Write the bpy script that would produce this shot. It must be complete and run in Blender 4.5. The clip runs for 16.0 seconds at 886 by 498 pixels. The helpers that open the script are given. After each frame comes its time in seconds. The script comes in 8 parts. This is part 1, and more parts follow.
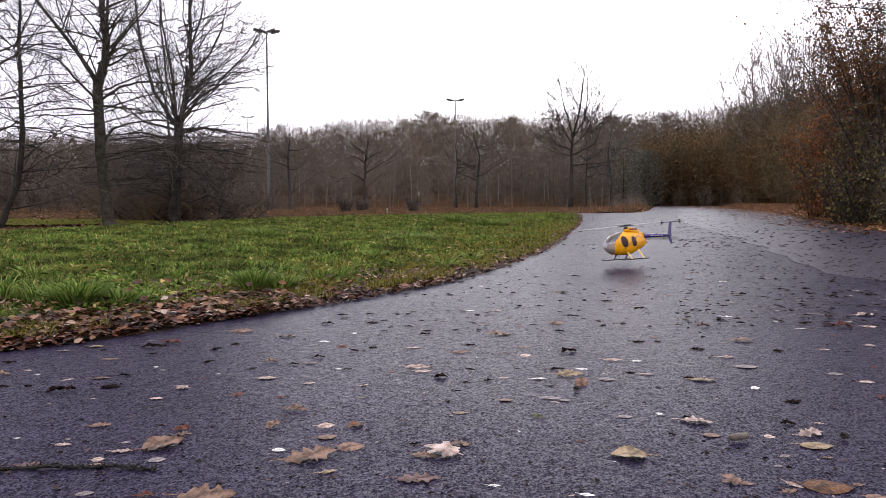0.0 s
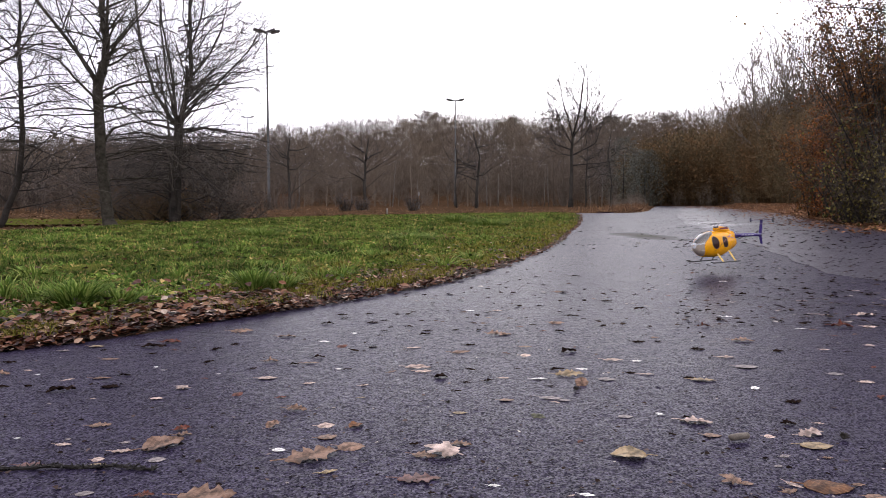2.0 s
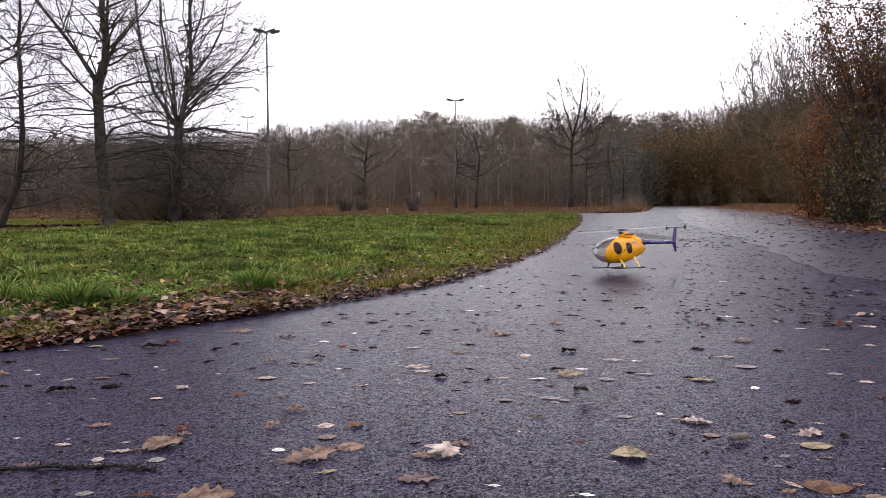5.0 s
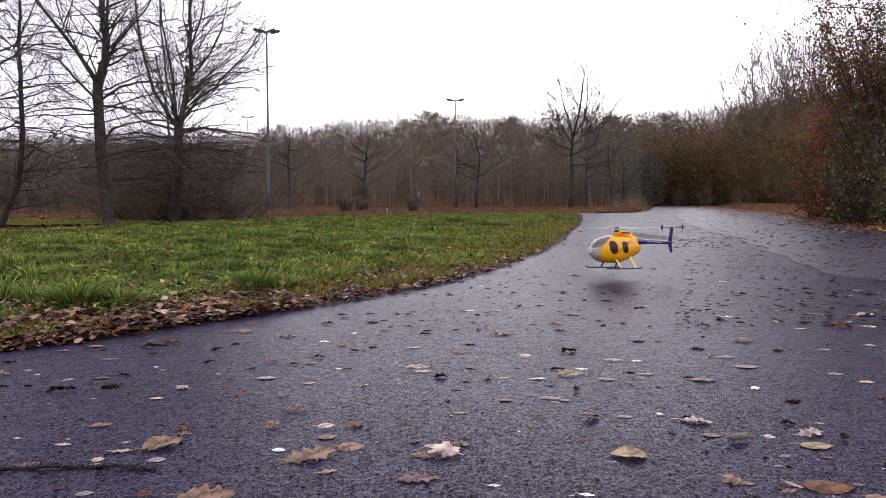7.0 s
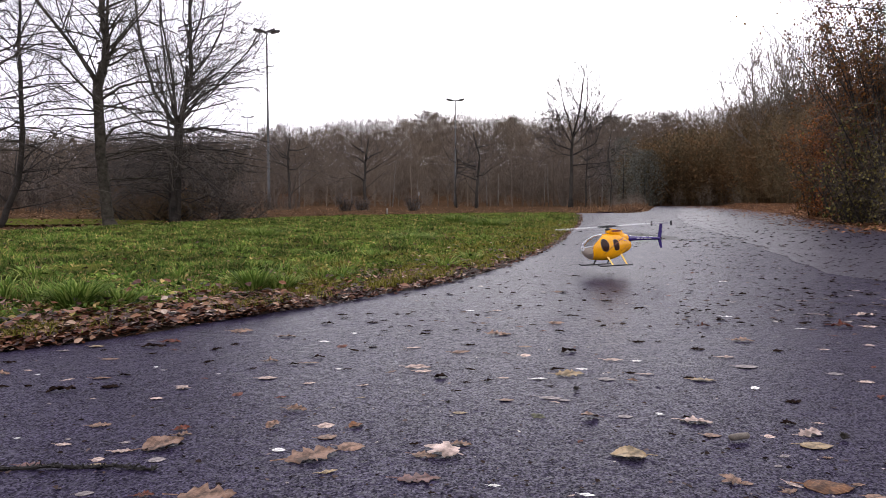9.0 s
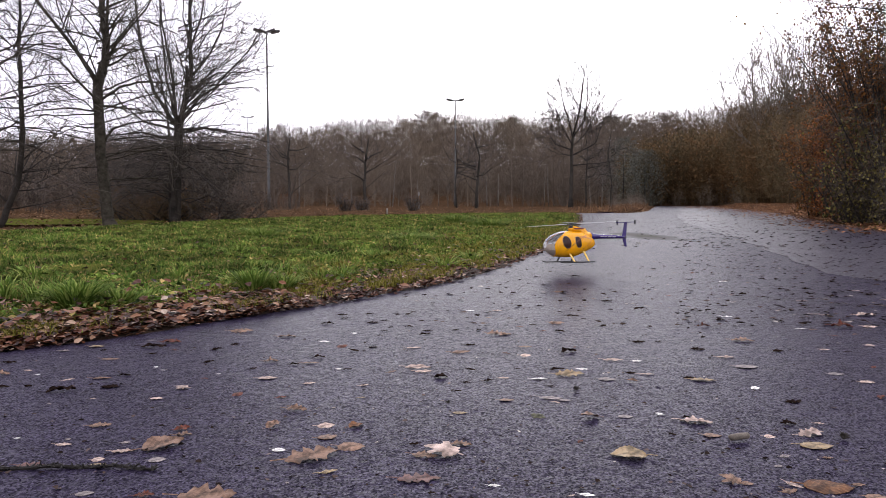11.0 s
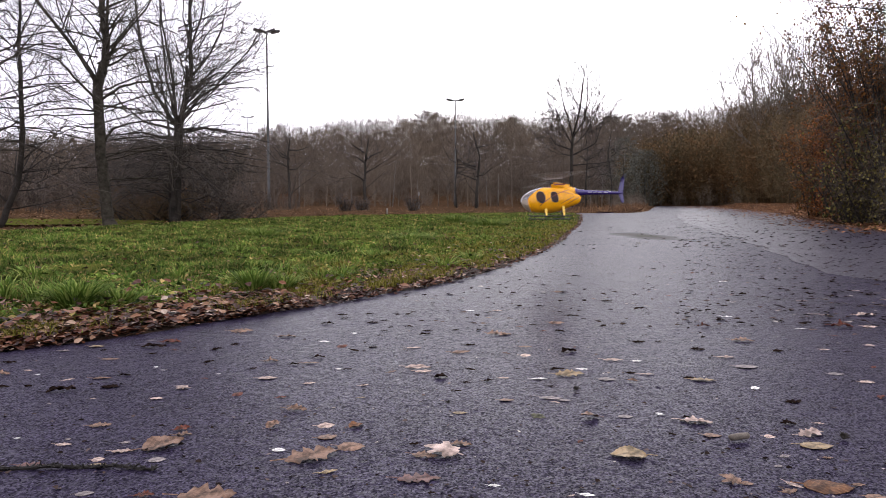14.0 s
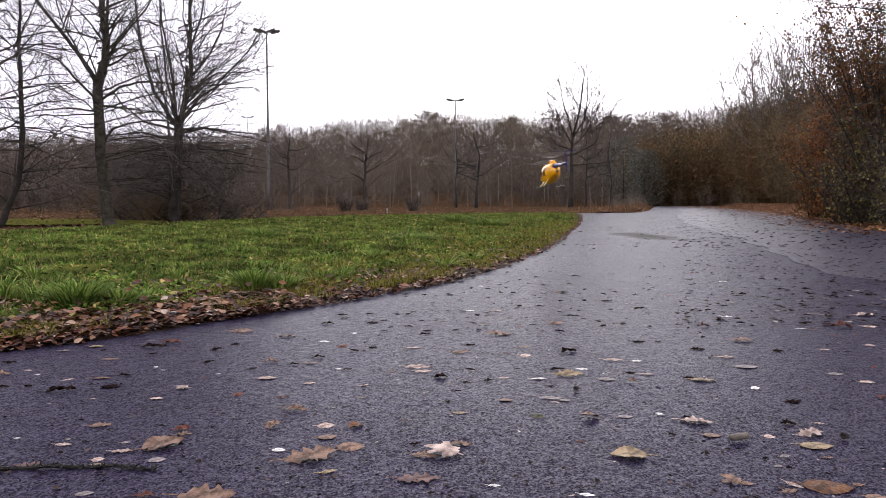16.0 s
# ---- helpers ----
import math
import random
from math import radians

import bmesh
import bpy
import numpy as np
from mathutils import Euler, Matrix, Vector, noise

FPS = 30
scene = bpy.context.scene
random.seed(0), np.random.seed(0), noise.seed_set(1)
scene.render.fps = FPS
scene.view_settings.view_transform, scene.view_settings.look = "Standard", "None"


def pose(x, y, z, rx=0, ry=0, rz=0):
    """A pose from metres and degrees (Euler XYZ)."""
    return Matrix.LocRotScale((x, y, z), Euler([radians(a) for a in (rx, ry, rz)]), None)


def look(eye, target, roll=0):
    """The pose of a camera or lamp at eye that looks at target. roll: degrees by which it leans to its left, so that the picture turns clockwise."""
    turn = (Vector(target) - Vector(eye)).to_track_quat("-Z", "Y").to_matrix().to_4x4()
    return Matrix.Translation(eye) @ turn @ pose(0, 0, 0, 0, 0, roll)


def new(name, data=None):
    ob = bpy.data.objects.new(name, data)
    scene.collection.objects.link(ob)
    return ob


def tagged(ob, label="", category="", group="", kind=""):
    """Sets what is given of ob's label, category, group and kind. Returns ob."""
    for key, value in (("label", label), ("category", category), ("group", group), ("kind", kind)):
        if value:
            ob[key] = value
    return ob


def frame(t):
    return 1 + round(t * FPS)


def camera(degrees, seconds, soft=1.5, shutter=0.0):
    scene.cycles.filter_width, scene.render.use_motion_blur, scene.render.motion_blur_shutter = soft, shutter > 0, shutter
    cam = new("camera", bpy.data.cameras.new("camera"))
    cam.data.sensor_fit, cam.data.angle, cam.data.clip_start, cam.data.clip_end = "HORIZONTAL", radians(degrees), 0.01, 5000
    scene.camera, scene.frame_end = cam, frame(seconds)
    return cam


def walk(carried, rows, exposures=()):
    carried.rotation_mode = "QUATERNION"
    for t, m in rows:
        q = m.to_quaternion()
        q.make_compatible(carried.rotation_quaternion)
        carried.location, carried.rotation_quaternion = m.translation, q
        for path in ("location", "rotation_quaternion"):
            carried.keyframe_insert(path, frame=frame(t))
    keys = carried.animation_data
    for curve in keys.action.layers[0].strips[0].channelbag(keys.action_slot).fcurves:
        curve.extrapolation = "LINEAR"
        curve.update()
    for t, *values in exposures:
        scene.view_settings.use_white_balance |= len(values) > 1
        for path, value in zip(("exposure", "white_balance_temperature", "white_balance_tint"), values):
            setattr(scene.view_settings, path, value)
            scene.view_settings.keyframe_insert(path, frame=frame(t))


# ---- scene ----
cam = camera(62, 16.0, soft=0.55, shutter=0.9)
EYE = 0.52
walk(cam, [(0.0, look((0, 0, EYE), (0, 10, EYE - 0.6437))), (16.0, look((0, 0, EYE), (0, 10, EYE - 0.6437)))],
     exposures=[(0.0, 0.0, 6500, 10), (16.0, 0.0, 6500, 10)])

# ---- light: an overcast winter sky, with a very wide weak sun ----
world = bpy.data.worlds.new("overcast_sky")
scene.world = world
world.use_nodes = True
wt = world.node_tree
wt.nodes.clear()
sky = wt.nodes.new("ShaderNodeTexSky")
sky.sky_type = "NISHITA"
sky.sun_disc = False
sky.sun_elevation = radians(17)
sky.sun_rotation = radians(7)
sky.dust_density = 4.0
grey = wt.nodes.new("ShaderNodeHueSaturation")
grey.inputs["Saturation"].default_value = 0.12
cloud = wt.nodes.new("ShaderNodeMix")
cloud.data_type = "RGBA"
cloud.inputs[0].default_value = 0.86
cloud.inputs[7].default_value = (12.2, 11.8, 13.5, 1)
bg = wt.nodes.new("ShaderNodeBackground")
bg.inputs["Strength"].default_value = 0.15
wo = wt.nodes.new("ShaderNodeOutputWorld")
wt.links.new(sky.outputs[0], grey.inputs["Color"])
wt.links.new(grey.outputs[0], cloud.inputs[6])
wt.links.new(cloud.outputs[2], bg.inputs["Color"])
wt.links.new(bg.outputs[0], wo.inputs["Surface"])
sun_lamp = bpy.data.lights.new("sun", "SUN")
sun_lamp.energy = 0.5
sun_lamp.angle = radians(56)
sun_lamp.color = (1.0, 0.98, 0.97)
sun = new("sun", sun_lamp)
sun.matrix_world = look((3.7, 30.0, 9.2), (0, 0, 0))


# ---- materials ----
def shader(name, rough=0.6, metal=0.0, spec=0.5):
    m = bpy.data.materials.new(name)
    m.use_nodes = True
    nt = m.node_tree
    b = nt.nodes["Principled BSDF"]
    b.inputs["Roughness"].default_value = rough
    b.inputs["Metallic"].default_value = metal
    b.inputs["Specular IOR Level"].default_value = spec
    return m, nt, b


def coords(nt, space="Object"):
    if space == "World":
        return nt.nodes.new("ShaderNodeNewGeometry").outputs["Position"]
    return nt.nodes.new("ShaderNodeTexCoord").outputs[space]


def noise_tex(nt, where, scale, detail=4.0, rough=0.6):
    n = nt.nodes.new("ShaderNodeTexNoise")
    n.inputs["Scale"].default_value = scale
    n.inputs["Detail"].default_value = detail
    n.inputs["Roughness"].default_value = rough
    nt.links.new(where, n.inputs["Vector"])
    return n.outputs["Fac"]


def ramp(nt, fac, stops):
    r = nt.nodes.new("ShaderNodeValToRGB")
    while len(r.color_ramp.elements) < len(stops):
        r.color_ramp.elements.new(0.5)
    for e, (at, c) in zip(r.color_ramp.elements, stops):
        e.position = at
        e.color = (*c, 1) if len(c) == 3 else (c[0], c[0], c[0], 1)
    nt.links.new(fac, r.inputs["Fac"])
    return r.outputs["Color"]


def blend(nt, fac, a, b, mode="MIX"):
    n = nt.nodes.new("ShaderNodeMix")
    n.data_type = "RGBA"
    n.blend_type = mode
    for value, slot in ((fac, 0), (a, 6), (b, 7)):
        if hasattr(value, "is_linked"):
            nt.links.new(value, n.inputs[slot])
        elif slot == 0:
            n.inputs[0].default_value = value
        else:
            n.inputs[slot].default_value = (*value, 1)
    return n.outputs[2]


def bump(nt, b, height, strength, distance):
    n = nt.nodes.new("ShaderNodeBump")
    n.inputs["Strength"].default_value = strength
    n.inputs["Distance"].default_value = distance
    nt.links.new(height, n.inputs["Height"])
    nt.links.new(n.outputs[0], b.inputs["Normal"])


def mottled(name, c1, c2, scale=8.0, rough=0.7, relief=0.3, depth=0.01, space="Object", fine=60.0, spec=0.5, metal=0.0):
    """A surface of two colours at a coarse and a fine scale, with relief."""
    m, nt, b = shader(name, rough, metal, spec)
    w = coords(nt, space)
    coarse = noise_tex(nt, w, scale)
    small = noise_tex(nt, w, fine, 5.0, 0.7)
    col = ramp(nt, coarse, [(0.3, c1), (0.7, c2)])
    dark = ramp(nt, small, [(0.3, (0.6,)), (0.7, (1.25,))])
    nt.links.new(blend(nt, 0.8, col, dark, "MULTIPLY"), b.inputs["Base Color"])
    if relief:
        bump(nt, b, small, relief, depth)
    return m


def many(name, stops, rough=0.7, spec=0.3, per="island", patch=0.0, patch_scale=0.05, patch_cols=((0.7,), (1.3,)), thin=0.0, clumps=0.0):
    """Pieces that differ in colour one from another, and by broad patches of the place."""
    m, nt, b = shader(name, rough, 0.0, spec)
    if per == "island":
        fac = nt.nodes.new("ShaderNodeNewGeometry").outputs["Random Per Island"]
    else:
        fac = nt.nodes.new("ShaderNodeObjectInfo").outputs["Random"]
    col = ramp(nt, fac, stops)
    if patch:
        n = noise_tex(nt, coords(nt, "World"), patch_scale, 3.0)
        col = blend(nt, patch, col, ramp(nt, n, [(0.35, patch_cols[0]), (0.65, patch_cols[1])]), "MULTIPLY")
    if clumps:
        n = noise_tex(nt, coords(nt, "World"), clumps, 3.0)
        col = blend(nt, 1.0, col, ramp(nt, n, [(0.38, (0.33, 0.34, 0.36)), (0.62, (1.65, 1.6, 1.5))]), "MULTIPLY")
    small = noise_tex(nt, coords(nt, "Object"), 90.0)
    col = blend(nt, 0.7, col, ramp(nt, small, [(0.3, (0.65,)), (0.7, (1.2,))]), "MULTIPLY")
    nt.links.new(col, b.inputs["Base Color"])
    if thin:
        out = nt.nodes["Material Output"]
        tr = nt.nodes.new("ShaderNodeBsdfTranslucent")
        nt.links.new(col, tr.inputs["Color"])
        mix = nt.nodes.new("ShaderNodeMixShader")
        mix.inputs[0].default_value = thin
        nt.links.new(b.outputs[0], mix.inputs[1])
        nt.links.new(tr.outputs[0], mix.inputs[2])
        nt.links.new(mix.outputs[0], out.inputs["Surface"])
    return m


def asphalt_material(name, low, high, dry=0.0):
    m, nt, b = shader(name, 0.4, 0.0, 0.62)
    w = coords(nt, "World")
    grain = nt.nodes.new("ShaderNodeTexVoronoi")
    grain.inputs["Scale"].default_value = 250.0
    nt.links.new(w, grain.inputs["Vector"])
    pits = nt.nodes.new("ShaderNodeTexVoronoi")
    pits.feature = "DISTANCE_TO_EDGE"
    pits.inputs["Scale"].default_value = 105.0
    nt.links.new(w, pits.inputs["Vector"])
    fine = noise_tex(nt, w, 240.0, 3.0, 0.6)
    broad = noise_tex(nt, w, 0.55, 4.0)
    mid = noise_tex(nt, w, 5.0, 5.0, 0.65)
    clumps = noise_tex(nt, w, 75.0, 3.0, 0.6)
    col = ramp(nt, fine, [(0.22, low), (0.78, high)])
    col = blend(nt, 0.8, col, ramp(nt, grain.outputs["Color"], [(0.15, (0.4,)), (0.85, (1.6,))]), "MULTIPLY")
    col = blend(nt, 0.85, col, ramp(nt, pits.outputs["Distance"], [(0.0, (0.28,)), (0.16, (1.08,))]), "MULTIPLY")
    col = blend(nt, 0.6, col, ramp(nt, clumps, [(0.36, (0.7,)), (0.64, (1.3,))]), "MULTIPLY")
    col = blend(nt, 0.6, col, ramp(nt, mid, [(0.3, (0.7,)), (0.7, (1.3,))]), "MULTIPLY")
    # a silty stain with a ragged rim
    near = nt.nodes.new("ShaderNodeVectorMath")
    near.operation = "SUBTRACT"
    near.inputs[1].default_value = (3.05, 11.2, 0)
    nt.links.new(w, near.inputs[0])
    sized = nt.nodes.new("ShaderNodeVectorMath")
    sized.operation = "MULTIPLY"
    sized.inputs[1].default_value = (1.25, 0.40, 0)
    nt.links.new(near.outputs[0], sized.inputs[0])
    far_off = nt.nodes.new("ShaderNodeVectorMath")
    far_off.operation = "LENGTH"
    nt.links.new(sized.outputs[0], far_off.inputs[0])
    ragged = nt.nodes.new("ShaderNodeMath")
    ragged.operation = "MULTIPLY_ADD"
    ragged.inputs[1].default_value = 0.8
    nt.links.new(noise_tex(nt, w, 1.6, 4.0), ragged.inputs[0])
    nt.links.new(far_off.outputs["Value"], ragged.inputs[2])
    stain = ramp(nt, ragged.outputs[0], [(0.55, (0.9,)), (1.3, (0.0,))])
    col = blend(nt, stain, col, (0.034, 0.035, 0.021))
    nt.links.new(col, b.inputs["Base Color"])
    wet = ramp(nt, blend(nt, 0.4, broad, mid), [(0.36, (0.26,)), (0.62, (0.40,))])
    wet = blend(nt, 0.5, wet, ramp(nt, noise_tex(nt, w, 28.0, 4.0, 0.7), [(0.42, (0.24,)), (0.6, (0.43,))]))
    wet = blend(nt, 0.2, wet, ramp(nt, grain.outputs["Color"], [(0.3, (0.45,)), (0.7, (0.22,))]))
    wet = blend(nt, dry, wet, (0.7, 0.7, 0.7))
    wet = blend(nt, stain, wet, (0.62, 0.62, 0.62))
    nt.links.new(wet, b.inputs["Roughness"])
    gloss = blend(nt, 0.35, ramp(nt, grain.outputs["Color"], [(0.35, (0.0,)), (0.85, (0.078,))]), ramp(nt, clumps, [(0.4, (0.006,)), (0.65, (0.025,))]))
    gloss = blend(nt, min(1.0, dry * 2), gloss, (0.35, 0.35, 0.35))
    gloss = blend(nt, stain, gloss, (0.03, 0.03, 0.03))
    nt.links.new(gloss, b.inputs["Specular IOR Level"])
    b.inputs["Specular Tint"].default_value = (0.93, 0.87, 1.0, 1)
    h = blend(nt, 0.6, ramp(nt, grain.outputs["Color"], [(0.1, (0.0,)), (0.9, (1.0,))]), clumps)
    h = blend(nt, 0.3, h, fine)
    bump(nt, b, h, 0.055, 0.006)
    return m


ASPHALT = asphalt_material("wet_asphalt", (0.0066, 0.0053, 0.0108), (0.0535, 0.0432, 0.0785))
OLD_ASPHALT = asphalt_material("rough_wet_asphalt", (0.0098, 0.0083, 0.0134), (0.0770, 0.0660, 0.0950), 0.035)
DARK_SOIL = mottled("dark_verge_soil", (0.018, 0.011, 0.007), (0.055, 0.032, 0.018), 6.0, 0.8, 0.8, 0.02, "World", 60.0, 0.2)
LITTER = mottled("leaf_litter_ground", (0.034, 0.022, 0.013), (0.105, 0.060, 0.033), 1.3, 1.0, 0.8, 0.05, "World", 16.0, 0.0)
SOIL_GRASS = mottled("grassy_soil", (0.045, 0.055, 0.010), (0.12, 0.12, 0.028), 1.6, 1.0, 0.8, 0.03, "World", 35.0, 0.0)
GRASS = many("grass_blades", [(0.0, (0.024, 0.052, 0.011)), (0.45, (0.076, 0.145, 0.030)), (0.74, (0.138, 0.222, 0.056)), (0.88, (0.20, 0.19, 0.075)), (1.0, (0.38, 0.31, 0.15))],
             0.8, 0.05, patch=1.0, patch_scale=1.6, patch_cols=((0.55, 0.48, 0.5), (1.6, 1.45, 1.2)), thin=0.25, clumps=6.0)
MOSS_GRASS = many("olive_blades", [(0.0, (0.07, 0.07, 0.010)), (0.5, (0.165, 0.155, 0.024)), (1.0, (0.31, 0.26, 0.08))], 0.8, 0.06, thin=0.25)
TUFT = many("tuft_blades", [(0.0, (0.045, 0.085, 0.013)), (0.6, (0.13, 0.20, 0.034)), (1.0, (0.31, 0.36, 0.10))], 0.8, 0.06, thin=0.25)
BARK = mottled("damp_bark", (0.017, 0.015, 0.011), (0.080, 0.070, 0.052), 9.0, 0.85, 0.9, 0.02, "Object", 40.0, 0.12)
PALE_BARK = mottled("pale_bark", (0.10, 0.088, 0.074), (0.27, 0.245, 0.215), 5.0, 0.85, 0.5, 0.01, "Object", 30.0, 0.12)
BARK_WET = mottled("sodden_bark", (0.006, 0.005, 0.004), (0.022, 0.018, 0.014), 60.0, 0.7, 0.8, 0.003, "Object", 300.0, 0.3)
BARK_GREY = mottled("grey_green_bark", (0.085, 0.068, 0.052), (0.22, 0.185, 0.145), 60.0, 0.7, 0.8, 0.004, "Object", 300.0)
BARK_DARK = mottled("dark_bark", (0.018, 0.016, 0.014), (0.068, 0.059, 0.049), 4.0, 0.85, 0.9, 0.02, "Object", 40.0, 0.12)
TWIG = many("bare_twigs", [(0.0, (0.042, 0.036, 0.032)), (1.0, (0.15, 0.127, 0.112))], 0.8, 0.2)
# paler and flatter than the near twigs: distance haze is put into the colour
FAR_TWIG = many("hazed_woodland_twigs", [(0.0, (0.104, 0.086, 0.069)), (0.6, (0.158, 0.131, 0.104)), (1.0, (0.222, 0.189, 0.155))], 0.9, 0.05,
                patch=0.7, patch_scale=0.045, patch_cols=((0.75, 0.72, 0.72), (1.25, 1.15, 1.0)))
SCRUB_TWIG = many("scrub_twigs", [(0.0, (0.045, 0.036, 0.030)), (0.6, (0.095, 0.076, 0.062)), (1.0, (0.15, 0.122, 0.10))], 0.9, 0.05)
SHRUB_TWIG = many("thicket_twigs", [(0.0, (0.062, 0.048, 0.030)), (0.6, (0.102, 0.079, 0.048)), (1.0, (0.155, 0.122, 0.075))], 0.9, 0.05,
                  patch=0.9, patch_scale=0.12, patch_cols=((0.72, 0.80, 0.80), (1.35, 1.08, 0.85)))
THICKET_LEAF = many("thicket_leaves", [(0.0, (0.046, 0.035, 0.020)), (0.55, (0.128, 0.094, 0.051)), (1.0, (0.24, 0.166, 0.087))], 0.9, 0.05,
                    patch=0.9, patch_scale=0.16, patch_cols=((0.70, 0.86, 0.85), (1.45, 1.0, 0.75)))
# scrub twigs again, with the shade of the tangle put into their colour
SHADED_SCRUB_TWIG = many("shaded_scrub_twigs", [(0.0, (0.020, 0.017, 0.013)), (0.6, (0.048, 0.040, 0.030)), (1.0, (0.085, 0.070, 0.052))], 0.9, 0.05)
ORANGE_LEAF = many("rust_orange_leaves", [(0.0, (0.12, 0.036, 0.010)), (0.6, (0.28, 0.088, 0.022)), (1.0, (0.42, 0.16, 0.045))], 0.7, 0.15, thin=0.25)
YELLOW_LEAF = many("yellowing_leaves", [(0.0, (0.03, 0.024, 0.006)), (0.6, (0.085, 0.070, 0.017)), (1.0, (0.38, 0.31, 0.085))], 0.6, 0.2, thin=0.25)
BROWN_LEAF = many("withered_leaves", [(0.0, (0.040, 0.022, 0.009)), (0.6, (0.105, 0.055, 0.019)), (1.0, (0.20, 0.105, 0.035))], 0.7, 0.15, thin=0.2)
RUST_LEAF = many("rusty_leaves", [(0.0, (0.050, 0.021, 0.008)), (0.6, (0.160, 0.064, 0.017)), (1.0, (0.30, 0.128, 0.033))], 0.6, 0.3, thin=0.25)
OLIVE_LEAF = many("olive_leaves", [(0.0, (0.035, 0.03, 0.008)), (0.6, (0.09, 0.075, 0.018)), (1.0, (0.24, 0.19, 0.05))], 0.55, 0.35, thin=0.25)
# far needles and evergreen leaves, greyed in colour to stand in for haze
NEEDLE = many("hazed_needles", [(0.0, (0.085, 0.080, 0.064)), (1.0, (0.17, 0.16, 0.13))], 0.9, 0.08)
IVY = many("hazed_evergreen_leaves", [(0.0, (0.082, 0.081, 0.064)), (1.0, (0.155, 0.155, 0.124))], 0.8, 0.1)
LITTER_LEAF = many("fallen_leaf_mix", [(0.0, (0.012, 0.007, 0.005)), (0.35, (0.045, 0.014, 0.008)), (0.62, (0.105, 0.032, 0.014)), (0.82, (0.18, 0.074, 0.032)), (0.94, (0.29, 0.17, 0.10)), (1.0, (0.46, 0.37, 0.29))],
                   0.6, 0.25)
FAR_LITTER = many("far_leaf_mix", [(0.0, (0.07, 0.028, 0.011)), (0.5, (0.24, 0.092, 0.030)), (1.0, (0.42, 0.21, 0.085))], 0.6, 0.3)
WOOD_LITTER = many("woodside_leaf_mix", [(0.0, (0.045, 0.024, 0.013)), (0.5, (0.14, 0.070, 0.034)), (1.0, (0.30, 0.18, 0.09))], 0.7, 0.15)
ROAD_BITS = many("leaf_fragments", [(0.0, (0.008, 0.006, 0.006)), (0.7, (0.035, 0.024, 0.02)), (0.9, (0.12, 0.09, 0.08)), (1.0, (0.42, 0.38, 0.35))], 0.9, 0.0)


def leaf_material(name, c1, c2, vein, rough=0.4):
    m, nt, b = shader(name, rough + 0.15, 0.0, 0.0 if name == "dark_leaf" else 0.12)
    w = coords(nt, "Object")
    c = ramp(nt, noise_tex(nt, w, 45.0, 5.0, 0.7), [(0.3, c1), (0.7, c2)])
    rnd = nt.nodes.new("ShaderNodeObjectInfo").outputs["Random"]
    c = blend(nt, 0.8, c, ramp(nt, rnd, [(0.0, (0.7,)), (1.0, (1.2,))]), "MULTIPLY")
    spots = noise_tex(nt, w, 140.0, 4.0, 0.7)
    c = blend(nt, ramp(nt, spots, [(0.55, (0.0,)), (0.75, (0.55,))]), c, vein)
    # midrib and side veins
    axes = nt.nodes.new("ShaderNodeSeparateXYZ")
    nt.links.new(w, axes.inputs[0])
    away = nt.nodes.new("ShaderNodeMath")
    away.operation = "ABSOLUTE"
    nt.links.new(axes.outputs["Y"], away.inputs[0])
    slant = nt.nodes.new("ShaderNodeMath")
    slant.operation = "MULTIPLY_ADD"
    slant.inputs[1].default_value = -0.9
    nt.links.new(away.outputs[0], slant.inputs[0])
    nt.links.new(axes.outputs["X"], slant.inputs[2])
    saw = nt.nodes.new("ShaderNodeMath")
    saw.operation = "PINGPONG"
    saw.inputs[1].default_value = 0.0045
    nt.links.new(slant.outputs[0], saw.inputs[0])
    near_vein = nt.nodes.new("ShaderNodeMath")
    near_vein.operation = "MULTIPLY"
    near_vein.inputs[1].default_value = 1.6
    nt.links.new(saw.outputs[0], near_vein.inputs[0])
    closest = nt.nodes.new("ShaderNodeMath")
    closest.operation = "MINIMUM"
    nt.links.new(near_vein.outputs[0], closest.inputs[0])
    nt.links.new(away.outputs[0], closest.inputs[1])
    scaled = nt.nodes.new("ShaderNodeMath")
    scaled.operation = "MULTIPLY"
    scaled.inputs[1].default_value = 150.0
    nt.links.new(closest.outputs[0], scaled.inputs[0])
    c = blend(nt, ramp(nt, scaled.outputs[0], [(0.08, (0.22,)), (0.3, (0.0,))]), c, (min(1, vein[0] * 1.3), min(1, vein[1] * 1.3), min(1, vein[2] * 1.3)))
    blotch = noise_tex(nt, w, 70.0, 3.0, 0.6)
    c = blend(nt, 0.85, c, ramp(nt, blotch, [(0.36, (0.4,)), (0.6, (1.25,))]), "MULTIPLY")
    nt.links.new(c, b.inputs["Base Color"])
    bump(nt, b, spots, 0.4, 0.002)
    return m


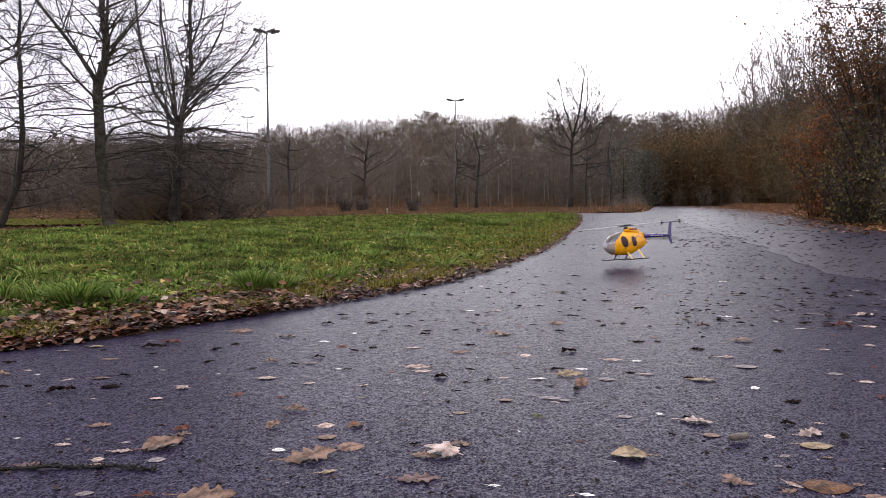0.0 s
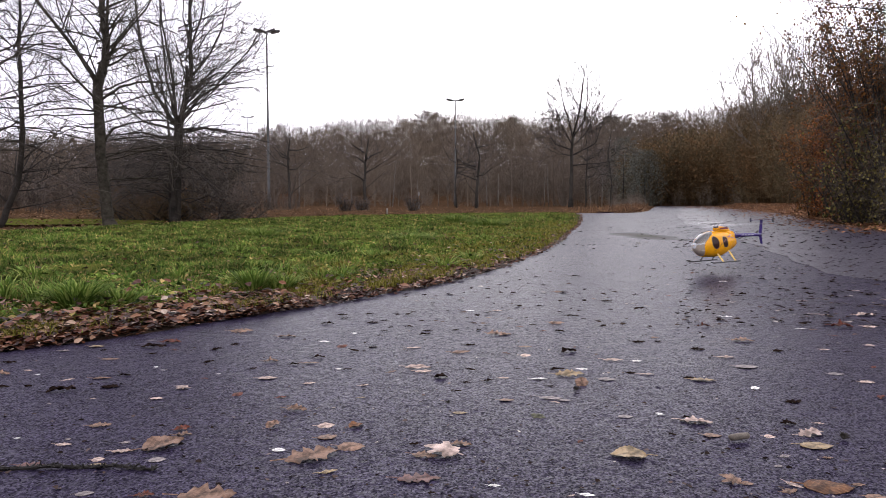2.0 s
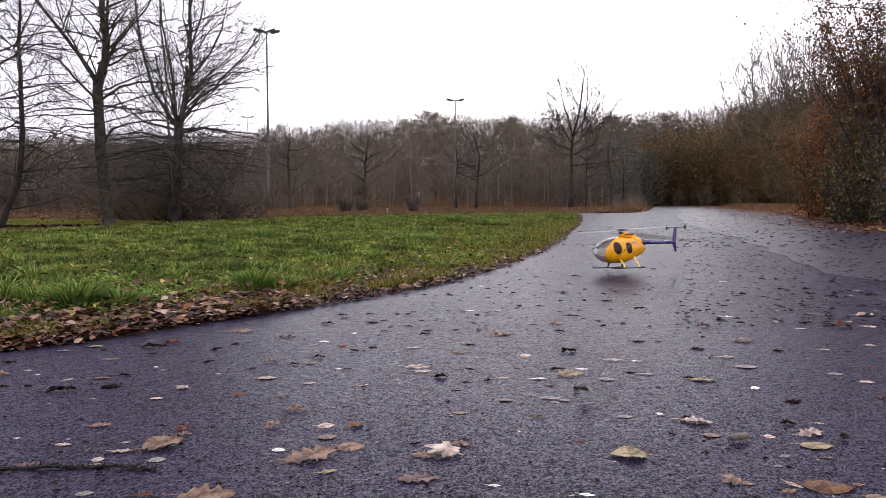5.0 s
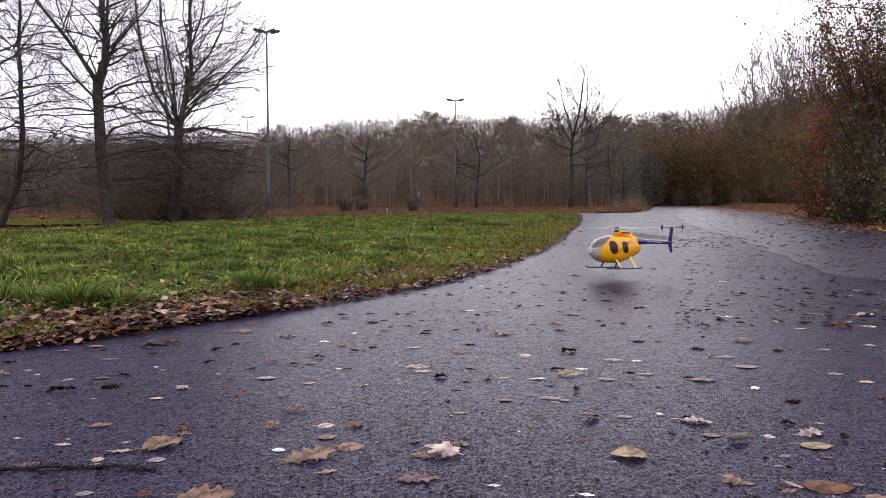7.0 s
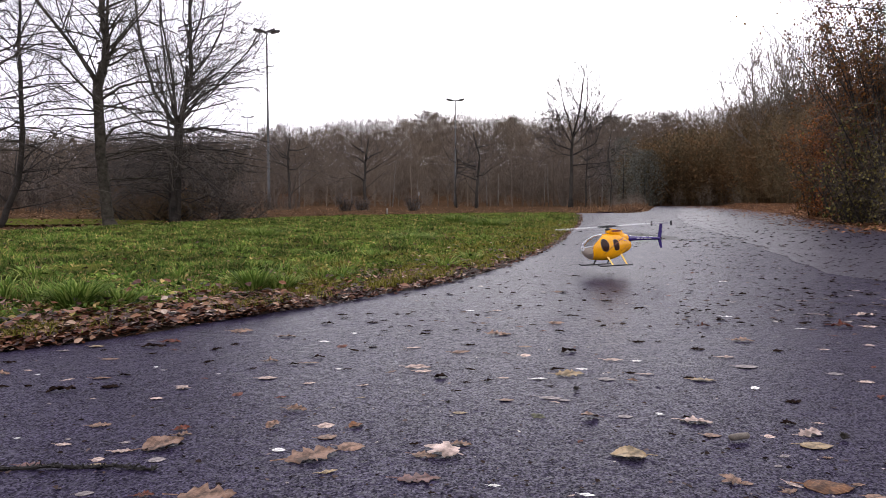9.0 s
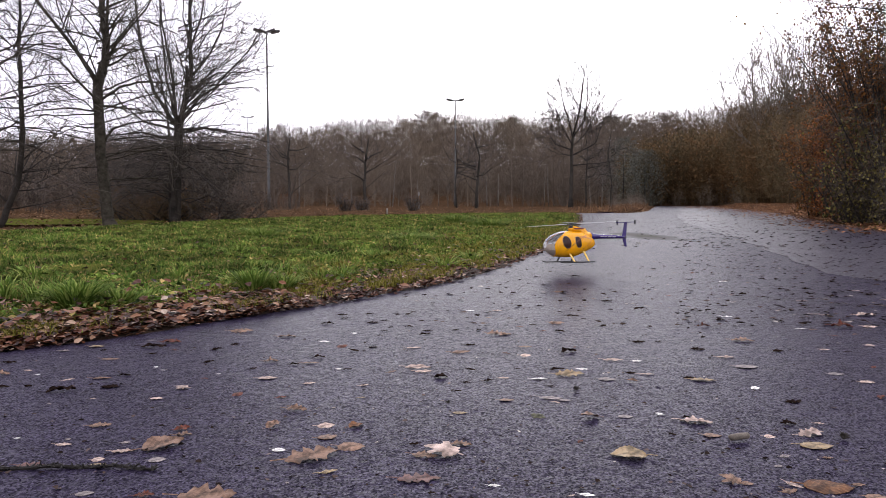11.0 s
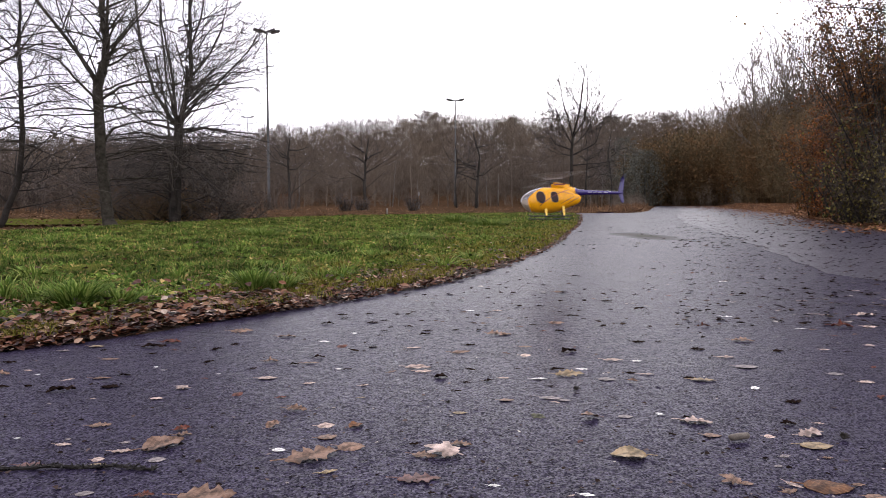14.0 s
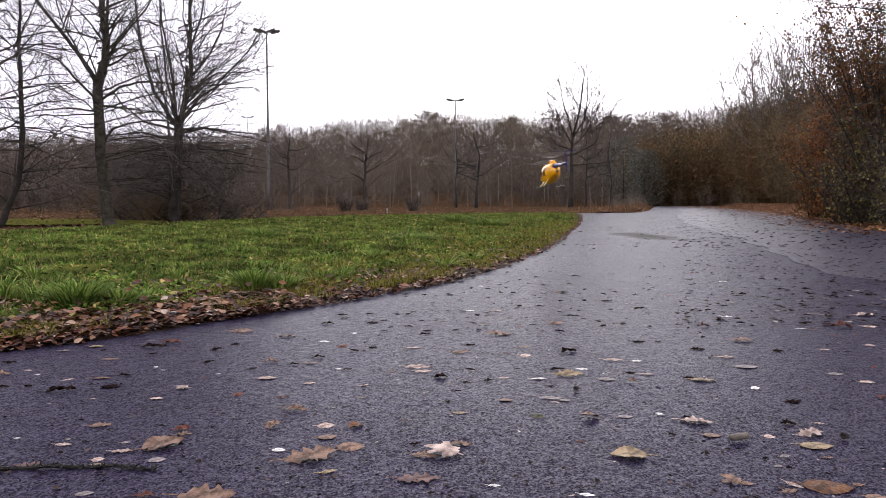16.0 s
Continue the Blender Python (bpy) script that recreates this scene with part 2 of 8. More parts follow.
LEAF_COLOURS = {
    "tan": leaf_material("tan_leaf", (0.072, 0.042, 0.028), (0.255, 0.160, 0.112), (0.24, 0.15, 0.10)),
    "pale": leaf_material("pale_leaf", (0.26, 0.18, 0.14), (0.56, 0.44, 0.37), (0.18, 0.11, 0.085)),
    # blush: the sky's sheen on a wet leaf, put into its pale colour
    "blush": leaf_material("sheen_leaf", (0.235, 0.165, 0.135), (0.54, 0.425, 0.36), (0.2, 0.13, 0.1)),
    "white": leaf_material("bleached_leaf", (0.52, 0.50, 0.47), (0.78, 0.76, 0.73), (0.4, 0.36, 0.32)),
    "dark": leaf_material("dark_leaf", (0.006, 0.004, 0.004), (0.020, 0.013, 0.011), (0.04, 0.026, 0.02)),
    "red": leaf_material("red_leaf", (0.045, 0.013, 0.009), (0.135, 0.040, 0.024), (0.15, 0.065, 0.04)),
    "orange": leaf_material("orange_leaf", (0.055, 0.023, 0.011), (0.135, 0.058, 0.024), (0.25, 0.14, 0.07)),
    "olive": leaf_material("olive_leaf", (0.13, 0.10, 0.055), (0.33, 0.25, 0.15), (0.26, 0.15, 0.06)),
    "grey": leaf_material("grey_leaf", (0.13, 0.11, 0.105), (0.25, 0.215, 0.205), (0.2, 0.17, 0.15)),
    "green": leaf_material("green_leaf", (0.035, 0.037, 0.024), (0.105, 0.102, 0.064), (0.15, 0.14, 0.09)),
    "faded": leaf_material("faded_leaf", (0.055, 0.030, 0.028), (0.125, 0.068, 0.060), (0.13, 0.07, 0.05)),
}


def plain(name, c, rough=0.4, metal=0.0, spec=0.5, speck=0.1):
    return mottled(name, tuple(v * (1 - speck) for v in c), tuple(min(1, v * (1 + speck)) for v in c), 30.0, rough, 0.05, 0.0005, "Object", 400.0, spec, metal)


YELLOW = plain("yellow_paint", (0.88, 0.395, 0.004), 0.2, 0.0, 0.5)
PALE_YELLOW = plain("pale_yellow_plastic", (0.82, 0.54, 0.09), 0.3)
LILAC = plain("lilac_marking", (0.36, 0.33, 0.46), 0.4)
PURPLE = plain("violet_paint", (0.030, 0.016, 0.13), 0.16, 0.0, 0.8)
LEG_GREY = plain("dark_grey_plastic", (0.07, 0.068, 0.06), 0.4)
MAROON = plain("maroon_stripe", (0.20, 0.03, 0.012), 0.3)
BLACK = plain("black_plastic", (0.018, 0.018, 0.02), 0.4)
DARK_GLASS = plain("smoked_glass", (0.035, 0.016, 0.011), 0.15, 0.0, 0.25)
METAL = plain("brushed_metal", (0.55, 0.55, 0.56), 0.35, 1.0)
WHITE = plain("white_plastic", (0.75, 0.75, 0.76), 0.4)
COCKPIT = plain("beige_cockpit_lining", (0.40, 0.33, 0.26), 0.6)
MAST = mottled("weathered_mast_paint", (0.035, 0.035, 0.035), (0.085, 0.084, 0.08), 3.0, 0.6, 0.1, 0.002, "Object", 30.0)
LAMP_GLASS = plain("lamp_glass", (0.35, 0.35, 0.36), 0.15)
POST = plain("pale_post_paint", (0.24, 0.23, 0.21), 0.8)


def clear_glass():
    m = bpy.data.materials.new("clear_canopy")
    m.use_nodes = True
    nt = m.node_tree
    nt.nodes.remove(nt.nodes["Principled BSDF"])
    see = nt.nodes.new("ShaderNodeBsdfTransparent")
    see.inputs["Color"].default_value = (0.95, 0.95, 0.94, 1)
    gloss = nt.nodes.new("ShaderNodeBsdfGlossy")
    gloss.inputs["Roughness"].default_value = 0.04
    fr = nt.nodes.new("ShaderNodeFresnel")
    fr.inputs["IOR"].default_value = 2.0
    mix = nt.nodes.new("ShaderNodeMixShader")
    nt.links.new(fr.outputs[0], mix.inputs[0])
    nt.links.new(see.outputs[0], mix.inputs[1])
    nt.links.new(gloss.outputs[0], mix.inputs[2])
    nt.links.new(mix.outputs[0], nt.nodes["Material Output"].inputs["Surface"])
    return m


CLEAR = clear_glass()


# ---- building helpers ----
def mesh_of(name, verts, faces, material, smooth=False):
    me = bpy.data.meshes.new(name)
    me.from_pydata([tuple(v) for v in verts], [], faces)
    me.materials.append(material)
    if smooth:
        me.polygons.foreach_set("use_smooth", [True] * len(me.polygons))
    me.update()
    return me


def made(name, verts, faces, material, parent=None, label="", smooth=False):
    ob = new(name, mesh_of(name, verts, faces, material, smooth))
    if parent:
        ob.parent = parent
    return tagged(ob, label)


def part(name, bm, material, parent=None, label="", smooth=False):
    me = bpy.data.meshes.new(name)
    bm.to_mesh(me)
    bm.free()
    me.materials.append(material)
    if smooth:
        me.polygons.foreach_set("use_smooth", [True] * len(me.polygons))
    ob = new(name, me)
    if parent:
        ob.parent = parent
    return tagged(ob, label)


def block(size, at=(0, 0, 0), bevel=0.0, turn=None):
    bm = bmesh.new()
    bmesh.ops.create_cube(bm, size=1.0)
    bmesh.ops.scale(bm, vec=size, verts=bm.verts)
    if bevel:
        bmesh.ops.bevel(bm, geom=bm.edges[:], offset=bevel, segments=2, affect="EDGES")
    m = Matrix.Translation(at)
    if turn is not None:
        m = m @ turn
    bmesh.ops.transform(bm, matrix=m, verts=bm.verts)
    return bm


THINNEST = [0.0028]  # radius of the finest branches


class Shape:
    """Vertices and faces of tubes and tapering spikes."""

    def __init__(self):
        self.v = []
        self.f = []

    def tube(self, pts, radii, sides=6, cap=True):
        n = len(pts)
        start = len(self.v)
        side = None
        for i in range(n):
            d = (pts[min(i + 1, n - 1)] - pts[max(i - 1, 0)]).normalized()
            if side is None:
                side = d.orthogonal().normalized()
            else:
                side = (side - d * side.dot(d)).normalized()
            up = d.cross(side)
            for k in range(sides):
                a = 2 * math.pi * k / sides
                self.v.append(pts[i] + (side * math.cos(a) + up * math.sin(a)) * radii[i])
        for i in range(n - 1):
            for k in range(sides):
                a = start + i * sides + k
                b = start + i * sides + (k + 1) % sides
                self.f.append((a, b, b + sides, a + sides))
        if cap:
            self.f.append(tuple(range(start + sides - 1, start - 1, -1)))
            self.f.append(tuple(range(start + (n - 1) * sides, start + n * sides)))

    def spike(self, a, b, r):
        d = (b - a)
        side = d.orthogonal().normalized() * r
        up = d.normalized().cross(side)
        s = len(self.v)
        self.v += [a + side, a - side * 0.5 + up * 0.87, a - side * 0.5 - up * 0.87, b]
        self.f += [(s, s + 1, s + 3), (s + 1, s + 2, s + 3), (s + 2, s, s + 3)]

    def sliver(self, a, b, r):
        side = (b - a).orthogonal().normalized() * r
        s = len(self.v)
        self.v += [a + side, a - side, b]
        self.f.append((s, s + 1, s + 2))

    def leaf(self, p, d, n, length, width, sag=0.0):
        """A small rounded leaf, folded along its rib and bent."""
        side = d.cross(n).normalized() * width * 0.5
        up = n.normalized()
        lift = up * width * 0.16
        s = len(self.v)
        j = (0.62 + 0.7 * abs(math.sin(s * 12.9)), 0.6 + 0.7 * abs(math.sin(s * 7.3 + 1)), 0.6 + 0.7 * abs(math.sin(s * 3.7 + 2)), 0.62 + 0.7 * abs(math.sin(s * 5.1 + 3)))
        a, b = p + d * length * (0.16 + 0.2 * j[0]) + up * sag, p + d * length * (0.5 + 0.24 * j[1]) + up * sag
        self.v += [p, a + side * j[0] + lift, b + side * j[1] + lift * 0.6, p + d * length, b - side * j[2] + lift, a - side * j[3] + lift * 0.7, a, b]
        self.f += [(s, s + 1, s + 6), (s + 1, s + 2, s + 7, s + 6), (s + 2, s + 3, s + 7), (s, s + 6, s + 5), (s + 6, s + 7, s + 4, s + 5), (s + 7, s + 3, s + 4)]


def small_leaf(s, p, d, n, length, width):
    """A folded leaf of four triangles, for leaves seen from afar."""
    side = d.cross(n).normalized() * width * 0.5
    lift = n.normalized() * width * 0.2
    k = len(s.v)
    mid = p + d * length * 0.5
    s.v += [p, mid + side + lift, p + d * length, mid - side + lift, mid]
    s.f += [(k, k + 1, k + 4), (k + 1, k + 2, k + 4), (k, k + 4, k + 3), (k + 4, k + 2, k + 3)]


def rand_dir(rng):
    return Vector((rng.gauss(0, 1), rng.gauss(0, 1), rng.gauss(0, 1))).normalized()


def limb(wood, twigs, rng, p, d, length, r, level, spec):
    """A branch with its side branches. spec: per level (children per metre, spread in degrees, rise), the last level is twigs."""
    last = len(spec) - 1
    per_m, spread, rise = spec[level]
    n = max(3, min(9, int(length / 0.28) + 1)) if level < last else 2
    step = length / n
    pts = [p.copy()]
    dirs = []
    for i in range(n):
        d = (d + rand_dir(rng) * 0.16 + Vector((0, 0, rise)) * (0.5 + i / n)).normalized()
        dirs.append(d.copy())
        pts.append(pts[-1] + d * step)
    branch_on(wood, twigs, rng, pts, dirs, r, level, spec, length)


def branch_on(wood, twigs, rng, pts, dirs, r, level, spec, length, first=0.12):
    last = len(spec) - 1
    per_m, spread, rise = spec[level]
    n = len(dirs)
    if level >= last:
        twigs.spike(pts[0], pts[1], r)
        twigs.spike(pts[1] - dirs[-1] * 0.01, pts[-1], r * 0.7)
        return
    radii = [max(THINNEST[0], r * (1 - 0.75 * i / n)) for i in range(n + 1)]
    target = twigs if level == last - 1 else wood
    target.tube(pts, radii, 6 if level == 0 else (4 if level < last - 1 else 3), cap=level < last - 1)
    count = max(1, int(length * per_m + rng.random()))
    for c in range(count):
        f = first + (1 - first) * (c + rng.random()) / count
        i = min(n - 1, int(f * n))
        q = pts[i].lerp(pts[i + 1], f * n - i)
        side = dirs[i].orthogonal().normalized()
        side.rotate(Matrix.Rotation(rng.random() * 6.283, 3, dirs[i]))
        a = radians(spread * rng.uniform(0.7, 1.3))
        nd = dirs[i] * math.cos(a) + side * math.sin(a)
        share = rng.uniform(0.32, 0.6) * (1.15 - 0.6 * f)
        nl = max(0.18, length * share) if level + 1 < last else rng.uniform(0.22, 0.5)
        limb(wood, twigs, rng, q, nd, nl, radii[i] * 0.55 if level + 1 < last else max(THINNEST[0] * 1.05, radii[i] * 0.3), level + 1, spec)


def plan_limb(wood, twigs, rng, plan, r0, r1, spec, level=1, depth=0.0, sides=8):
    """A limb along given points (x, z), leaving the tree's plane by depth, with side branches."""
    pts = []
    k = len(plan) - 1
    for i, (x, z) in enumerate(plan):
        pts.append(Vector((x, depth * (i / k) ** 1.2, z)))
    fine = []
    for i in range(k):
        for j in range(4):
            fine.append(pts[i].lerp(pts[i + 1], j / 4) + rand_dir(rng) * 0.012)
    fine.append(pts[-1])
    n = len(fine) - 1
    radii = [(r0 + (r1 - r0) * i / n) * (1 + 0.16 * noise.noise(Vector((i * 0.9, r0 * 90, plan[0][1] * 3)))) for i in range(n + 1)]
    if level == 0:
        radii[0] *= 1.5
        radii[1] *= 1.2
    wood.tube(fine, radii, sides)
    dirs = [(fine[i + 1] - fine[i]).normalized() for i in range(n)]
    length = sum((fine[i + 1] - fine[i]).length for i in range(n))
    per_m = spec[level][0]
    count = int(length * per_m)
    for c in range(count):
        f = (0.12 if level else 0.45) + (0.88 if level else 0.55) * (c + rng.random()) / count
        f = min(f, 0.999)
        i = int(f * n)
        q = fine[i]
        side = dirs[i].orthogonal().normalized()
        side.rotate(Matrix.Rotation(rng.random() * 6.283, 3, dirs[i]))
        a = radians(spec[level][1] * rng.uniform(0.7, 1.3))
        nd = dirs[i] * math.cos(a) + side * math.sin(a)
        limb(wood, twigs, rng, q, nd, rng.uniform(0.6, 1.7) * (1.2 - 0.6 * f), max(0.007, radii[i] * 0.32), level + 1, spec)
    return fine


def cross_branches(wood, twigs, rng, count, low, high, spec, x0=0.0, reach=(1.2, 2.6)):
    """Long thin branches that leave the stem sideways and sag or lift at their ends."""
    for k in range(count):
        z = rng.uniform(low, high)
        side = rng.choice((-1, 1))
        ln = rng.uniform(*reach) * (1.1 - 0.4 * (z - low) / (high - low))
        lift = rng.uniform(-0.1, 0.45)
        plan_limb(wood, twigs, rng, [(x0, z), (x0 + side * ln * 0.35, z + lift * 0.6), (x0 + side * ln * 0.7, z + lift * 0.9), (x0 + side * ln, z + lift * 0.7 + rng.uniform(-0.3, 0.1))],
                  rng.uniform(0.012, 0.02), 0.004, spec, 2, rng.uniform(-1.3, 1.3), 5)


def planted(name, at, wood, twigs, bark, twig_mat, label, category="tree", turn=0.0, size=1.0, leaves=None, leaf_mat=None, group="", kind=""):
    root = new(name)
    root.location = at
    root.rotation_euler = (0, 0, turn)
    root.scale = (size, size, size)
    stems = made("stem_tangle" if name == "bush" else "trunk", wood.v, wood.f, bark, root, smooth=True)
    if name == "bush":
        tagged(stems, kind="stuff")
    made("crown", twigs.v, twigs.f, twig_mat, root)
    if leaves:
        made("foliage", leaves.v, leaves.f, leaf_mat, root)
    return tagged(root, label, category, group, kind)


# ---- ground ----
def wood_rise(x, y):
    """Height of the land: level near by, a low wooded rise far behind."""
    d = math.hypot(x, y)
    return 8.5 * max(0.0, min(1.0, (d - 98) / 70)) ** 1.1


def build_ground():
    verts, faces = [], []
    rings = [0, 1, 3, 6, 10, 16, 24, 36, 52, 72, 95, 110, 125, 145, 170, 200, 240, 300, 420, 700, 1400, 3000]
    seg = 72
    for r in rings:
        for k in range(seg):
            a = 2 * math.pi * k / seg
            x, y = r * math.cos(a), r * math.sin(a)
            z = -0.03 + wood_rise(x, y) + (0.02 * math.sin(x * 0.7) * math.sin(y * 0.6) - 0.02 if r > 3 else 0)
            verts.append((x, y, z))
    for i in range(len(rings) - 1):
        for k in range(seg):
            a, b = i * seg + k, i * seg + (k + 1) % seg
            faces.append((a, b, b + seg, a + seg))
    tagged(made("ground", verts, faces, LITTER, smooth=True), "brown ground under wet fallen leaves", kind="structure")


GRASS_EDGE = [(-9.0, -1.2), (-6.0, 0.3), (-3.2, 1.55), (-2.2, 2.15), (-1.553, 2.557), (-1.317, 2.77), (-0.962, 3.242), (-0.638, 3.69), (-0.215, 4.362),
              (0.06, 4.868), (0.322, 5.506), (0.65, 6.456), (0.951, 7.454), (1.435, 9.3), (2.094, 12.36), (2.861, 15.8), (4.0, 21.5), (5.0, 27.0), (5.7, 31.7)]
GRASS_BACK = [(-18.0, 7.0), (-14.0, 9.2), (-9.5, 11.0), (-7.3, 12.1), (-6.86, 13.1), (-6.4, 14.3), (-6.2, 16.6), (-5.6, 20.6), (-4.2, 24.3), (-1.75, 27.2), (1.56, 30.9), (5.0, 32.4), (5.75, 32.2)]
ROAD_LEFT = [(-9.0, -6.0), (-9.2, -1.4), (-6.0, 0.2), (-3.2, 1.45), (-1.7, 2.4), (-0.9, 3.2), (-0.3, 4.1), (0.1, 4.8), (0.35, 5.4), (0.7, 6.4), (1.0, 7.4), (1.5, 9.2), (2.15, 12.3), (2.9, 15.7),
             (4.1, 21.5), (5.2, 27.5), (6.3, 32.4), (8.9, 34.4), (10.2, 37.8), (13.1, 47.5), (17.4, 62.0), (20.6, 73.0), (25.5, 86.0)]
ROAD_RIGHT = [(7.0, -6.0), (6.6, 0.0), (6.8, 5.0), (7.2, 9.0), (7.7, 12.8), (8.9, 16.2), (11.0, 22.0), (14.8, 32.4), (20.0, 48.7), (25.0, 68.0), (30.0, 82.0), (33.0, 86.0)]


def along(line, count):
    """Points at even steps of a smoothed line."""
    pts = [Vector((*p, 0)) for p in line]
    lens = [0.0]
    for a, b in zip(pts, pts[1:]):
        lens.append(lens[-1] + (b - a).length)
    out = []
    k = 0
    for i in range(count):
        s = lens[-1] * i / (count - 1)
        while k < len(pts) - 2 and lens[k + 1] < s:
            k += 1
        out.append(pts[k].lerp(pts[k + 1], (s - lens[k]) / (lens[k + 1] - lens[k])))
    return out


def strip(left, right, across, z, wobble=0.0):
    verts, faces = [], []
    for a, b in zip(left, right):
        for j in range(across + 1):
            p = a.lerp(b, j / across)
            verts.append((p.x, p.y, z(p.x, p.y, j / across)))
    for i in range(len(left) - 1):
        for j in range(across):
            q = i * (across + 1) + j
            faces.append((q, q + 1, q + across + 2, q + across + 1))
    return verts, faces


def build_road():
    v, f = strip([q + Vector((-0.45, 0.25, 0)) if q.y < 33 else q for q in along(ROAD_LEFT, 140)], along(ROAD_RIGHT, 140), 24, lambda x, y, s: 0.0)
    # the edge drops into the soil
    road = made("road", v, f, ASPHALT, smooth=True)
    mod = road.modifiers.new("slab", "SOLIDIFY")
    mod.thickness = 0.05
    mod.offset = -1
    tagged(road, "wet dark grey asphalt road strewn with leaves", kind="structure")
    # an older, rougher strip of asphalt meets the newer one along a ragged seam
    rng = random.Random(5)
    seam = [(7.5, -5.5), (3.0, 3.4), (2.78, 5.4), (3.34, 7.3), (3.93, 9.56), (4.68, 12.8), (5.9, 17.9), (8.2, 26.0), (11.0, 34.0), (19.0, 60.0), (25.0, 80.0)]
    left = [p + Vector((rng.uniform(-0.05, 0.05), 0, 0)) for p in along(seam, 160)]
    right = along([(8.2, -5.9), (6.5, 0.0), (6.7, 5.0), (7.1, 9.0), (7.6, 12.8), (8.75, 16.2), (10.8, 22.0), (14.6, 32.4), (19.8, 48.7), (24.8, 68.0), (31.0, 84.0)], 160)
    v, f = strip(left, right, 6, lambda x, y, s: 0.003)
    o = made("old_road_surface", v, f, OLD_ASPHALT)
    mod = o.modifiers.new("edge", "SOLIDIFY")
    mod.thickness = 0.003
    mod.offset = -1
    tagged(o, "older rough wet asphalt strip beside the seam", kind="structure")


def bank_height(off, y):
    """The verge on the far side of the road rises a little towards the thicket; off: metres from the road."""
    f = max(0.0, min(1.0, off / 3.4))
    return min(0.36, 0.0085 * max(0.0, y - 8)) * f * f * (3 - 2 * f)


def build_bank():
    near = along(ROAD_RIGHT, 240)
    v, f = [], []
    steps = 8
    for i, q in enumerate(near):
        d = (near[min(239, i + 1)] - near[max(0, i - 1)]).normalized()
        out = Vector((d.y, -d.x, 0))
        for j in range(steps + 1):
            off = -0.12 + 7.0 * (j / steps) ** 1.4
            p = q + out * off
            v.append((p.x, p.y, -0.004 + bank_height(off, q.y) + (0.02 * noise.noise(Vector((p.x, p.y, 6))) if j else 0) - (0.3 if j == steps else 0)))
    for i in range(239):
        for j in range(steps):
            a = i * (steps + 1) + j
            f.append((a, a + 1, a + steps + 2, a + steps + 1))
    tagged(made("roadside_bank", v, f, LITTER, smooth=True), "low bank of leaf litter between road and thicket", kind="structure")


def lattice(x, y, size, seed):
    """Smooth random heights, one for each cell of a lattice, 0 to 1."""
    gx, gy = x / size, y / size
    ix, iy = np.floor(gx).astype(np.int64), np.floor(gy).astype(np.int64)
    fx, fy = gx - ix, gy - iy
    fx, fy = fx * fx * (3 - 2 * fx), fy * fy * (3 - 2 * fy)

    def cell(a, b):
        h = (a * 374761393 + b * 668265263 + seed * 2147483) & 0xFFFFFFFF
        h = ((h ^ (h >> 13)) * 1274126177) & 0xFFFFFFFF
        return ((h ^ (h >> 16)) & 0xFFFF) / 65535.0

    top = cell(ix, iy) * (1 - fx) + cell(ix + 1, iy) * fx
    low = cell(ix, iy + 1) * (1 - fx) + cell(ix + 1, iy + 1) * fx
    return top * (1 - fy) + low * fy


def build_chippings():
    """The coarse grain of the asphalt close by, as real relief."""
    rows, cols = 410, 280
    y = 1.12 * np.exp(np.linspace(0, math.log(5.2 / 1.12), rows))
    u = np.linspace(-0.66, 0.66, cols)
    gy, gx = np.meshgrid(y, u, indexing="ij")
    gx = gx * gy
    rough = 0.78 * lattice(gx, gy, 0.0075, 1) ** 1.5 + 0.22 * lattice(gx + 0.37 * gy, gy - 0.3 * gx, 0.021, 2)
    fade = np.clip((5.2 - gy) / 1.5, 0, 1)
    z = 0.0010 + 0.0019 * rough * fade
    v = np.stack([gx, gy, z], -1).reshape(-1, 3)
    i = (np.arange(rows - 1)[:, None] * cols + np.arange(cols - 1)[None, :]).ravel()
    out = ~inside(LAWN_OUTLINE, v[i, 0], v[i, 1])
    i = i[out]
    f = np.concatenate([np.stack([i, i + 1, i + cols + 1], 1), np.stack([i, i + cols + 1, i + cols], 1)], 0)
    tagged(fast_mesh("road_chippings", v, f, ASPHALT), "coarse wet chippings of the asphalt surface", kind="structure")


def lawn_height(x, y, s):
    e = min(1.0, s * 6)
    return 0.012 + e * (0.03 + 0.022 * noise.noise(Vector((x * 1.3, y * 1.3, 0))) + 0.012 * noise.noise(Vector((x * 4, y * 4, 3))))


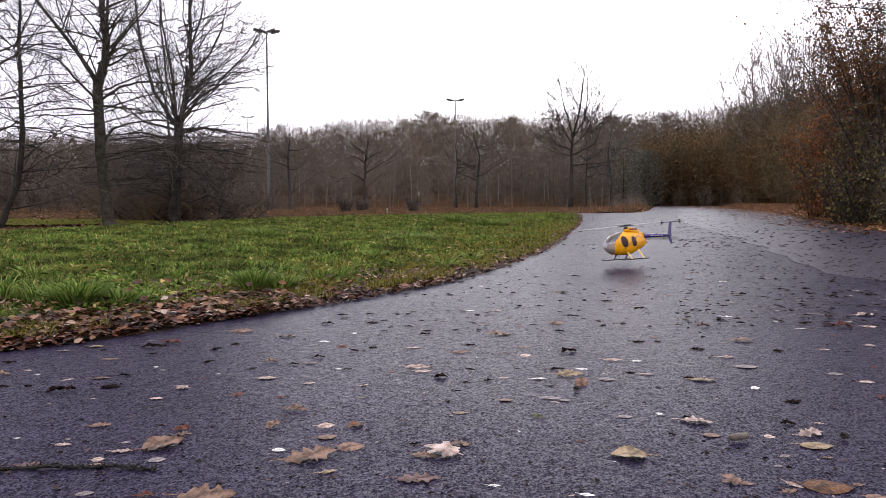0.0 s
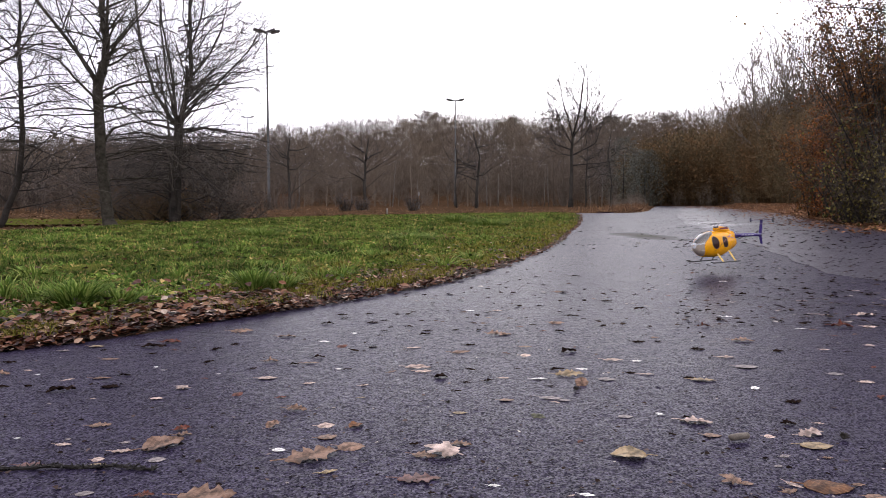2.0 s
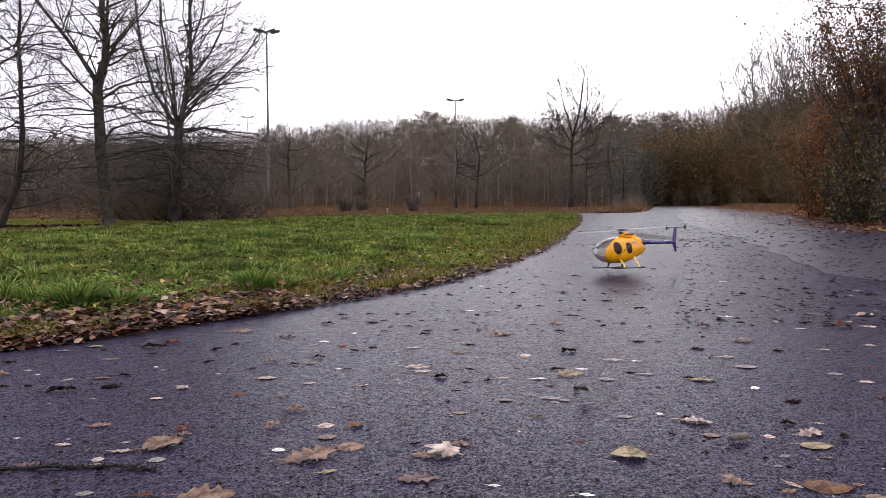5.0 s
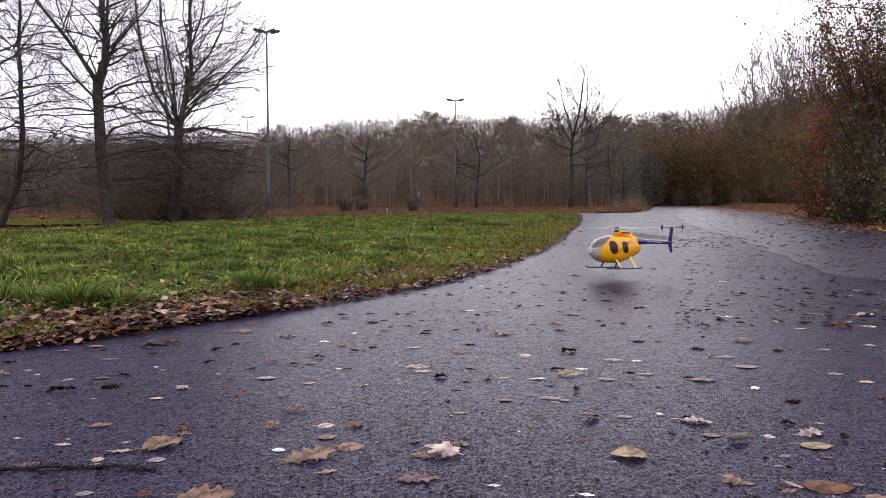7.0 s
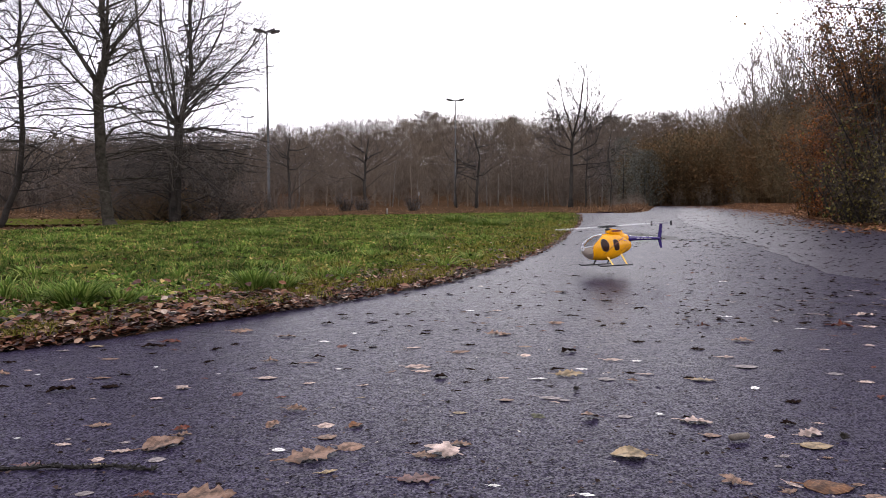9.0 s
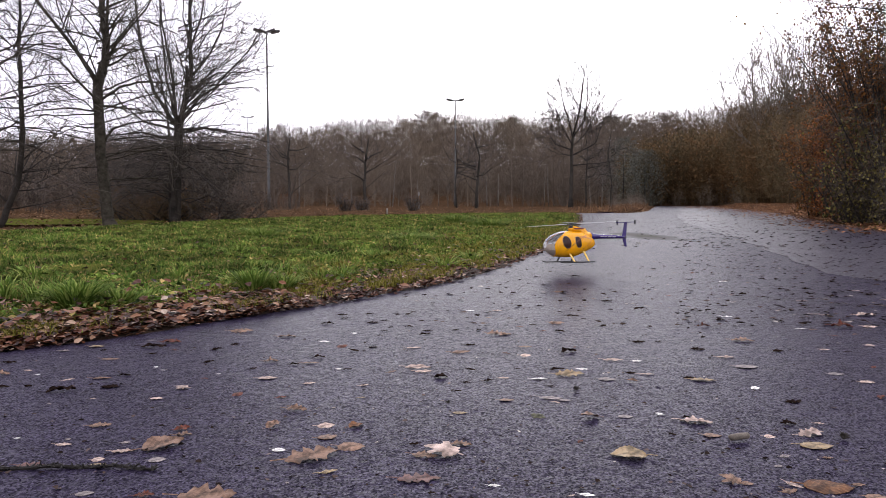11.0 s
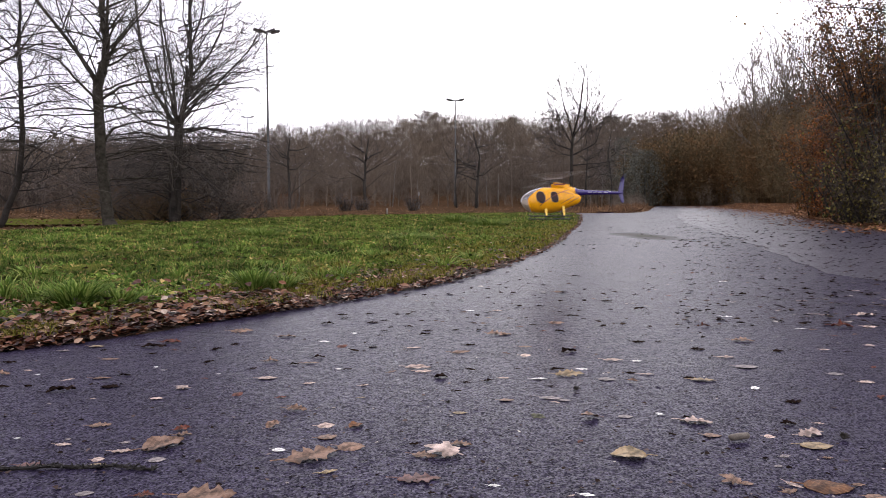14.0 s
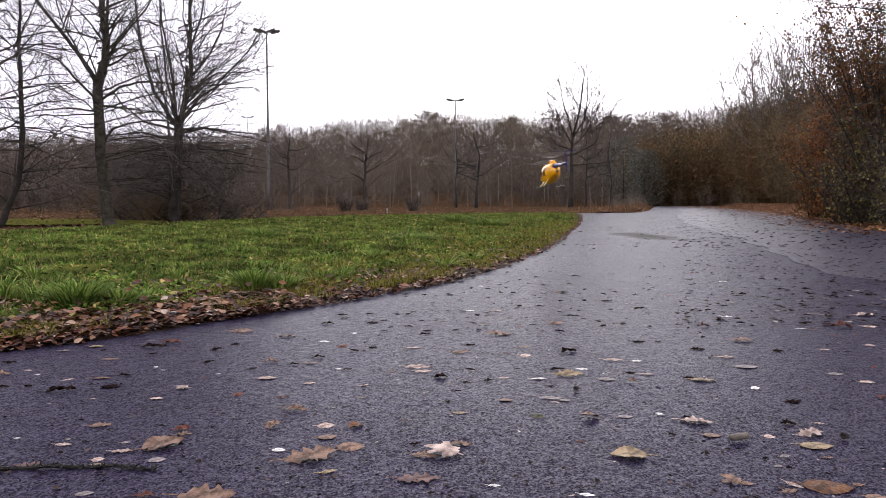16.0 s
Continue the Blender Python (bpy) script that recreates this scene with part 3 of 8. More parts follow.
def build_lawn():
    edge = along(GRASS_EDGE, 170)
    shifted = []
    for i, q in enumerate(edge):
        d = (edge[min(169, i + 1)] - edge[max(0, i - 1)]).normalized()
        shifted.append(q + Vector((-d.y, d.x, 0)) * (0.2 if q.y < 4 else max(0.02, 0.2 - 0.06 * (q.y - 4))))
    v, f = strip(shifted, along(GRASS_BACK, 170), 40, lawn_height)
    lawn = made("lawn", v, f, SOIL_GRASS, smooth=True)
    tagged(lawn, "uneven green lawn beside the road", kind="structure")
    v, f = strip(along([(-34.0, 15.0), (-14.0, 15.8), (-8.2, 16.6), (-6.9, 17.2)], 50), along([(-36.0, 24.0), (-16.0, 22.5), (-9.0, 21.5), (-7.3, 20.5)], 50), 8,
                 lambda x, y, s: 0.012 + 0.02 * noise.noise(Vector((x, y, 0))))
    tagged(made("far_grass_strip", v, f, SOIL_GRASS, smooth=True), "thin mossy grass strip beyond the lawn", kind="structure")
    outer = along(GRASS_EDGE, 260)
    inner, rim = [], []
    rng = random.Random(8)
    for i, q in enumerate(outer):
        d = (outer[min(259, i + 1)] - outer[max(0, i - 1)]).normalized()
        n = Vector((-d.y, d.x, 0))
        rim.append(q - n * (0.03 + 0.05 * noise.noise(Vector((q.x * 3, q.y * 3, 1)))))
        inner.append(q + n * ((0.34 if q.y < 4 else max(0.012, 0.34 - 0.11 * (q.y - 4))) + (0.16 if q.y < 6 else 0.06) * noise.noise(Vector((q.x * 1.5, q.y * 1.5, 5)))))
    v, f = strip(rim, inner, 6, lambda x, y, s: 0.002 + 0.014 * min(1, s * 1.8) + 0.006 * noise.noise(Vector((x * 9, y * 9, 0))) * s - (0.02 if s > 0.95 else 0))
    tagged(made("verge", v, f, DARK_SOIL, smooth=True), "dark soil verge under rotting leaves", kind="structure")


LAWN_OUTLINE = np.array(GRASS_EDGE + GRASS_BACK[::-1])


def inside(poly, x, y):
    hit = np.zeros(len(x), bool)
    px, py = poly[:, 0], poly[:, 1]
    for i in range(len(poly)):
        x1, y1, x2, y2 = px[i - 1], py[i - 1], px[i], py[i]
        if y1 != y2:
            cross = ((y1 > y) != (y2 > y)) & (x < (x2 - x1) * (y - y1) / (y2 - y1) + x1)
            hit ^= cross
    return hit


def edge_distance(x, y):
    best = np.full(len(x), 1e9)
    for (x1, y1), (x2, y2) in zip(GRASS_EDGE, GRASS_EDGE[1:]):
        dx, dy = x2 - x1, y2 - y1
        t = np.clip(((x - x1) * dx + (y - y1) * dy) / (dx * dx + dy * dy), 0, 1)
        best = np.minimum(best, np.hypot(x - x1 - t * dx, y - y1 - t * dy))
    return best


def blade_mesh(x, y, z0, height, width, lean, rng):
    """Grass blades of three triangles, bent over; all arrays."""
    n = len(x)
    a = rng.uniform(0, 2 * np.pi, n)
    b = rng.uniform(0, 2 * np.pi, n)
    sx, sy = np.cos(a) * width / 2, np.sin(a) * width / 2
    lx, ly = np.cos(b) * lean, np.sin(b) * lean
    base = np.stack([x, y, z0], 1)
    side = np.stack([sx, sy, np.zeros(n)], 1)
    mid = base + np.stack([lx * 0.3, ly * 0.3, height * 0.62], 1)
    tip = base + np.stack([lx, ly, height], 1)
    v = np.stack([base - side, base + side, mid - side * 0.8, mid + side * 0.8, tip], 1).reshape(-1, 3)
    i = np.arange(n)[:, None] * 5
    f = np.concatenate([i + [0, 1, 3], i + [0, 3, 2], i + [2, 3, 4]], 0)
    return v, f


def fast_mesh(name, v, f, material):
    """A triangle mesh from arrays."""
    me = bpy.data.meshes.new(name)
    f = np.asarray(f, np.int32)
    me.vertices.add(len(v))
    me.vertices.foreach_set("co", np.asarray(v, np.float32).ravel())
    me.loops.add(f.size)
    me.loops.foreach_set("vertex_index", f.ravel())
    me.polygons.add(len(f))
    me.polygons.foreach_set("loop_start", np.arange(0, f.size, 3, dtype=np.int32))
    me.update(calc_edges=True)
    me.materials.append(material)
    return new(name, me)


def build_grass():
    rng = np.random.default_rng(3)
    n = 330000
    y = np.exp(rng.uniform(np.log(2.0), np.log(33.0), n))
    x = rng.uniform(-0.72, 0.3, n) * y
    ok = inside(LAWN_OUTLINE, x, y)
    x, y = x[ok], y[ok]
    e = edge_distance(x, y)
    clump = np.array([noise.noise(Vector((a * 1.4, b * 1.4, 7.0))) + 0.6 * noise.noise(Vector((a * 4.5, b * 4.5, 1.0))) for a, b in zip(x, y)])
    keep = rng.uniform(0, 1, len(x)) < np.clip((e - np.where(y < 5, 0.06, 0.0)) / np.where(y < 7, 0.25 + 0.22 * y, 0.14), 0.04, 1.0) * np.clip(0.7 + clump * 1.5, 0.06, 1)
    x, y, e, clump = x[keep], y[keep], e[keep], clump[keep]
    wx, wy = rng.uniform(-18, 0, 24000), rng.uniform(-1.2, 12.0, 24000)
    side = inside(LAWN_OUTLINE, wx, wy) & (wx < -0.7 * np.maximum(wy, 2.0) + 0.05)
    wx, wy = wx[side], wy[side]
    x, y, e, clump = np.append(x, wx), np.append(y, wy), np.append(e, edge_distance(wx, wy)), np.append(clump, np.zeros(len(wx)))
    d = np.hypot(x, y)
    h = (0.020 + 0.024 * rng.random(len(x)) + 0.045 * np.clip(clump, 0, 1)) * np.clip(0.35 + 0.5 * e, 0.35, 1)
    w = np.maximum(0.0045, 0.0013 * d) * rng.uniform(0.7, 1.3, len(x))
    v, f = blade_mesh(x, y, np.full(len(x), 0.015), h + 0.015, w, h * rng.uniform(0.2, 0.9, len(x)), rng)
    tagged(fast_mesh("grass", v, f, GRASS), "short green winter grass of the lawn", "grass", kind="stuff")


def build_verge_grass():
    """Short olive blades and moss between the leaves along the edge."""
    rng = np.random.default_rng(13)
    n = 210000
    y = np.exp(rng.uniform(np.log(2.2), np.log(18.0), n))
    x = rng.uniform(-0.72, 0.25, n) * y
    ok = inside(LAWN_OUTLINE, x, y)
    x, y = x[ok], y[ok]
    e = edge_distance(x, y)
    clump = np.array([noise.noise(Vector((a * 3.1, b * 3.1, 2.0))) for a, b in zip(x, y)])
    keep = (e < 0.25 + 0.16 * y) & (e > np.where(y > 5, -0.01, 0.03)) & (rng.uniform(-0.35, 0.4, len(x)) + np.where(y < 3.8, 0.25, 0.0) < clump)
    x, y, e = x[keep], y[keep], e[keep]
    h = rng.uniform(0.02, 0.065, len(x))
    w = np.maximum(0.004, 0.0013 * y) * rng.uniform(0.7, 1.3, len(x))
    v, f = blade_mesh(x, y, np.full(len(x), 0.014), h, w, h * rng.uniform(0.3, 1.2, len(x)), rng)
    tagged(fast_mesh("verge_grass", v, f, MOSS_GRASS), "short yellowish grass and moss along the road's edge", "grass", kind="stuff")


def grass_tuft(at, count, height, radius, seed, label):
    rng = np.random.default_rng(seed)
    a = rng.uniform(0, 2 * np.pi, count)
    r = radius * np.sqrt(rng.random(count)) * 0.5
    h = height * rng.uniform(0.45, 1.0, count)
    lean = radius * rng.uniform(0.2, 1.1, count)
    verts, faces = [], []
    for i in range(count):
        o = Vector((r[i] * math.cos(a[i]), r[i] * math.sin(a[i]), 0))
        out = Vector((math.cos(a[i] + rng.uniform(-0.6, 0.6)), math.sin(a[i] + rng.uniform(-0.6, 0.6)), 0))
        side = Vector((-out.y, out.x, 0)) * rng.uniform(0.003, 0.0065)
        s = len(verts)
        for k in range(5):
            t = k / 4
            p = o + out * lean[i] * t ** 1.7 + Vector((0, 0, h[i] * (t - 0.32 * t * t * t)))
            wd = 1 - 0.85 * t ** 2
            verts += [p - side * wd, p + side * wd]
        for k in range(4):
            q = s + 2 * k
            faces.append((q, q + 1, q + 3, q + 2))
    ob = made("grass_tuft", verts, faces, TUFT)
    ob.location = at
    return tagged(ob, label, "grass tuft", "grass tufts on the lawn", "stuff")


# ---- leaves ----
def leaf_verts(kind, length, curl, fold, seed, steps=22):
    """A leaf with its stalk: a lobed, oval or star-shaped blade, folded along the rib and curled."""
    rng = random.Random(seed)
    verts, faces = [], []
    width = {"oak": 0.62, "oval": 0.66, "narrow": 0.34, "round": 0.85}.get(kind, 0.5) * length
    if kind == "star":
        tips = [(90, 1.0), (40, 0.82), (140, 0.82), (-12, 0.6), (192, 0.6)]
        ring = []
        for deg in range(0, 360, 6):
            r = 0.40
            for at, reach in tips:
                gap = abs((deg - at + 180) % 360 - 180)
                r = max(r, reach * (1 - (gap / 33) ** 2) * (1.0 - 0.16 * (10 < gap < 18)))
            ring.append((math.radians(deg), r * length * 0.58 * rng.uniform(0.86, 1.06)))
        verts.append(Vector((0, 0, 0.003 + 0.062 * length)))
        for frac in (0.5, 1.0):
            for a, r in ring:
                x, y = math.cos(a) * r * frac, math.sin(a) * r * frac
                z = 0.003 + 0.13 * y + 0.13 * length * (0.5 + 0.16 * frac * math.sin(3 * a + seed)) - curl * (r * frac) ** 2 / length * 0.8
                verts.append(Vector((x, y, z)))
        n = len(ring)
        for k in range(n):
            faces.append((0, 1 + k, 1 + (k + 1) % n))
            faces.append((1 + k, 1 + n + k, 1 + n + (k + 1) % n, 1 + (k + 1) % n))
    else:
        for i in range(steps + 1):
            s = i / steps
            w = width * 0.5 * (math.sin(math.pi * s ** 0.8) ** 0.8 if 0 < s < 1 else 0.03)
            if kind == "oak":
                w *= 0.78 + 0.28 * math.cos(s * 2 * math.pi * 4.5) + rng.uniform(-0.08, 0.08)
            w *= rng.uniform(0.8, 1.15) if kind in ("oak", "narrow") else rng.uniform(0.95, 1.05)
            x = (s - 0.5) * length
            arch = curl * length * 0.17 * (1 - (2 * s - 1) ** 2)
            lobe = (1.0, 1.0) if kind != "oak" else (1 + rng.uniform(-0.2, 0.2), 1 + rng.uniform(-0.2, 0.2))
            for q in (-1, -0.5, 0, 0.5, 1):
                droop = -0.5 * fold * w * abs(q) ** 1.6 if seed % 2 else 0.6 * fold * w * abs(q) ** 1.5
                ripple = (0.006 + 0.05 * curl + 0.10 * curl * curl) * length * (math.sin(11 * s + q * 4 + seed) * abs(q) + 0.7 * math.sin(17 * s - q * 3 + 2 * seed)) + rng.uniform(-0.012, 0.012) * length
                verts.append(Vector((x + rng.uniform(-0.014, 0.014) * length, w * q * lobe[q > 0], max(0.0010, 0.0016 + arch + droop + ripple))))
        for i in range(steps):
            for k in range(4):
                q = i * 5 + k
                faces.append((q, q + 1, q + 6, q + 5))
    top = len(verts)
    # the underside, a hair below
    verts += [v - Vector((0, 0, 0.0006)) for v in verts]
    faces += [tuple(reversed([i + top for i in f])) for f in faces]
    # the stalk
    s = len(verts)
    a = Vector((-0.48 * length, 0, 0.004)) if kind != "star" else Vector((0, 0, 0.006))
    d = Vector((-0.28 * length, 0.05 * length, 0)) if kind != "star" else Vector((0.03 * length, -0.34 * length, -0.003))
    e = Vector((0, 0.0008, 0)) if kind != "star" else Vector((0.0008, 0, 0))
    verts += [a - e, a + e, a + d + e, a + d - e, a + Vector((0, 0, 0.0012)), a + d + Vector((0, 0, 0.0012))]
    faces += [(s, s + 4, s + 5, s + 3), (s + 4, s + 1, s + 2, s + 5)]
    return verts, faces


LEAF_WORDS = {
    "tan": "brown", "pale": "pale brown", "blush": "sheen-paled pinkish", "white": "bleached white", "dark": "dark sodden", "red": "russet", "orange": "orange-brown",
    "olive": "olive-brown", "grey": "grey sodden", "green": "dark green", "faded": "faded russet"}
SHAPE_WORDS = {"oak": "lobed oak leaf", "oval": "oval leaf", "narrow": "narrow leaf", "round": "rounded leaf", "star": "star-shaped maple leaf"}
LEAF_BANK = {}
ROAD_LEAVES = []


def road_leaf(x, y, length, kind, colour, turn, curl=0.15, fold=0.25, variant=0, z=0.0024):
    key = (kind, colour, variant, round(curl, 1), round(fold, 1))
    base = 0.07
    if key not in LEAF_BANK:
        v, f = leaf_verts(kind, base, curl, fold, variant * 7 + len(LEAF_BANK))
        LEAF_BANK[key] = mesh_of("leaf", v, f, LEAF_COLOURS[colour], True)
    ob = new("fallen_leaf", LEAF_BANK[key])
    ob.location = (x, y, z)
    lean = random.Random(int(x * 1000) * 31 + int(y * 1000))
    tip = radians(lean.uniform(-3, 13) if curl > 0.04 else 1)
    ob.rotation_euler = (Matrix.Rotation(tip, 3, "X") @ Matrix.Rotation(radians(turn), 3, "Z")).to_euler()
    ob.location.z += max(0.0, math.sin(tip)) * length * 0.12
    ob.location.z += 0.008 * length
    k = length / base
    ob.scale = (k, k, k)
    ROAD_LEAVES.append(ob)
    words = ("large wet " if length > 0.065 else "small wet " if length < 0.03 else "wet ") + LEAF_WORDS[colour] + (" flat " if curl < 0.06 else " curled " if curl > 0.35 else " ")
    return tagged(ob, words + SHAPE_WORDS[kind] + " lying on asphalt", "fallen leaf", "fallen leaves on the road")


def build_road_leaves():
    """The leaves that lie on the near asphalt, one by one, and small ones between them."""
    road_leaf(-0.594, 1.532, 0.088, "oval", "tan", 35, 0.20, 0.35, 0)
    road_leaf(-0.592, 1.647, 0.039, "oak", "red", 20, 0.30, 0.40, 1)
    road_leaf(-0.576, 1.607, 0.038, "oak", "tan", 10, 0.30, 0.30, 2)
    road_leaf(-0.664, 1.501, 0.045, "oak", "pale", 12, 0.10, 0.10, 0)
    road_leaf(-0.683, 1.555, 0.020, "oak", "grey", 15, 0.10, 0.10, 1)
    road_leaf(-0.693, 1.451, 0.025, "round", "pale", 10, 0.20, 0.30, 2)
    road_leaf(-0.689, 1.479, 0.013, "narrow", "dark", 70, 0.40, 0.50, 0)
    road_leaf(-0.676, 1.414, 0.040, "oval", "olive", 5, 0.02, 0.05, 1)
    road_leaf(-0.807, 1.415, 0.056, "oak", "faded", 4, 0.02, 0.05, 2)
    road_leaf(-0.780, 1.419, 0.020, "narrow", "dark", 10, 0.30, 0.40, 0)
    road_leaf(-0.809, 1.542, 0.034, "oak", "pale", 5, 0.10, 0.10, 1)
    road_leaf(-0.933, 1.586, 0.015, "oval", "white", 8, 0.05, 0.05, 2)
    road_leaf(-0.792, 1.675, 0.050, "oak", "tan", 14, 0.10, 0.10, 0)
    road_leaf(-0.572, 1.446, 0.034, "oval", "grey", 12, 0.05, 0.10, 1)
    road_leaf(-0.752, 1.910, 0.033, "oval", "pale", 8, 0.05, 0.10, 2)
    road_leaf(-0.718, 2.016, 0.051, "star", "blush", 85, 0.30, 0.20, 0)
    road_leaf(-0.921, 1.913, 0.015, "oval", "pale", 0, 0.10, 0.10, 1)
    road_leaf(-1.233, 2.034, 0.042, "narrow", "dark", -5, 0.30, 0.40, 2)
    road_leaf(-1.325, 2.182, 0.052, "oak", "tan", 5, 0.30, 0.30, 0)
    road_leaf(-1.043, 1.984, 0.073, "narrow", "dark", 22, 0.50, 0.60, 1)
    road_leaf(-1.087, 2.113, 0.033, "narrow", "pale", 40, 0.10, 0.20, 2)
    road_leaf(-1.165, 2.042, 0.026, "oval", "dark", -20, 0.50, 0.60, 0)
    road_leaf(-0.929, 2.032, 0.048, "oval", "dark", 8, 0.50, 0.60, 1)
    road_leaf(-1.001, 2.133, 0.054, "narrow", "tan", 8, 0.20, 0.30, 2)
    road_leaf(-0.950, 2.168, 0.038, "narrow", "dark", 14, 0.40, 0.50, 0)
    road_leaf(-1.093, 2.393, 0.060, "narrow", "tan", 0, 0.10, 0.20, 1)
    road_leaf(-1.214, 2.181, 0.015, "round", "white", 10, 0.05, 0.05, 2)
    road_leaf(-1.271, 2.231, 0.024, "narrow", "pale", 0, 0.10, 0.10, 0)
    road_leaf(-0.898, 2.279, 0.016, "round", "white", 0, 0.10, 0.10, 1)
    road_leaf(-0.861, 2.240, 0.014, "oval", "white", 0, 0.10, 0.10, 2)
    road_leaf(-0.674, 2.187, 0.017, "oval", "white", 10, 0.10, 0.10, 0)
    road_leaf(-0.697, 2.127, 0.020, "narrow", "red", 0, 0.30, 0.40, 1)
    road_leaf(-1.237, 2.606, 0.053, "oval", "olive", 6, 0.10, 0.10, 2)
    road_leaf(-1.183, 2.544, 0.024, "oval", "dark", 20, 0.50, 0.60, 0)
    road_leaf(-1.028, 2.592, 0.090, "narrow", "dark", 4, 0.30, 0.40, 1)
    road_leaf(-0.994, 2.674, 0.072, "oak", "red", 0, 0.30, 0.40, 2)
    road_leaf(-1.394, 2.347, 0.048, "narrow", "dark", -4, 0.30, 0.40, 0)
    road_leaf(-1.311, 2.525, 0.040, "oak", "grey", 0, 0.20, 0.30, 1)
    road_leaf(-0.526, 1.268, 0.036, "oak", "red", 10, 0.30, 0.30, 2)
    road_leaf(-0.413, 1.260, 0.101, "oak", "tan", 6, 0.10, 0.15, 0)
    road_leaf(-0.635, 1.277, 0.032, "oval", "grey", 20, 0.02, 0.05, 1)
    road_leaf(-0.640, 1.814, 0.019, "narrow", "dark", 15, 0.30, 0.40, 2)
    road_leaf(-0.650, 1.674, 0.013, "oval", "dark", 0, 0.40, 0.50, 0)
    road_leaf(-0.342, 1.507, 0.029, "oval", "white", -6, 0.05, 0.05, 1)
    road_leaf(-0.264, 1.463, 0.112, "oak", "tan", 26, 0.12, 0.15, 2)
    road_leaf(-0.193, 1.523, 0.058, "oval", "tan", 0, 0.12, 0.20, 0)
    road_leaf(-0.254, 1.593, 0.045, "round", "tan", 30, 0.12, 0.20, 1)
    road_leaf(-0.270, 1.672, 0.040, "oval", "pale", 10, 0.10, 0.20, 2)
    road_leaf(-0.201, 1.673, 0.037, "round", "orange", 40, 0.30, 0.40, 0)
    road_leaf(-0.365, 1.804, 0.054, "oak", "tan", -5, 0.30, 0.40, 1)
    road_leaf(-0.392, 1.674, 0.040, "oval", "tan", 50, 0.40, 0.60, 2)
    road_leaf(-0.551, 1.950, 0.034, "round", "red", 60, 0.30, 0.50, 0)
    road_leaf(-0.425, 1.918, 0.027, "oak", "red", 10, 0.30, 0.40, 1)
    road_leaf(-0.513, 2.132, 0.055, "oval", "blush", 14, 0.05, 0.10, 2)
    road_leaf(-0.380, 2.073, 0.034, "narrow", "pale", 16, 0.10, 0.20, 0)
    road_leaf(-0.221, 1.383, 0.039, "narrow", "olive", 28, 0.20, 0.30, 1)
    road_leaf(-0.044, 1.345, 0.082, "oak", "faded", 6, 0.02, 0.05, 2)
    road_leaf(-0.037, 1.472, 0.054, "oak", "tan", -8, 0.10, 0.10, 0)
    road_leaf(0.011, 1.480, 0.100, "star", "blush", 58, 0.35, 0.20, 1)
    road_leaf(0.040, 1.541, 0.046, "oak", "tan", -10, 0.20, 0.30, 2)
    road_leaf(-0.059, 1.547, 0.027, "narrow", "dark", 10, 0.30, 0.40, 0)
    road_leaf(-0.124, 1.369, 0.015, "narrow", "dark", 65, 0.30, 0.40, 1)
    road_leaf(-0.284, 1.361, 0.013, "narrow", "dark", 0, 0.30, 0.40, 2)
    road_leaf(-0.222, 2.052, 0.032, "narrow", "pale", 40, 0.20, 0.30, 0)
    road_leaf(-0.215, 1.921, 0.021, "narrow", "olive", 20, 0.20, 0.30, 1)
    road_leaf(-0.077, 2.262, 0.079, "narrow", "blush", 0, 0.12, 0.30, 2)
    road_leaf(-0.059, 2.217, 0.052, "narrow", "pale", 6, 0.10, 0.20, 0)
    road_leaf(-0.005, 2.145, 0.042, "round", "dark", 0, 0.40, 0.50, 1)
    road_leaf(-0.557, 2.362, 0.045, "oak", "tan", 10, 0.40, 0.50, 2)
    road_leaf(-0.474, 2.317, 0.033, "narrow", "dark", 5, 0.40, 0.50, 0)
    road_leaf(-0.413, 2.424, 0.042, "oak", "dark", 12, 0.40, 0.50, 1)
    road_leaf(-0.424, 2.336, 0.051, "narrow", "tan", 10, 0.10, 0.20, 2)
    road_leaf(-0.360, 2.611, 0.041, "round", "red", 40, 0.30, 0.50, 0)
    road_leaf(-0.295, 2.249, 0.028, "narrow", "dark", 15, 0.30, 0.40, 1)
    road_leaf(-0.322, 2.255, 0.018, "oval", "white", 0, 0.10, 0.10, 2)
    road_leaf(-0.589, 2.251, 0.019, "oval", "dark", 0, 0.40, 0.50, 0)
    road_leaf(-0.436, 2.695, 0.034, "narrow", "white", 0, 0.10, 0.20, 1)
    road_leaf(-0.249, 2.594, 0.035, "narrow", "dark", 12, 0.30, 0.40, 2)
    road_leaf(-0.102, 2.585, 0.051, "narrow", "pale", 8, 0.10, 0.20, 0)
    road_leaf(-0.802, 2.913, 0.087, "oak", "tan", 8, 0.20, 0.30, 1)
    road_leaf(-0.754, 2.645, 0.037, "oak", "dark", 5, 0.30, 0.40, 2)
    road_leaf(-0.597, 2.795, 0.070, "narrow", "tan", 8, 0.20, 0.30, 0)
    road_leaf(-0.071, 2.849, 0.045, "narrow", "dark", 14, 0.30, 0.40, 1)
    road_leaf(0.228, 1.748, 0.036, "round", "green", 150, 0.50, 0.90, 2)
    road_leaf(0.378, 1.473, 0.075, "round", "olive", 172, 0.15, 0.30, 0)
    road_leaf(0.297, 1.561, 0.017, "oak", "red", 40, 0.30, 0.50, 1)
    road_leaf(0.440, 1.746, 0.038, "oval", "grey", 6, 0.02, 0.05, 2)
    road_leaf(0.529, 1.763, 0.027, "star", "white", 75, 0.20, 0.20, 0)
    road_leaf(0.284, 1.912, 0.060, "narrow", "grey", -6, 0.05, 0.10, 1)
    road_leaf(0.318, 1.894, 0.033, "oval", "grey", 0, 0.05, 0.10, 2)
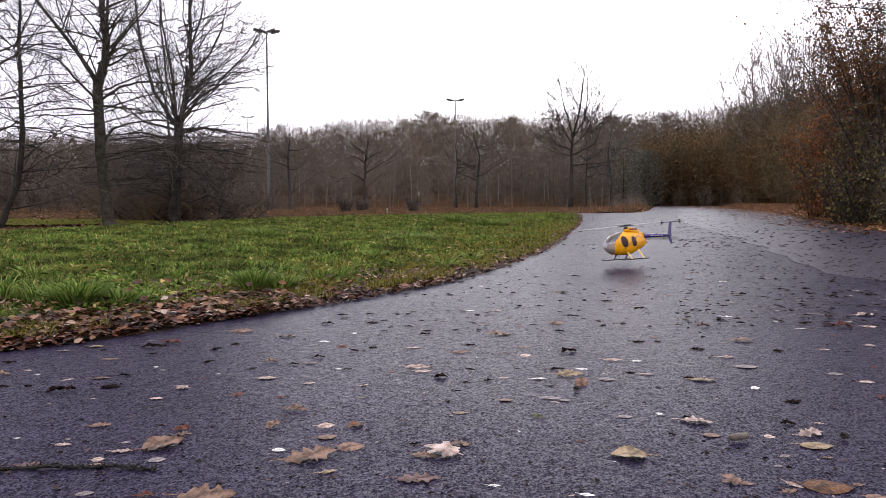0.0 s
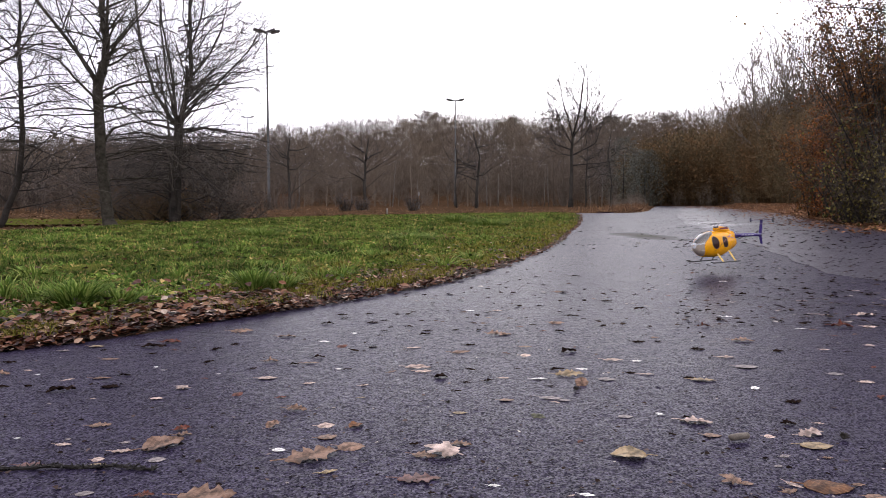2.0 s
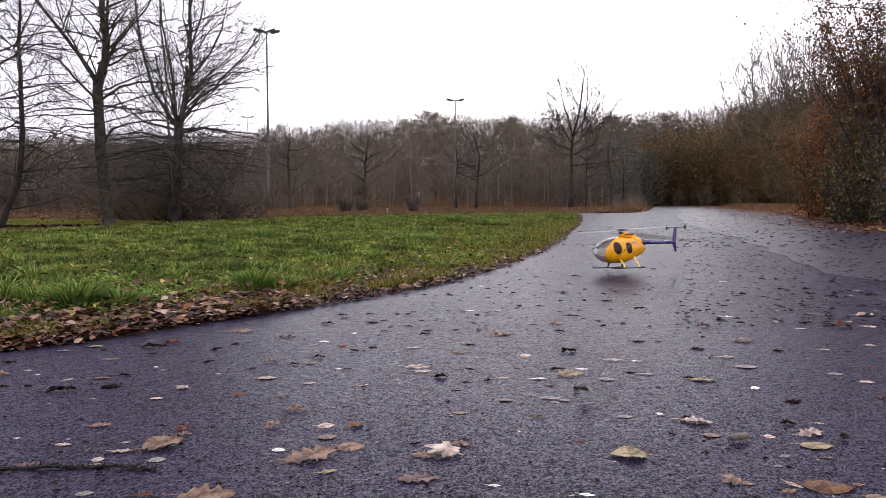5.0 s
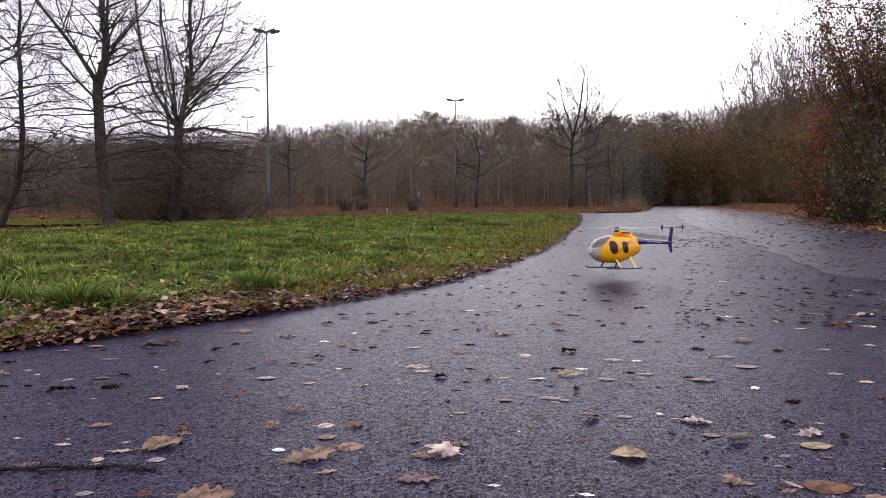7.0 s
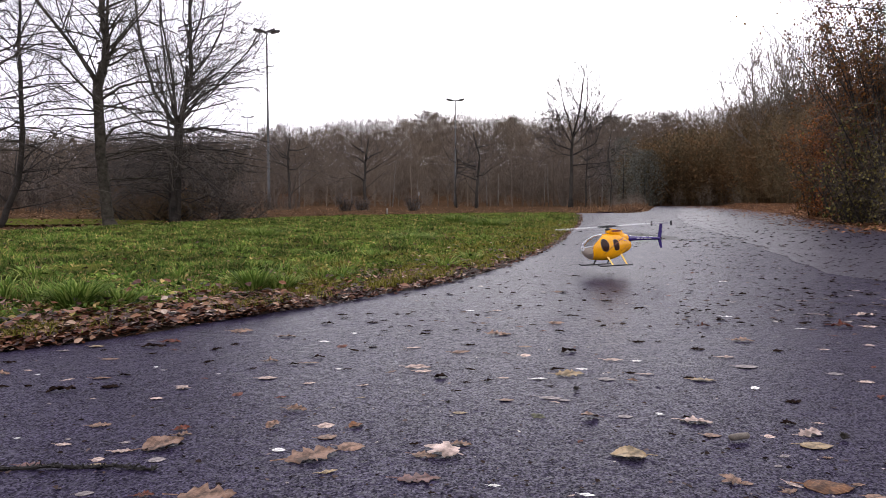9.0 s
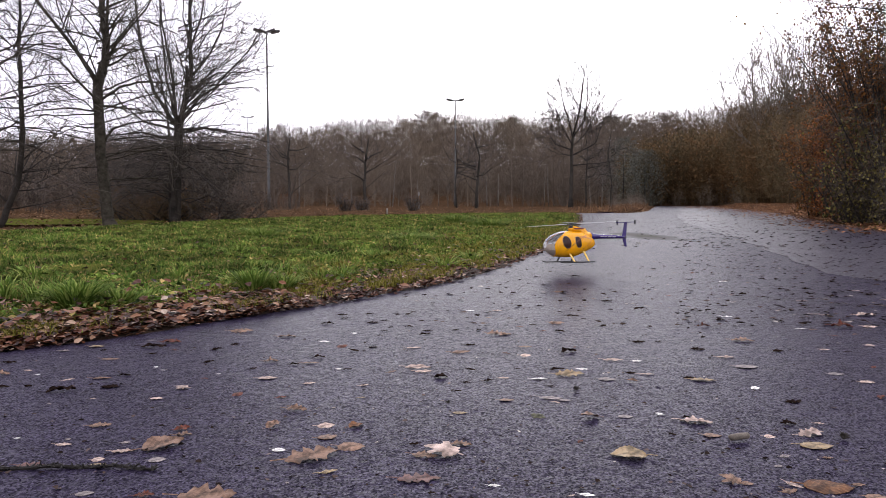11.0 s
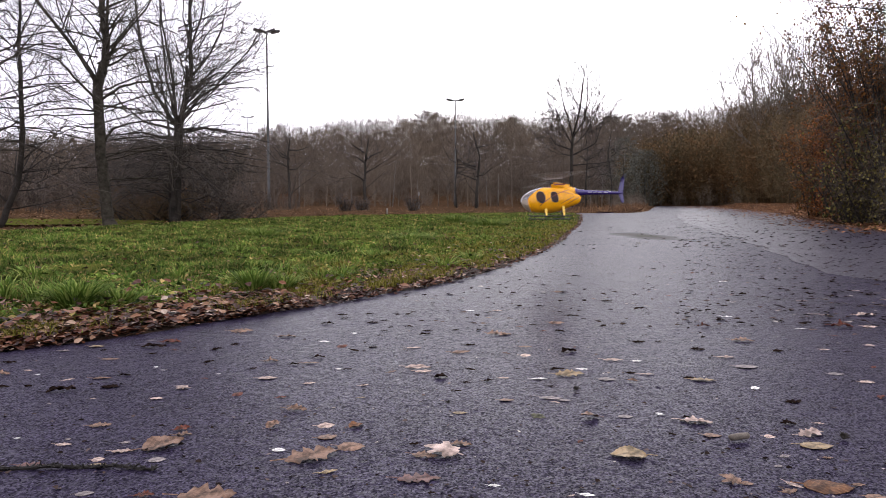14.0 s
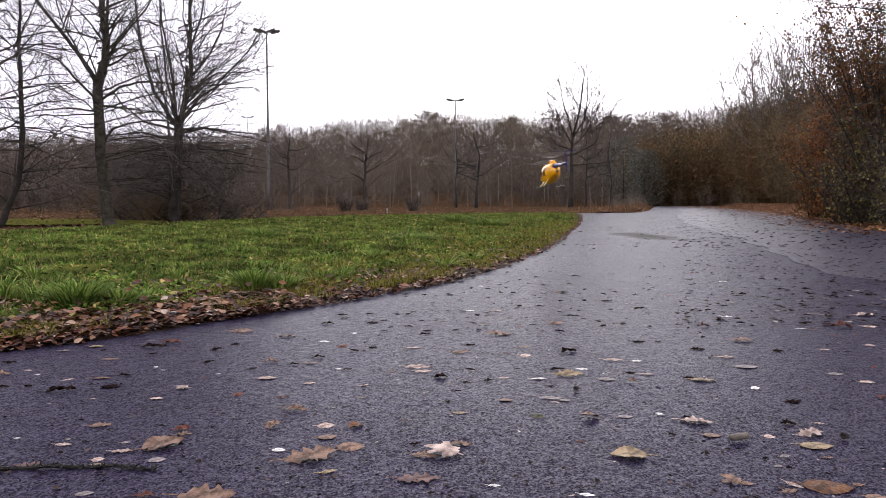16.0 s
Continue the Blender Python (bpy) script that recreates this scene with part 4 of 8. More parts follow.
    road_leaf(0.166, 1.893, 0.039, "oval", "tan", 10, 0.05, 0.10, 0)
    road_leaf(0.291, 1.871, 0.021, "narrow", "pale", -20, 0.30, 0.40, 1)
    road_leaf(0.282, 2.124, 0.047, "narrow", "white", 6, 0.10, 0.20, 2)
    road_leaf(0.042, 1.779, 0.036, "oval", "olive", 0, 0.05, 0.10, 0)
    road_leaf(0.479, 2.119, 0.053, "oval", "grey", 0, 0.02, 0.05, 1)
    road_leaf(0.378, 2.173, 0.086, "oak", "olive", 6, 0.10, 0.15, 2)
    road_leaf(0.430, 2.250, 0.039, "narrow", "white", -4, 0.10, 0.20, 0)
    road_leaf(0.352, 2.243, 0.046, "narrow", "dark", 8, 0.30, 0.40, 1)
    road_leaf(0.433, 2.515, 0.060, "oak", "dark", 20, 0.50, 0.60, 2)
    road_leaf(0.469, 2.598, 0.024, "narrow", "red", 75, 0.30, 0.40, 0)
    road_leaf(0.569, 2.201, 0.029, "oval", "dark", -10, 0.40, 0.50, 1)
    road_leaf(0.611, 2.181, 0.045, "narrow", "pale", 0, 0.10, 0.20, 2)
    road_leaf(0.631, 2.366, 0.032, "oval", "white", 6, 0.10, 0.10, 0)
    road_leaf(0.555, 2.377, 0.064, "narrow", "pale", 0, 0.10, 0.10, 1)
    road_leaf(0.278, 2.452, 0.038, "oval", "pale", 5, 0.10, 0.20, 2)
    road_leaf(0.294, 2.598, 0.045, "narrow", "tan", 0, 0.10, 0.10, 0)
    road_leaf(0.060, 2.502, 0.067, "narrow", "tan", 10, 0.10, 0.20, 1)
    road_leaf(0.211, 2.839, 0.081, "oak", "tan", -12, 0.20, 0.30, 2)
    road_leaf(0.179, 2.135, 0.030, "narrow", "pale", 0, 0.10, 0.10, 0)
    road_leaf(0.132, 2.104, 0.028, "oak", "dark", 10, 0.30, 0.40, 1)
    road_leaf(0.066, 2.084, 0.026, "oak", "dark", -5, 0.30, 0.40, 2)
    road_leaf(0.303, 2.039, 0.024, "narrow", "dark", -8, 0.30, 0.40, 0)
    road_leaf(0.040, 1.984, 0.022, "narrow", "dark", 10, 0.30, 0.40, 1)
    road_leaf(0.094, 1.313, 0.023, "narrow", "white", -4, 0.10, 0.20, 2)
    road_leaf(0.255, 1.271, 0.028, "narrow", "white", -8, 0.10, 0.20, 0)
    road_leaf(0.227, 1.270, 0.014, "narrow", "pale", 30, 0.20, 0.30, 1)
    road_leaf(0.721, 2.692, 0.047, "oak", "dark", 0, 0.40, 0.50, 2)
    road_leaf(0.799, 2.703, 0.030, "narrow", "dark", 5, 0.30, 0.40, 0)
    road_leaf(0.698, 1.303, 0.087, "oval", "orange", -6, 0.15, 0.30, 1)
    road_leaf(0.760, 1.260, 0.040, "oval", "tan", -5, 0.10, 0.20, 2)
    road_leaf(0.759, 1.316, 0.026, "narrow", "tan", 0, 0.10, 0.20, 0)
    road_leaf(0.538, 1.330, 0.052, "star", "tan", 45, 0.40, 0.20, 1)
    road_leaf(0.559, 1.324, 0.023, "oval", "tan", -4, 0.10, 0.10, 2)
    road_leaf(0.641, 1.316, 0.033, "narrow", "blush", -40, 0.20, 0.30, 0)
    road_leaf(0.621, 1.289, 0.035, "oak", "tan", 20, 0.10, 0.10, 1)
    road_leaf(0.792, 1.532, 0.070, "oval", "olive", 0, 0.02, 0.05, 2)
    road_leaf(0.819, 1.609, 0.064, "oak", "blush", 15, 0.30, 0.30, 0)
    road_leaf(0.878, 1.691, 0.023, "narrow", "pale", -10, 0.20, 0.20, 1)
    road_leaf(0.595, 1.703, 0.073, "oak", "blush", -14, 0.20, 0.25, 2)
    road_leaf(0.584, 1.738, 0.025, "narrow", "dark", 0, 0.40, 0.50, 0)
    road_leaf(0.596, 1.603, 0.040, "oval", "tan", -8, 0.02, 0.05, 1)
    road_leaf(0.511, 1.614, 0.019, "oak", "dark", -40, 0.40, 0.50, 2)
    road_leaf(0.719, 1.593, 0.025, "oval", "pale", -4, 0.05, 0.10, 0)
    road_leaf(0.805, 1.689, 0.036, "oak", "dark", -8, 0.40, 0.50, 1)
    road_leaf(0.907, 1.877, 0.045, "oak", "dark", 4, 0.40, 0.50, 2)
    road_leaf(0.867, 2.017, 0.027, "oval", "white", 10, 0.10, 0.10, 0)
    road_leaf(1.180, 2.184, 0.048, "oval", "grey", 0, 0.02, 0.05, 1)
    road_leaf(1.217, 2.085, 0.043, "oval", "pale", -4, 0.10, 0.10, 2)
    road_leaf(1.183, 2.092, 0.020, "narrow", "dark", 0, 0.40, 0.50, 0)
    road_leaf(0.754, 2.106, 0.070, "oak", "olive", -8, 0.10, 0.15, 1)
    road_leaf(0.723, 2.135, 0.037, "narrow", "dark", 0, 0.30, 0.40, 2)
    road_leaf(0.951, 2.279, 0.072, "oval", "grey", 0, 0.02, 0.05, 0)
    road_leaf(0.940, 2.421, 0.057, "narrow", "pale", 0, 0.10, 0.20, 1)
    road_leaf(0.893, 2.555, 0.046, "oak", "dark", -14, 0.40, 0.50, 2)
    road_leaf(1.114, 2.710, 0.081, "oak", "tan", -8, 0.20, 0.30, 0)
    road_leaf(1.216, 2.536, 0.030, "narrow", "dark", -5, 0.30, 0.40, 1)
    road_leaf(1.396, 2.516, 0.030, "narrow", "dark", 0, 0.30, 0.40, 2)
    road_leaf(1.335, 2.550, 0.034, "narrow", "pale", 0, 0.10, 0.10, 0)
    road_leaf(1.534, 2.620, 0.035, "oval", "blush", -5, 0.10, 0.20, 1)
    road_leaf(0.696, 1.469, 0.026, "oak", "grey", 15, 0.10, 0.10, 2)
    road_leaf(0.658, 1.415, 0.018, "oval", "grey", 20, 0.10, 0.10, 0)
    road_leaf(0.779, 1.462, 0.021, "oak", "tan", -5, 0.20, 0.30, 1)
    road_leaf(1.156, 1.919, 0.036, "oak", "red", 60, 0.40, 0.50, 2)
    road_leaf(0.993, 2.784, 0.022, "oval", "dark", 20, 0.40, 0.50, 0)
    road_leaf(-0.488, 3.094, 0.056, "narrow", "dark", 8, 0.40, 0.50, 1)
    road_leaf(-0.459, 3.340, 0.047, "narrow", "dark", 0, 0.30, 0.40, 2)
    road_leaf(-0.431, 3.244, 0.041, "narrow", "dark", 0, 0.30, 0.40, 0)
    road_leaf(-0.337, 3.361, 0.039, "narrow", "dark", 0, 0.30, 0.40, 1)
    road_leaf(-0.300, 3.127, 0.049, "oak", "dark", 5, 0.40, 0.50, 2)
    road_leaf(-0.251, 3.184, 0.035, "narrow", "dark", 14, 0.30, 0.40, 0)
    road_leaf(-0.210, 3.362, 0.026, "oval", "dark", 0, 0.50, 0.60, 1)
    road_leaf(-0.140, 3.021, 0.033, "narrow", "dark", 0, 0.40, 0.50, 2)
    road_leaf(-0.059, 2.927, 0.039, "narrow", "dark", 0, 0.30, 0.40, 0)
    road_leaf(0.143, 2.941, 0.028, "oak", "dark", 40, 0.50, 0.60, 1)
    road_leaf(0.238, 2.847, 0.058, "oak", "tan", -14, 0.20, 0.30, 2)
    road_leaf(0.129, 3.474, 0.041, "narrow", "white", 0, 0.10, 0.20, 0)
    road_leaf(0.258, 3.474, 0.041, "narrow", "pale", 0, 0.10, 0.20, 1)
    road_leaf(-0.347, 2.876, 0.020, "oval", "white", 0, 0.10, 0.10, 2)
    road_leaf(0.044, 4.059, 0.048, "narrow", "dark", 0, 0.30, 0.40, 0)
    road_leaf(0.640, 5.010, 0.051, "narrow", "dark", 0, 0.30, 0.40, 1)
    road_leaf(0.396, 4.137, 0.032, "oval", "dark", 0, 0.50, 0.60, 2)
    road_leaf(0.477, 3.613, 0.042, "narrow", "dark", 0, 0.40, 0.50, 0)
    road_leaf(0.584, 3.301, 0.057, "narrow", "dark", 0, 0.30, 0.40, 1)
    road_leaf(0.483, 3.110, 0.064, "oak", "tan", 0, 0.30, 0.40, 2)
    road_leaf(0.464, 2.911, 0.039, "oak", "dark", -5, 0.40, 0.50, 0)
    road_leaf(0.914, 5.074, 0.068, "narrow", "dark", 0, 0.30, 0.40, 1)
    road_leaf(0.659, 4.188, 0.059, "narrow", "tan", 0, 0.20, 0.30, 2)
    road_leaf(0.851, 3.818, 0.057, "narrow", "dark", 0, 0.30, 0.40, 0)
    road_leaf(0.955, 3.534, 0.064, "narrow", "dark", 0, 0.20, 0.30, 1)
    road_leaf(1.070, 4.068, 0.029, "oval", "dark", 0, 0.40, 0.50, 2)
    road_leaf(0.848, 3.014, 0.026, "narrow", "dark", 20, 0.30, 0.40, 0)
    road_leaf(1.081, 3.034, 0.053, "oak", "red", 0, 0.50, 0.60, 1)
    road_leaf(1.212, 3.195, 0.038, "oval", "dark", 10, 0.40, 0.50, 2)
    road_leaf(1.279, 3.297, 0.052, "narrow", "white", 0, 0.10, 0.20, 0)
    road_leaf(1.398, 3.636, 0.037, "oval", "dark", 0, 0.40, 0.50, 1)
    road_leaf(1.671, 4.081, 0.045, "oval", "dark", 0, 0.40, 0.50, 2)
    road_leaf(1.213, 3.040, 0.021, "oval", "dark", 0, 0.50, 0.60, 0)
    road_leaf(1.809, 4.736, 0.055, "narrow", "white", 0, 0.10, 0.20, 1)
    road_leaf(1.461, 3.155, 0.027, "oval", "dark", 0, 0.40, 0.50, 2)
    road_leaf(1.993, 4.318, 0.071, "narrow", "dark", 0, 0.20, 0.30, 0)
    road_leaf(2.139, 4.316, 0.051, "oak", "dark", 0, 0.40, 0.50, 1)
    road_leaf(2.124, 3.981, 0.047, "oval", "dark", 0, 0.40, 0.50, 2)
    road_leaf(1.714, 3.367, 0.045, "narrow", "pale", 0, 0.10, 0.20, 0)
    road_leaf(1.750, 3.331, 0.050, "narrow", "pale", 0, 0.10, 0.20, 1)
    road_leaf(1.457, 2.972, 0.047, "narrow", "white", -8, 0.10, 0.20, 2)
    road_leaf(1.495, 2.947, 0.030, "narrow", "tan", 0, 0.20, 0.30, 0)
    road_leaf(1.644, 3.012, 0.086, "oak", "red", -10, 0.50, 0.60, 1)
    road_leaf(1.764, 3.017, 0.059, "oak", "blush", -8, 0.20, 0.30, 2)
    road_leaf(1.917, 3.318, 0.089, "oak", "pale", 0, 0.30, 0.40, 0)
    road_leaf(1.883, 3.344, 0.039, "narrow", "dark", 0, 0.30, 0.40, 1)
    road_leaf(2.373, 4.072, 0.067, "narrow", "dark", 0, 0.30, 0.40, 2)
    road_leaf(2.396, 4.253, 0.050, "narrow", "pale", 0, 0.10, 0.20, 0)
    road_leaf(1.876, 3.811, 0.051, "narrow", "pale", 0, 0.10, 0.20, 1)
    road_leaf(2.505, 4.721, 0.041, "oval", "dark", 30, 0.50, 0.60, 2)
    road_leaf(2.891, 4.967, 0.058, "narrow", "dark", 0, 0.30, 0.40, 0)
    road_leaf(2.022, 3.877, 0.061, "narrow", "grey", 0, 0.10, 0.10, 1)
    spots = [ob.location.copy() for ob in ROAD_LEAVES]
    rng = random.Random(11)
    for k in range(130):
        y = math.exp(rng.uniform(math.log(2.2), math.log(11.0)))
        x = rng.uniform(-0.5, 0.64) * y
        if inside(LAWN_OUTLINE, np.array([x]), np.array([y]))[0] or edge_distance(np.array([x]), np.array([y]))[0] < 0.05:
            continue
        if any(math.hypot(x - s.x, (y - s.y) * 0.4) < 0.05 for s in spots):
            continue
        road_leaf(x, y, rng.uniform(0.02, 0.04), rng.choice(("narrow", "oak", "oval")), rng.choice(("dark", "dark", "dark", "dark", "tan", "red", "grey")), rng.uniform(-50, 50),
                  rng.choice((0.1, 0.3)), 0.3, rng.randrange(3))


def litter(name, spots, size, material, label, seed, lift=0.012, tilt=0.5, far=False):
    """Very many small leaves strewn over the given spots, one object."""
    rng = random.Random(seed)
    s = Shape()
    for x, y, z in spots:
        a = rng.uniform(0, 6.283)
        n = (Vector((0, 0, 1)) + rand_dir(rng) * tilt).normalized()
        d = Vector((math.cos(a), math.sin(a), 0))
        d = (d - n * d.dot(n)).normalized()
        ln = size * rng.uniform(0.4, 1.6)
        if far:
            small_leaf(s, Vector((x, y, z + rng.random() * lift)), d, n, ln, ln * rng.uniform(0.4, 0.75))
        else:
            s.leaf(Vector((x, y, z + rng.random() * lift)), d, n, ln, ln * rng.uniform(0.4, 0.75))
    return tagged(made(name, s.v, s.f, material), label, "leaf litter", kind="stuff")


def build_litter():
    rng = random.Random(21)
    spots = []
    line = along(GRASS_EDGE, 900)
    for i in range(44000):
        k = int(rng.random() ** 1.35 * 890) + 2
        p, q = line[k - 1], line[k]
        if p.y > 30 or (p.y < 1.4 and rng.random() < 0.7):
            continue
        if p.y > 5 and rng.random() < min(0.9, 0.4 + 0.055 * p.y):
            continue
        d = (q - p).normalized()
        inward = Vector((-d.y, d.x, 0))
        off = rng.expovariate(1 / ((0.33 if p.y < 4 else max(0.085, 0.33 - 0.07 * (p.y - 4))) * (1 + 0.9 * noise.noise(Vector((p.x * 2.2, p.y * 2.2, 4)))))) * rng.choice([1, 1, 1, 1.7]) - 0.07
        c = p + inward * off + d * rng.uniform(-0.05, 0.05)
        spots.append((c.x, c.y, 0.006 + 0.022 * max(0, min(1, off * 4))))
    # the deepest drift, where the lawn's corner comes nearest
    near_part = [i for i, q in enumerate(line) if 1.7 < q.y < 3.7 and i]
    for i in range(4200):
        k = rng.choice(near_part)
        p, q = line[k - 1], line[k]
        d = (q - p).normalized()
        off = rng.uniform(-0.04, 0.42 - 0.07 * (p.y - 1.7)) * rng.uniform(0.5, 1.3)
        c = p + Vector((-d.y, d.x, 0)) * off + d * rng.uniform(-0.05, 0.05)
        spots.append((c.x, c.y, 0.008 + 0.032 * max(0, min(1, off * 4))))
    big = []
    for i in range(2500):
        k = rng.choice(near_part) if rng.random() < 0.62 else int(rng.random() ** 1.3 * 620) + 2
        p, q = line[k - 1], line[k]
        if k < 2 or p.y > 12:
            continue
        d = (q - p).normalized()
        wide = (0.42 if p.y < 4 else 0.42 - 0.04 * (p.y - 4)) * (1 + 0.9 * noise.noise(Vector((p.x * 1.9, p.y * 1.9, 8))))
        off = rng.uniform(-0.03, max(0.08, wide)) * rng.choice((0.4, 0.7, 1.0, 1.0, 1.8))
        c = p + Vector((-d.y, d.x, 0)) * off
        big.append((c.x, c.y, 0.012 + 0.03 * max(0, min(1, off * 4))))
    litter("verge_leaves", big, 0.043, LITTER_LEAF, "large wet brown and maroon leaves lying over the lawn's edge", 30, 0.016, 0.34)
    litter("edge_litter", spots, 0.027, LITTER_LEAF, "wet brown and russet leaves banked along the lawn's edge", 22, 0.024, 0.42)
    spots = []
    for i in range(3400):
        y = math.exp(rng.uniform(math.log(2.6), math.log(22)))
        spots.append((rng.uniform(-0.7, 0.2) * y, y, 0.05))
    xs = np.array([p[0] for p in spots])
    ys = np.array([p[1] for p in spots])
    ok = inside(LAWN_OUTLINE, xs, ys)
    near = edge_distance(xs, ys)
    spots = [p for p, o, e in zip(spots, ok, near) if o and rng.random() < 0.12 + 0.9 * math.exp(-e / 0.8)]
    litter("lawn_leaves", spots, 0.035, LITTER_LEAF, "brown leaves scattered in the grass", 23, 0.03, 0.5)
    weeds = [(rng.uniform(-0.7, 0.2) * q, q, 0.045) for q in [math.exp(rng.uniform(math.log(2.8), math.log(16))) for i in range(26000)]]
    xs = np.array([p[0] for p in weeds])
    ys = np.array([p[1] for p in weeds])
    ok = inside(LAWN_OUTLINE, xs, ys) & (edge_distance(xs, ys) > 0.25)
    weeds = [p for p, o in zip(weeds, ok) if o and noise.noise(Vector((p[0] * 1.7, p[1] * 1.2, 9))) > rng.uniform(-0.35, 0.4)]
    litter("lawn_weeds", weeds, 0.03, GRASS, "low broad-leaved weeds among the grass", 27, 0.03, 0.7, True)
    strip_leaves = []
    for i in range(14000):
        q = math.exp(rng.uniform(math.log(12.5), math.log(70)))
        strip_leaves.append((rng.uniform(-0.7, 0.3) * q, q, -0.03 + 0.02 * rng.random()))
    xs = np.array([p[0] for p in strip_leaves])
    ys = np.array([p[1] for p in strip_leaves])
    ok = ~inside(LAWN_OUTLINE, xs, ys) & ~inside(np.array(ROAD_LEFT + ROAD_RIGHT[::-1]), xs, ys)
    litter("woodside_litter", [p for p, o in zip(strip_leaves, ok) if o], 0.075, WOOD_LITTER, "brown leaves strewn between lawn and wood", 29, 0.03, 0.5, True)
    # the far side of the road, under the thicket
    spots = []
    line = along(ROAD_RIGHT, 1200)
    for i in range(25000):
        k = rng.randrange(215, 1198)
        p, q = line[k], line[k + 1]
        d = (q - p).normalized()
        off = rng.gauss(0.45, 0.95) * (0.5 + p.y / 40) if i % 2 else rng.uniform(0.0, 4.2)
        c = p + Vector((d.y, -d.x, 0)) * off
        spots.append((c.x, c.y, 0.012 + bank_height(off, p.y)))
    litter("roadside_litter", spots, 0.075, FAR_LITTER, "orange-brown leaves drifted along the thicket", 24, 0.03, 0.3, True)
    spots = []
    for i in range(10500):
        y = math.exp(rng.uniform(math.log(3.0), math.log(60)))
        x = rng.uniform(-0.05, 0.66) * y
        k = 0.5 + 0.5 * noise.noise(Vector((x * 0.5, y * 0.3, 2)))
        right = x - 0.32 * y
        if rng.random() > (0.20 + (0.5 if right > 0 else 0)) * (0.4 + k):
            continue
        spots.append((x, y, 0.008))
    xs = np.array([p[0] for p in spots])
    ys = np.array([p[1] for p in spots])
    ok = ~inside(LAWN_OUTLINE, xs, ys)
    spots = [p for p, o in zip(spots, ok) if o and not (p[1] > 22 and p[0] < 0.2 * p[1])]
    behind = [(rng.uniform(-6.0, 6.0), rng.uniform(-4.5, 3.0), 0.008) for i in range(900)]
    ok = ~inside(LAWN_OUTLINE, np.array([p[0] for p in behind]), np.array([p[1] for p in behind]))
    spots += [p for p, o in zip(behind, ok) if o and abs(p[0]) > 0.62 * p[1]]
    loose = [(rng.uniform(-6.5, 6.5), rng.uniform(-5.0, 4.0), 0.008) for i in range(620)]
    ok = ~inside(LAWN_OUTLINE, np.array([p[0] for p in loose]), np.array([p[1] for p in loose]))
    litter("loose_road_leaves", [p for p, o in zip(loose, ok) if o and abs(p[0]) > 0.64 * p[1]], 0.042, LITTER_LEAF, "wet brown leaves strewn about the open asphalt", 31, 0.003, 0.16)
    litter("road_fragments", [q for q in spots if q[1] < 8], 0.026, ROAD_BITS, "small dark and pale leaf fragments on wet asphalt", 25, 0.003, 0.12)
    litter("far_road_fragments", [q for q in spots if q[1] >= 8], 0.05, ROAD_BITS, "small dark and pale leaves on the far asphalt", 28, 0.003, 0.14, True)
    spots = []
    for i in range(900):
        spots.append((rng.uniform(-6.0, 6.0), rng.uniform(-4.0, 2.5), 0.004))
    for i in range(900):
        y = math.exp(rng.uniform(math.log(1.2), math.log(3.6)))
        x = rng.uniform(-0.64, 0.64) * y
        spots.append((x, y, 0.004))
    xs = np.array([p[0] for p in spots])
    ys = np.array([p[1] for p in spots])
    ok = ~inside(LAWN_OUTLINE, xs, ys)
    litter("road_crumbs", [p for p, o in zip(spots, ok) if o], 0.009, ROAD_BITS, "tiny dark crumbs of leaf and twig on asphalt", 26, 0.002, 0.3)


def build_far_verge():
    """The low bank of leaves and dry stems on the verge where the road bends away."""
    rng = random.Random(91)
    line = [p for p in along(ROAD_LEFT, 900) if 32.8 < p.y < 62]
    drift, stalks = [], Shape()
    for i in range(4200):
        k = rng.randrange(len(line) - 1)
        p, q = line[k], line[k + 1]
        d = (q - p).normalized()
        off = abs(rng.gauss(0.0, 1.1)) - 0.25
        c = p + Vector((-d.y, d.x, 0)) * off
        rise = 0.20 * math.exp(-((off - 0.7) / 0.7) ** 2) * (0.8 + 0.8 * noise.noise(Vector((c.x * 0.6, c.y * 0.4, 3))))
        drift.append((c.x, c.y, 0.012 + max(0.0, rise) * rng.random()))
        if i % 2 and off > 0.2:
            top = Vector((rng.uniform(-0.25, 0.25), rng.uniform(-0.25, 0.25), 1)) * rng.uniform(0.12, 0.5) * (0.9 + 0.7 * noise.noise(Vector((c.x * 0.5, c.y * 0.3, 7))))
            stalks.spike(c, c + top, 0.011)
            m = c + top * rng.uniform(0.3, 0.8)
            stalks.spike(m, m + rand_dir(rng) * 0.2, 0.012)
    litter("verge_drift", drift, 0.085, WOOD_LITTER, "brown leaves heaped on the verge at the road's bend", 92, 0.03, 0.6, True)
    tagged(made("dry_verge_growth", stalks.v, stalks.f, WOOD_LITTER), "low dry brown stems on the leaf-strewn verge", "undergrowth", kind="stuff")


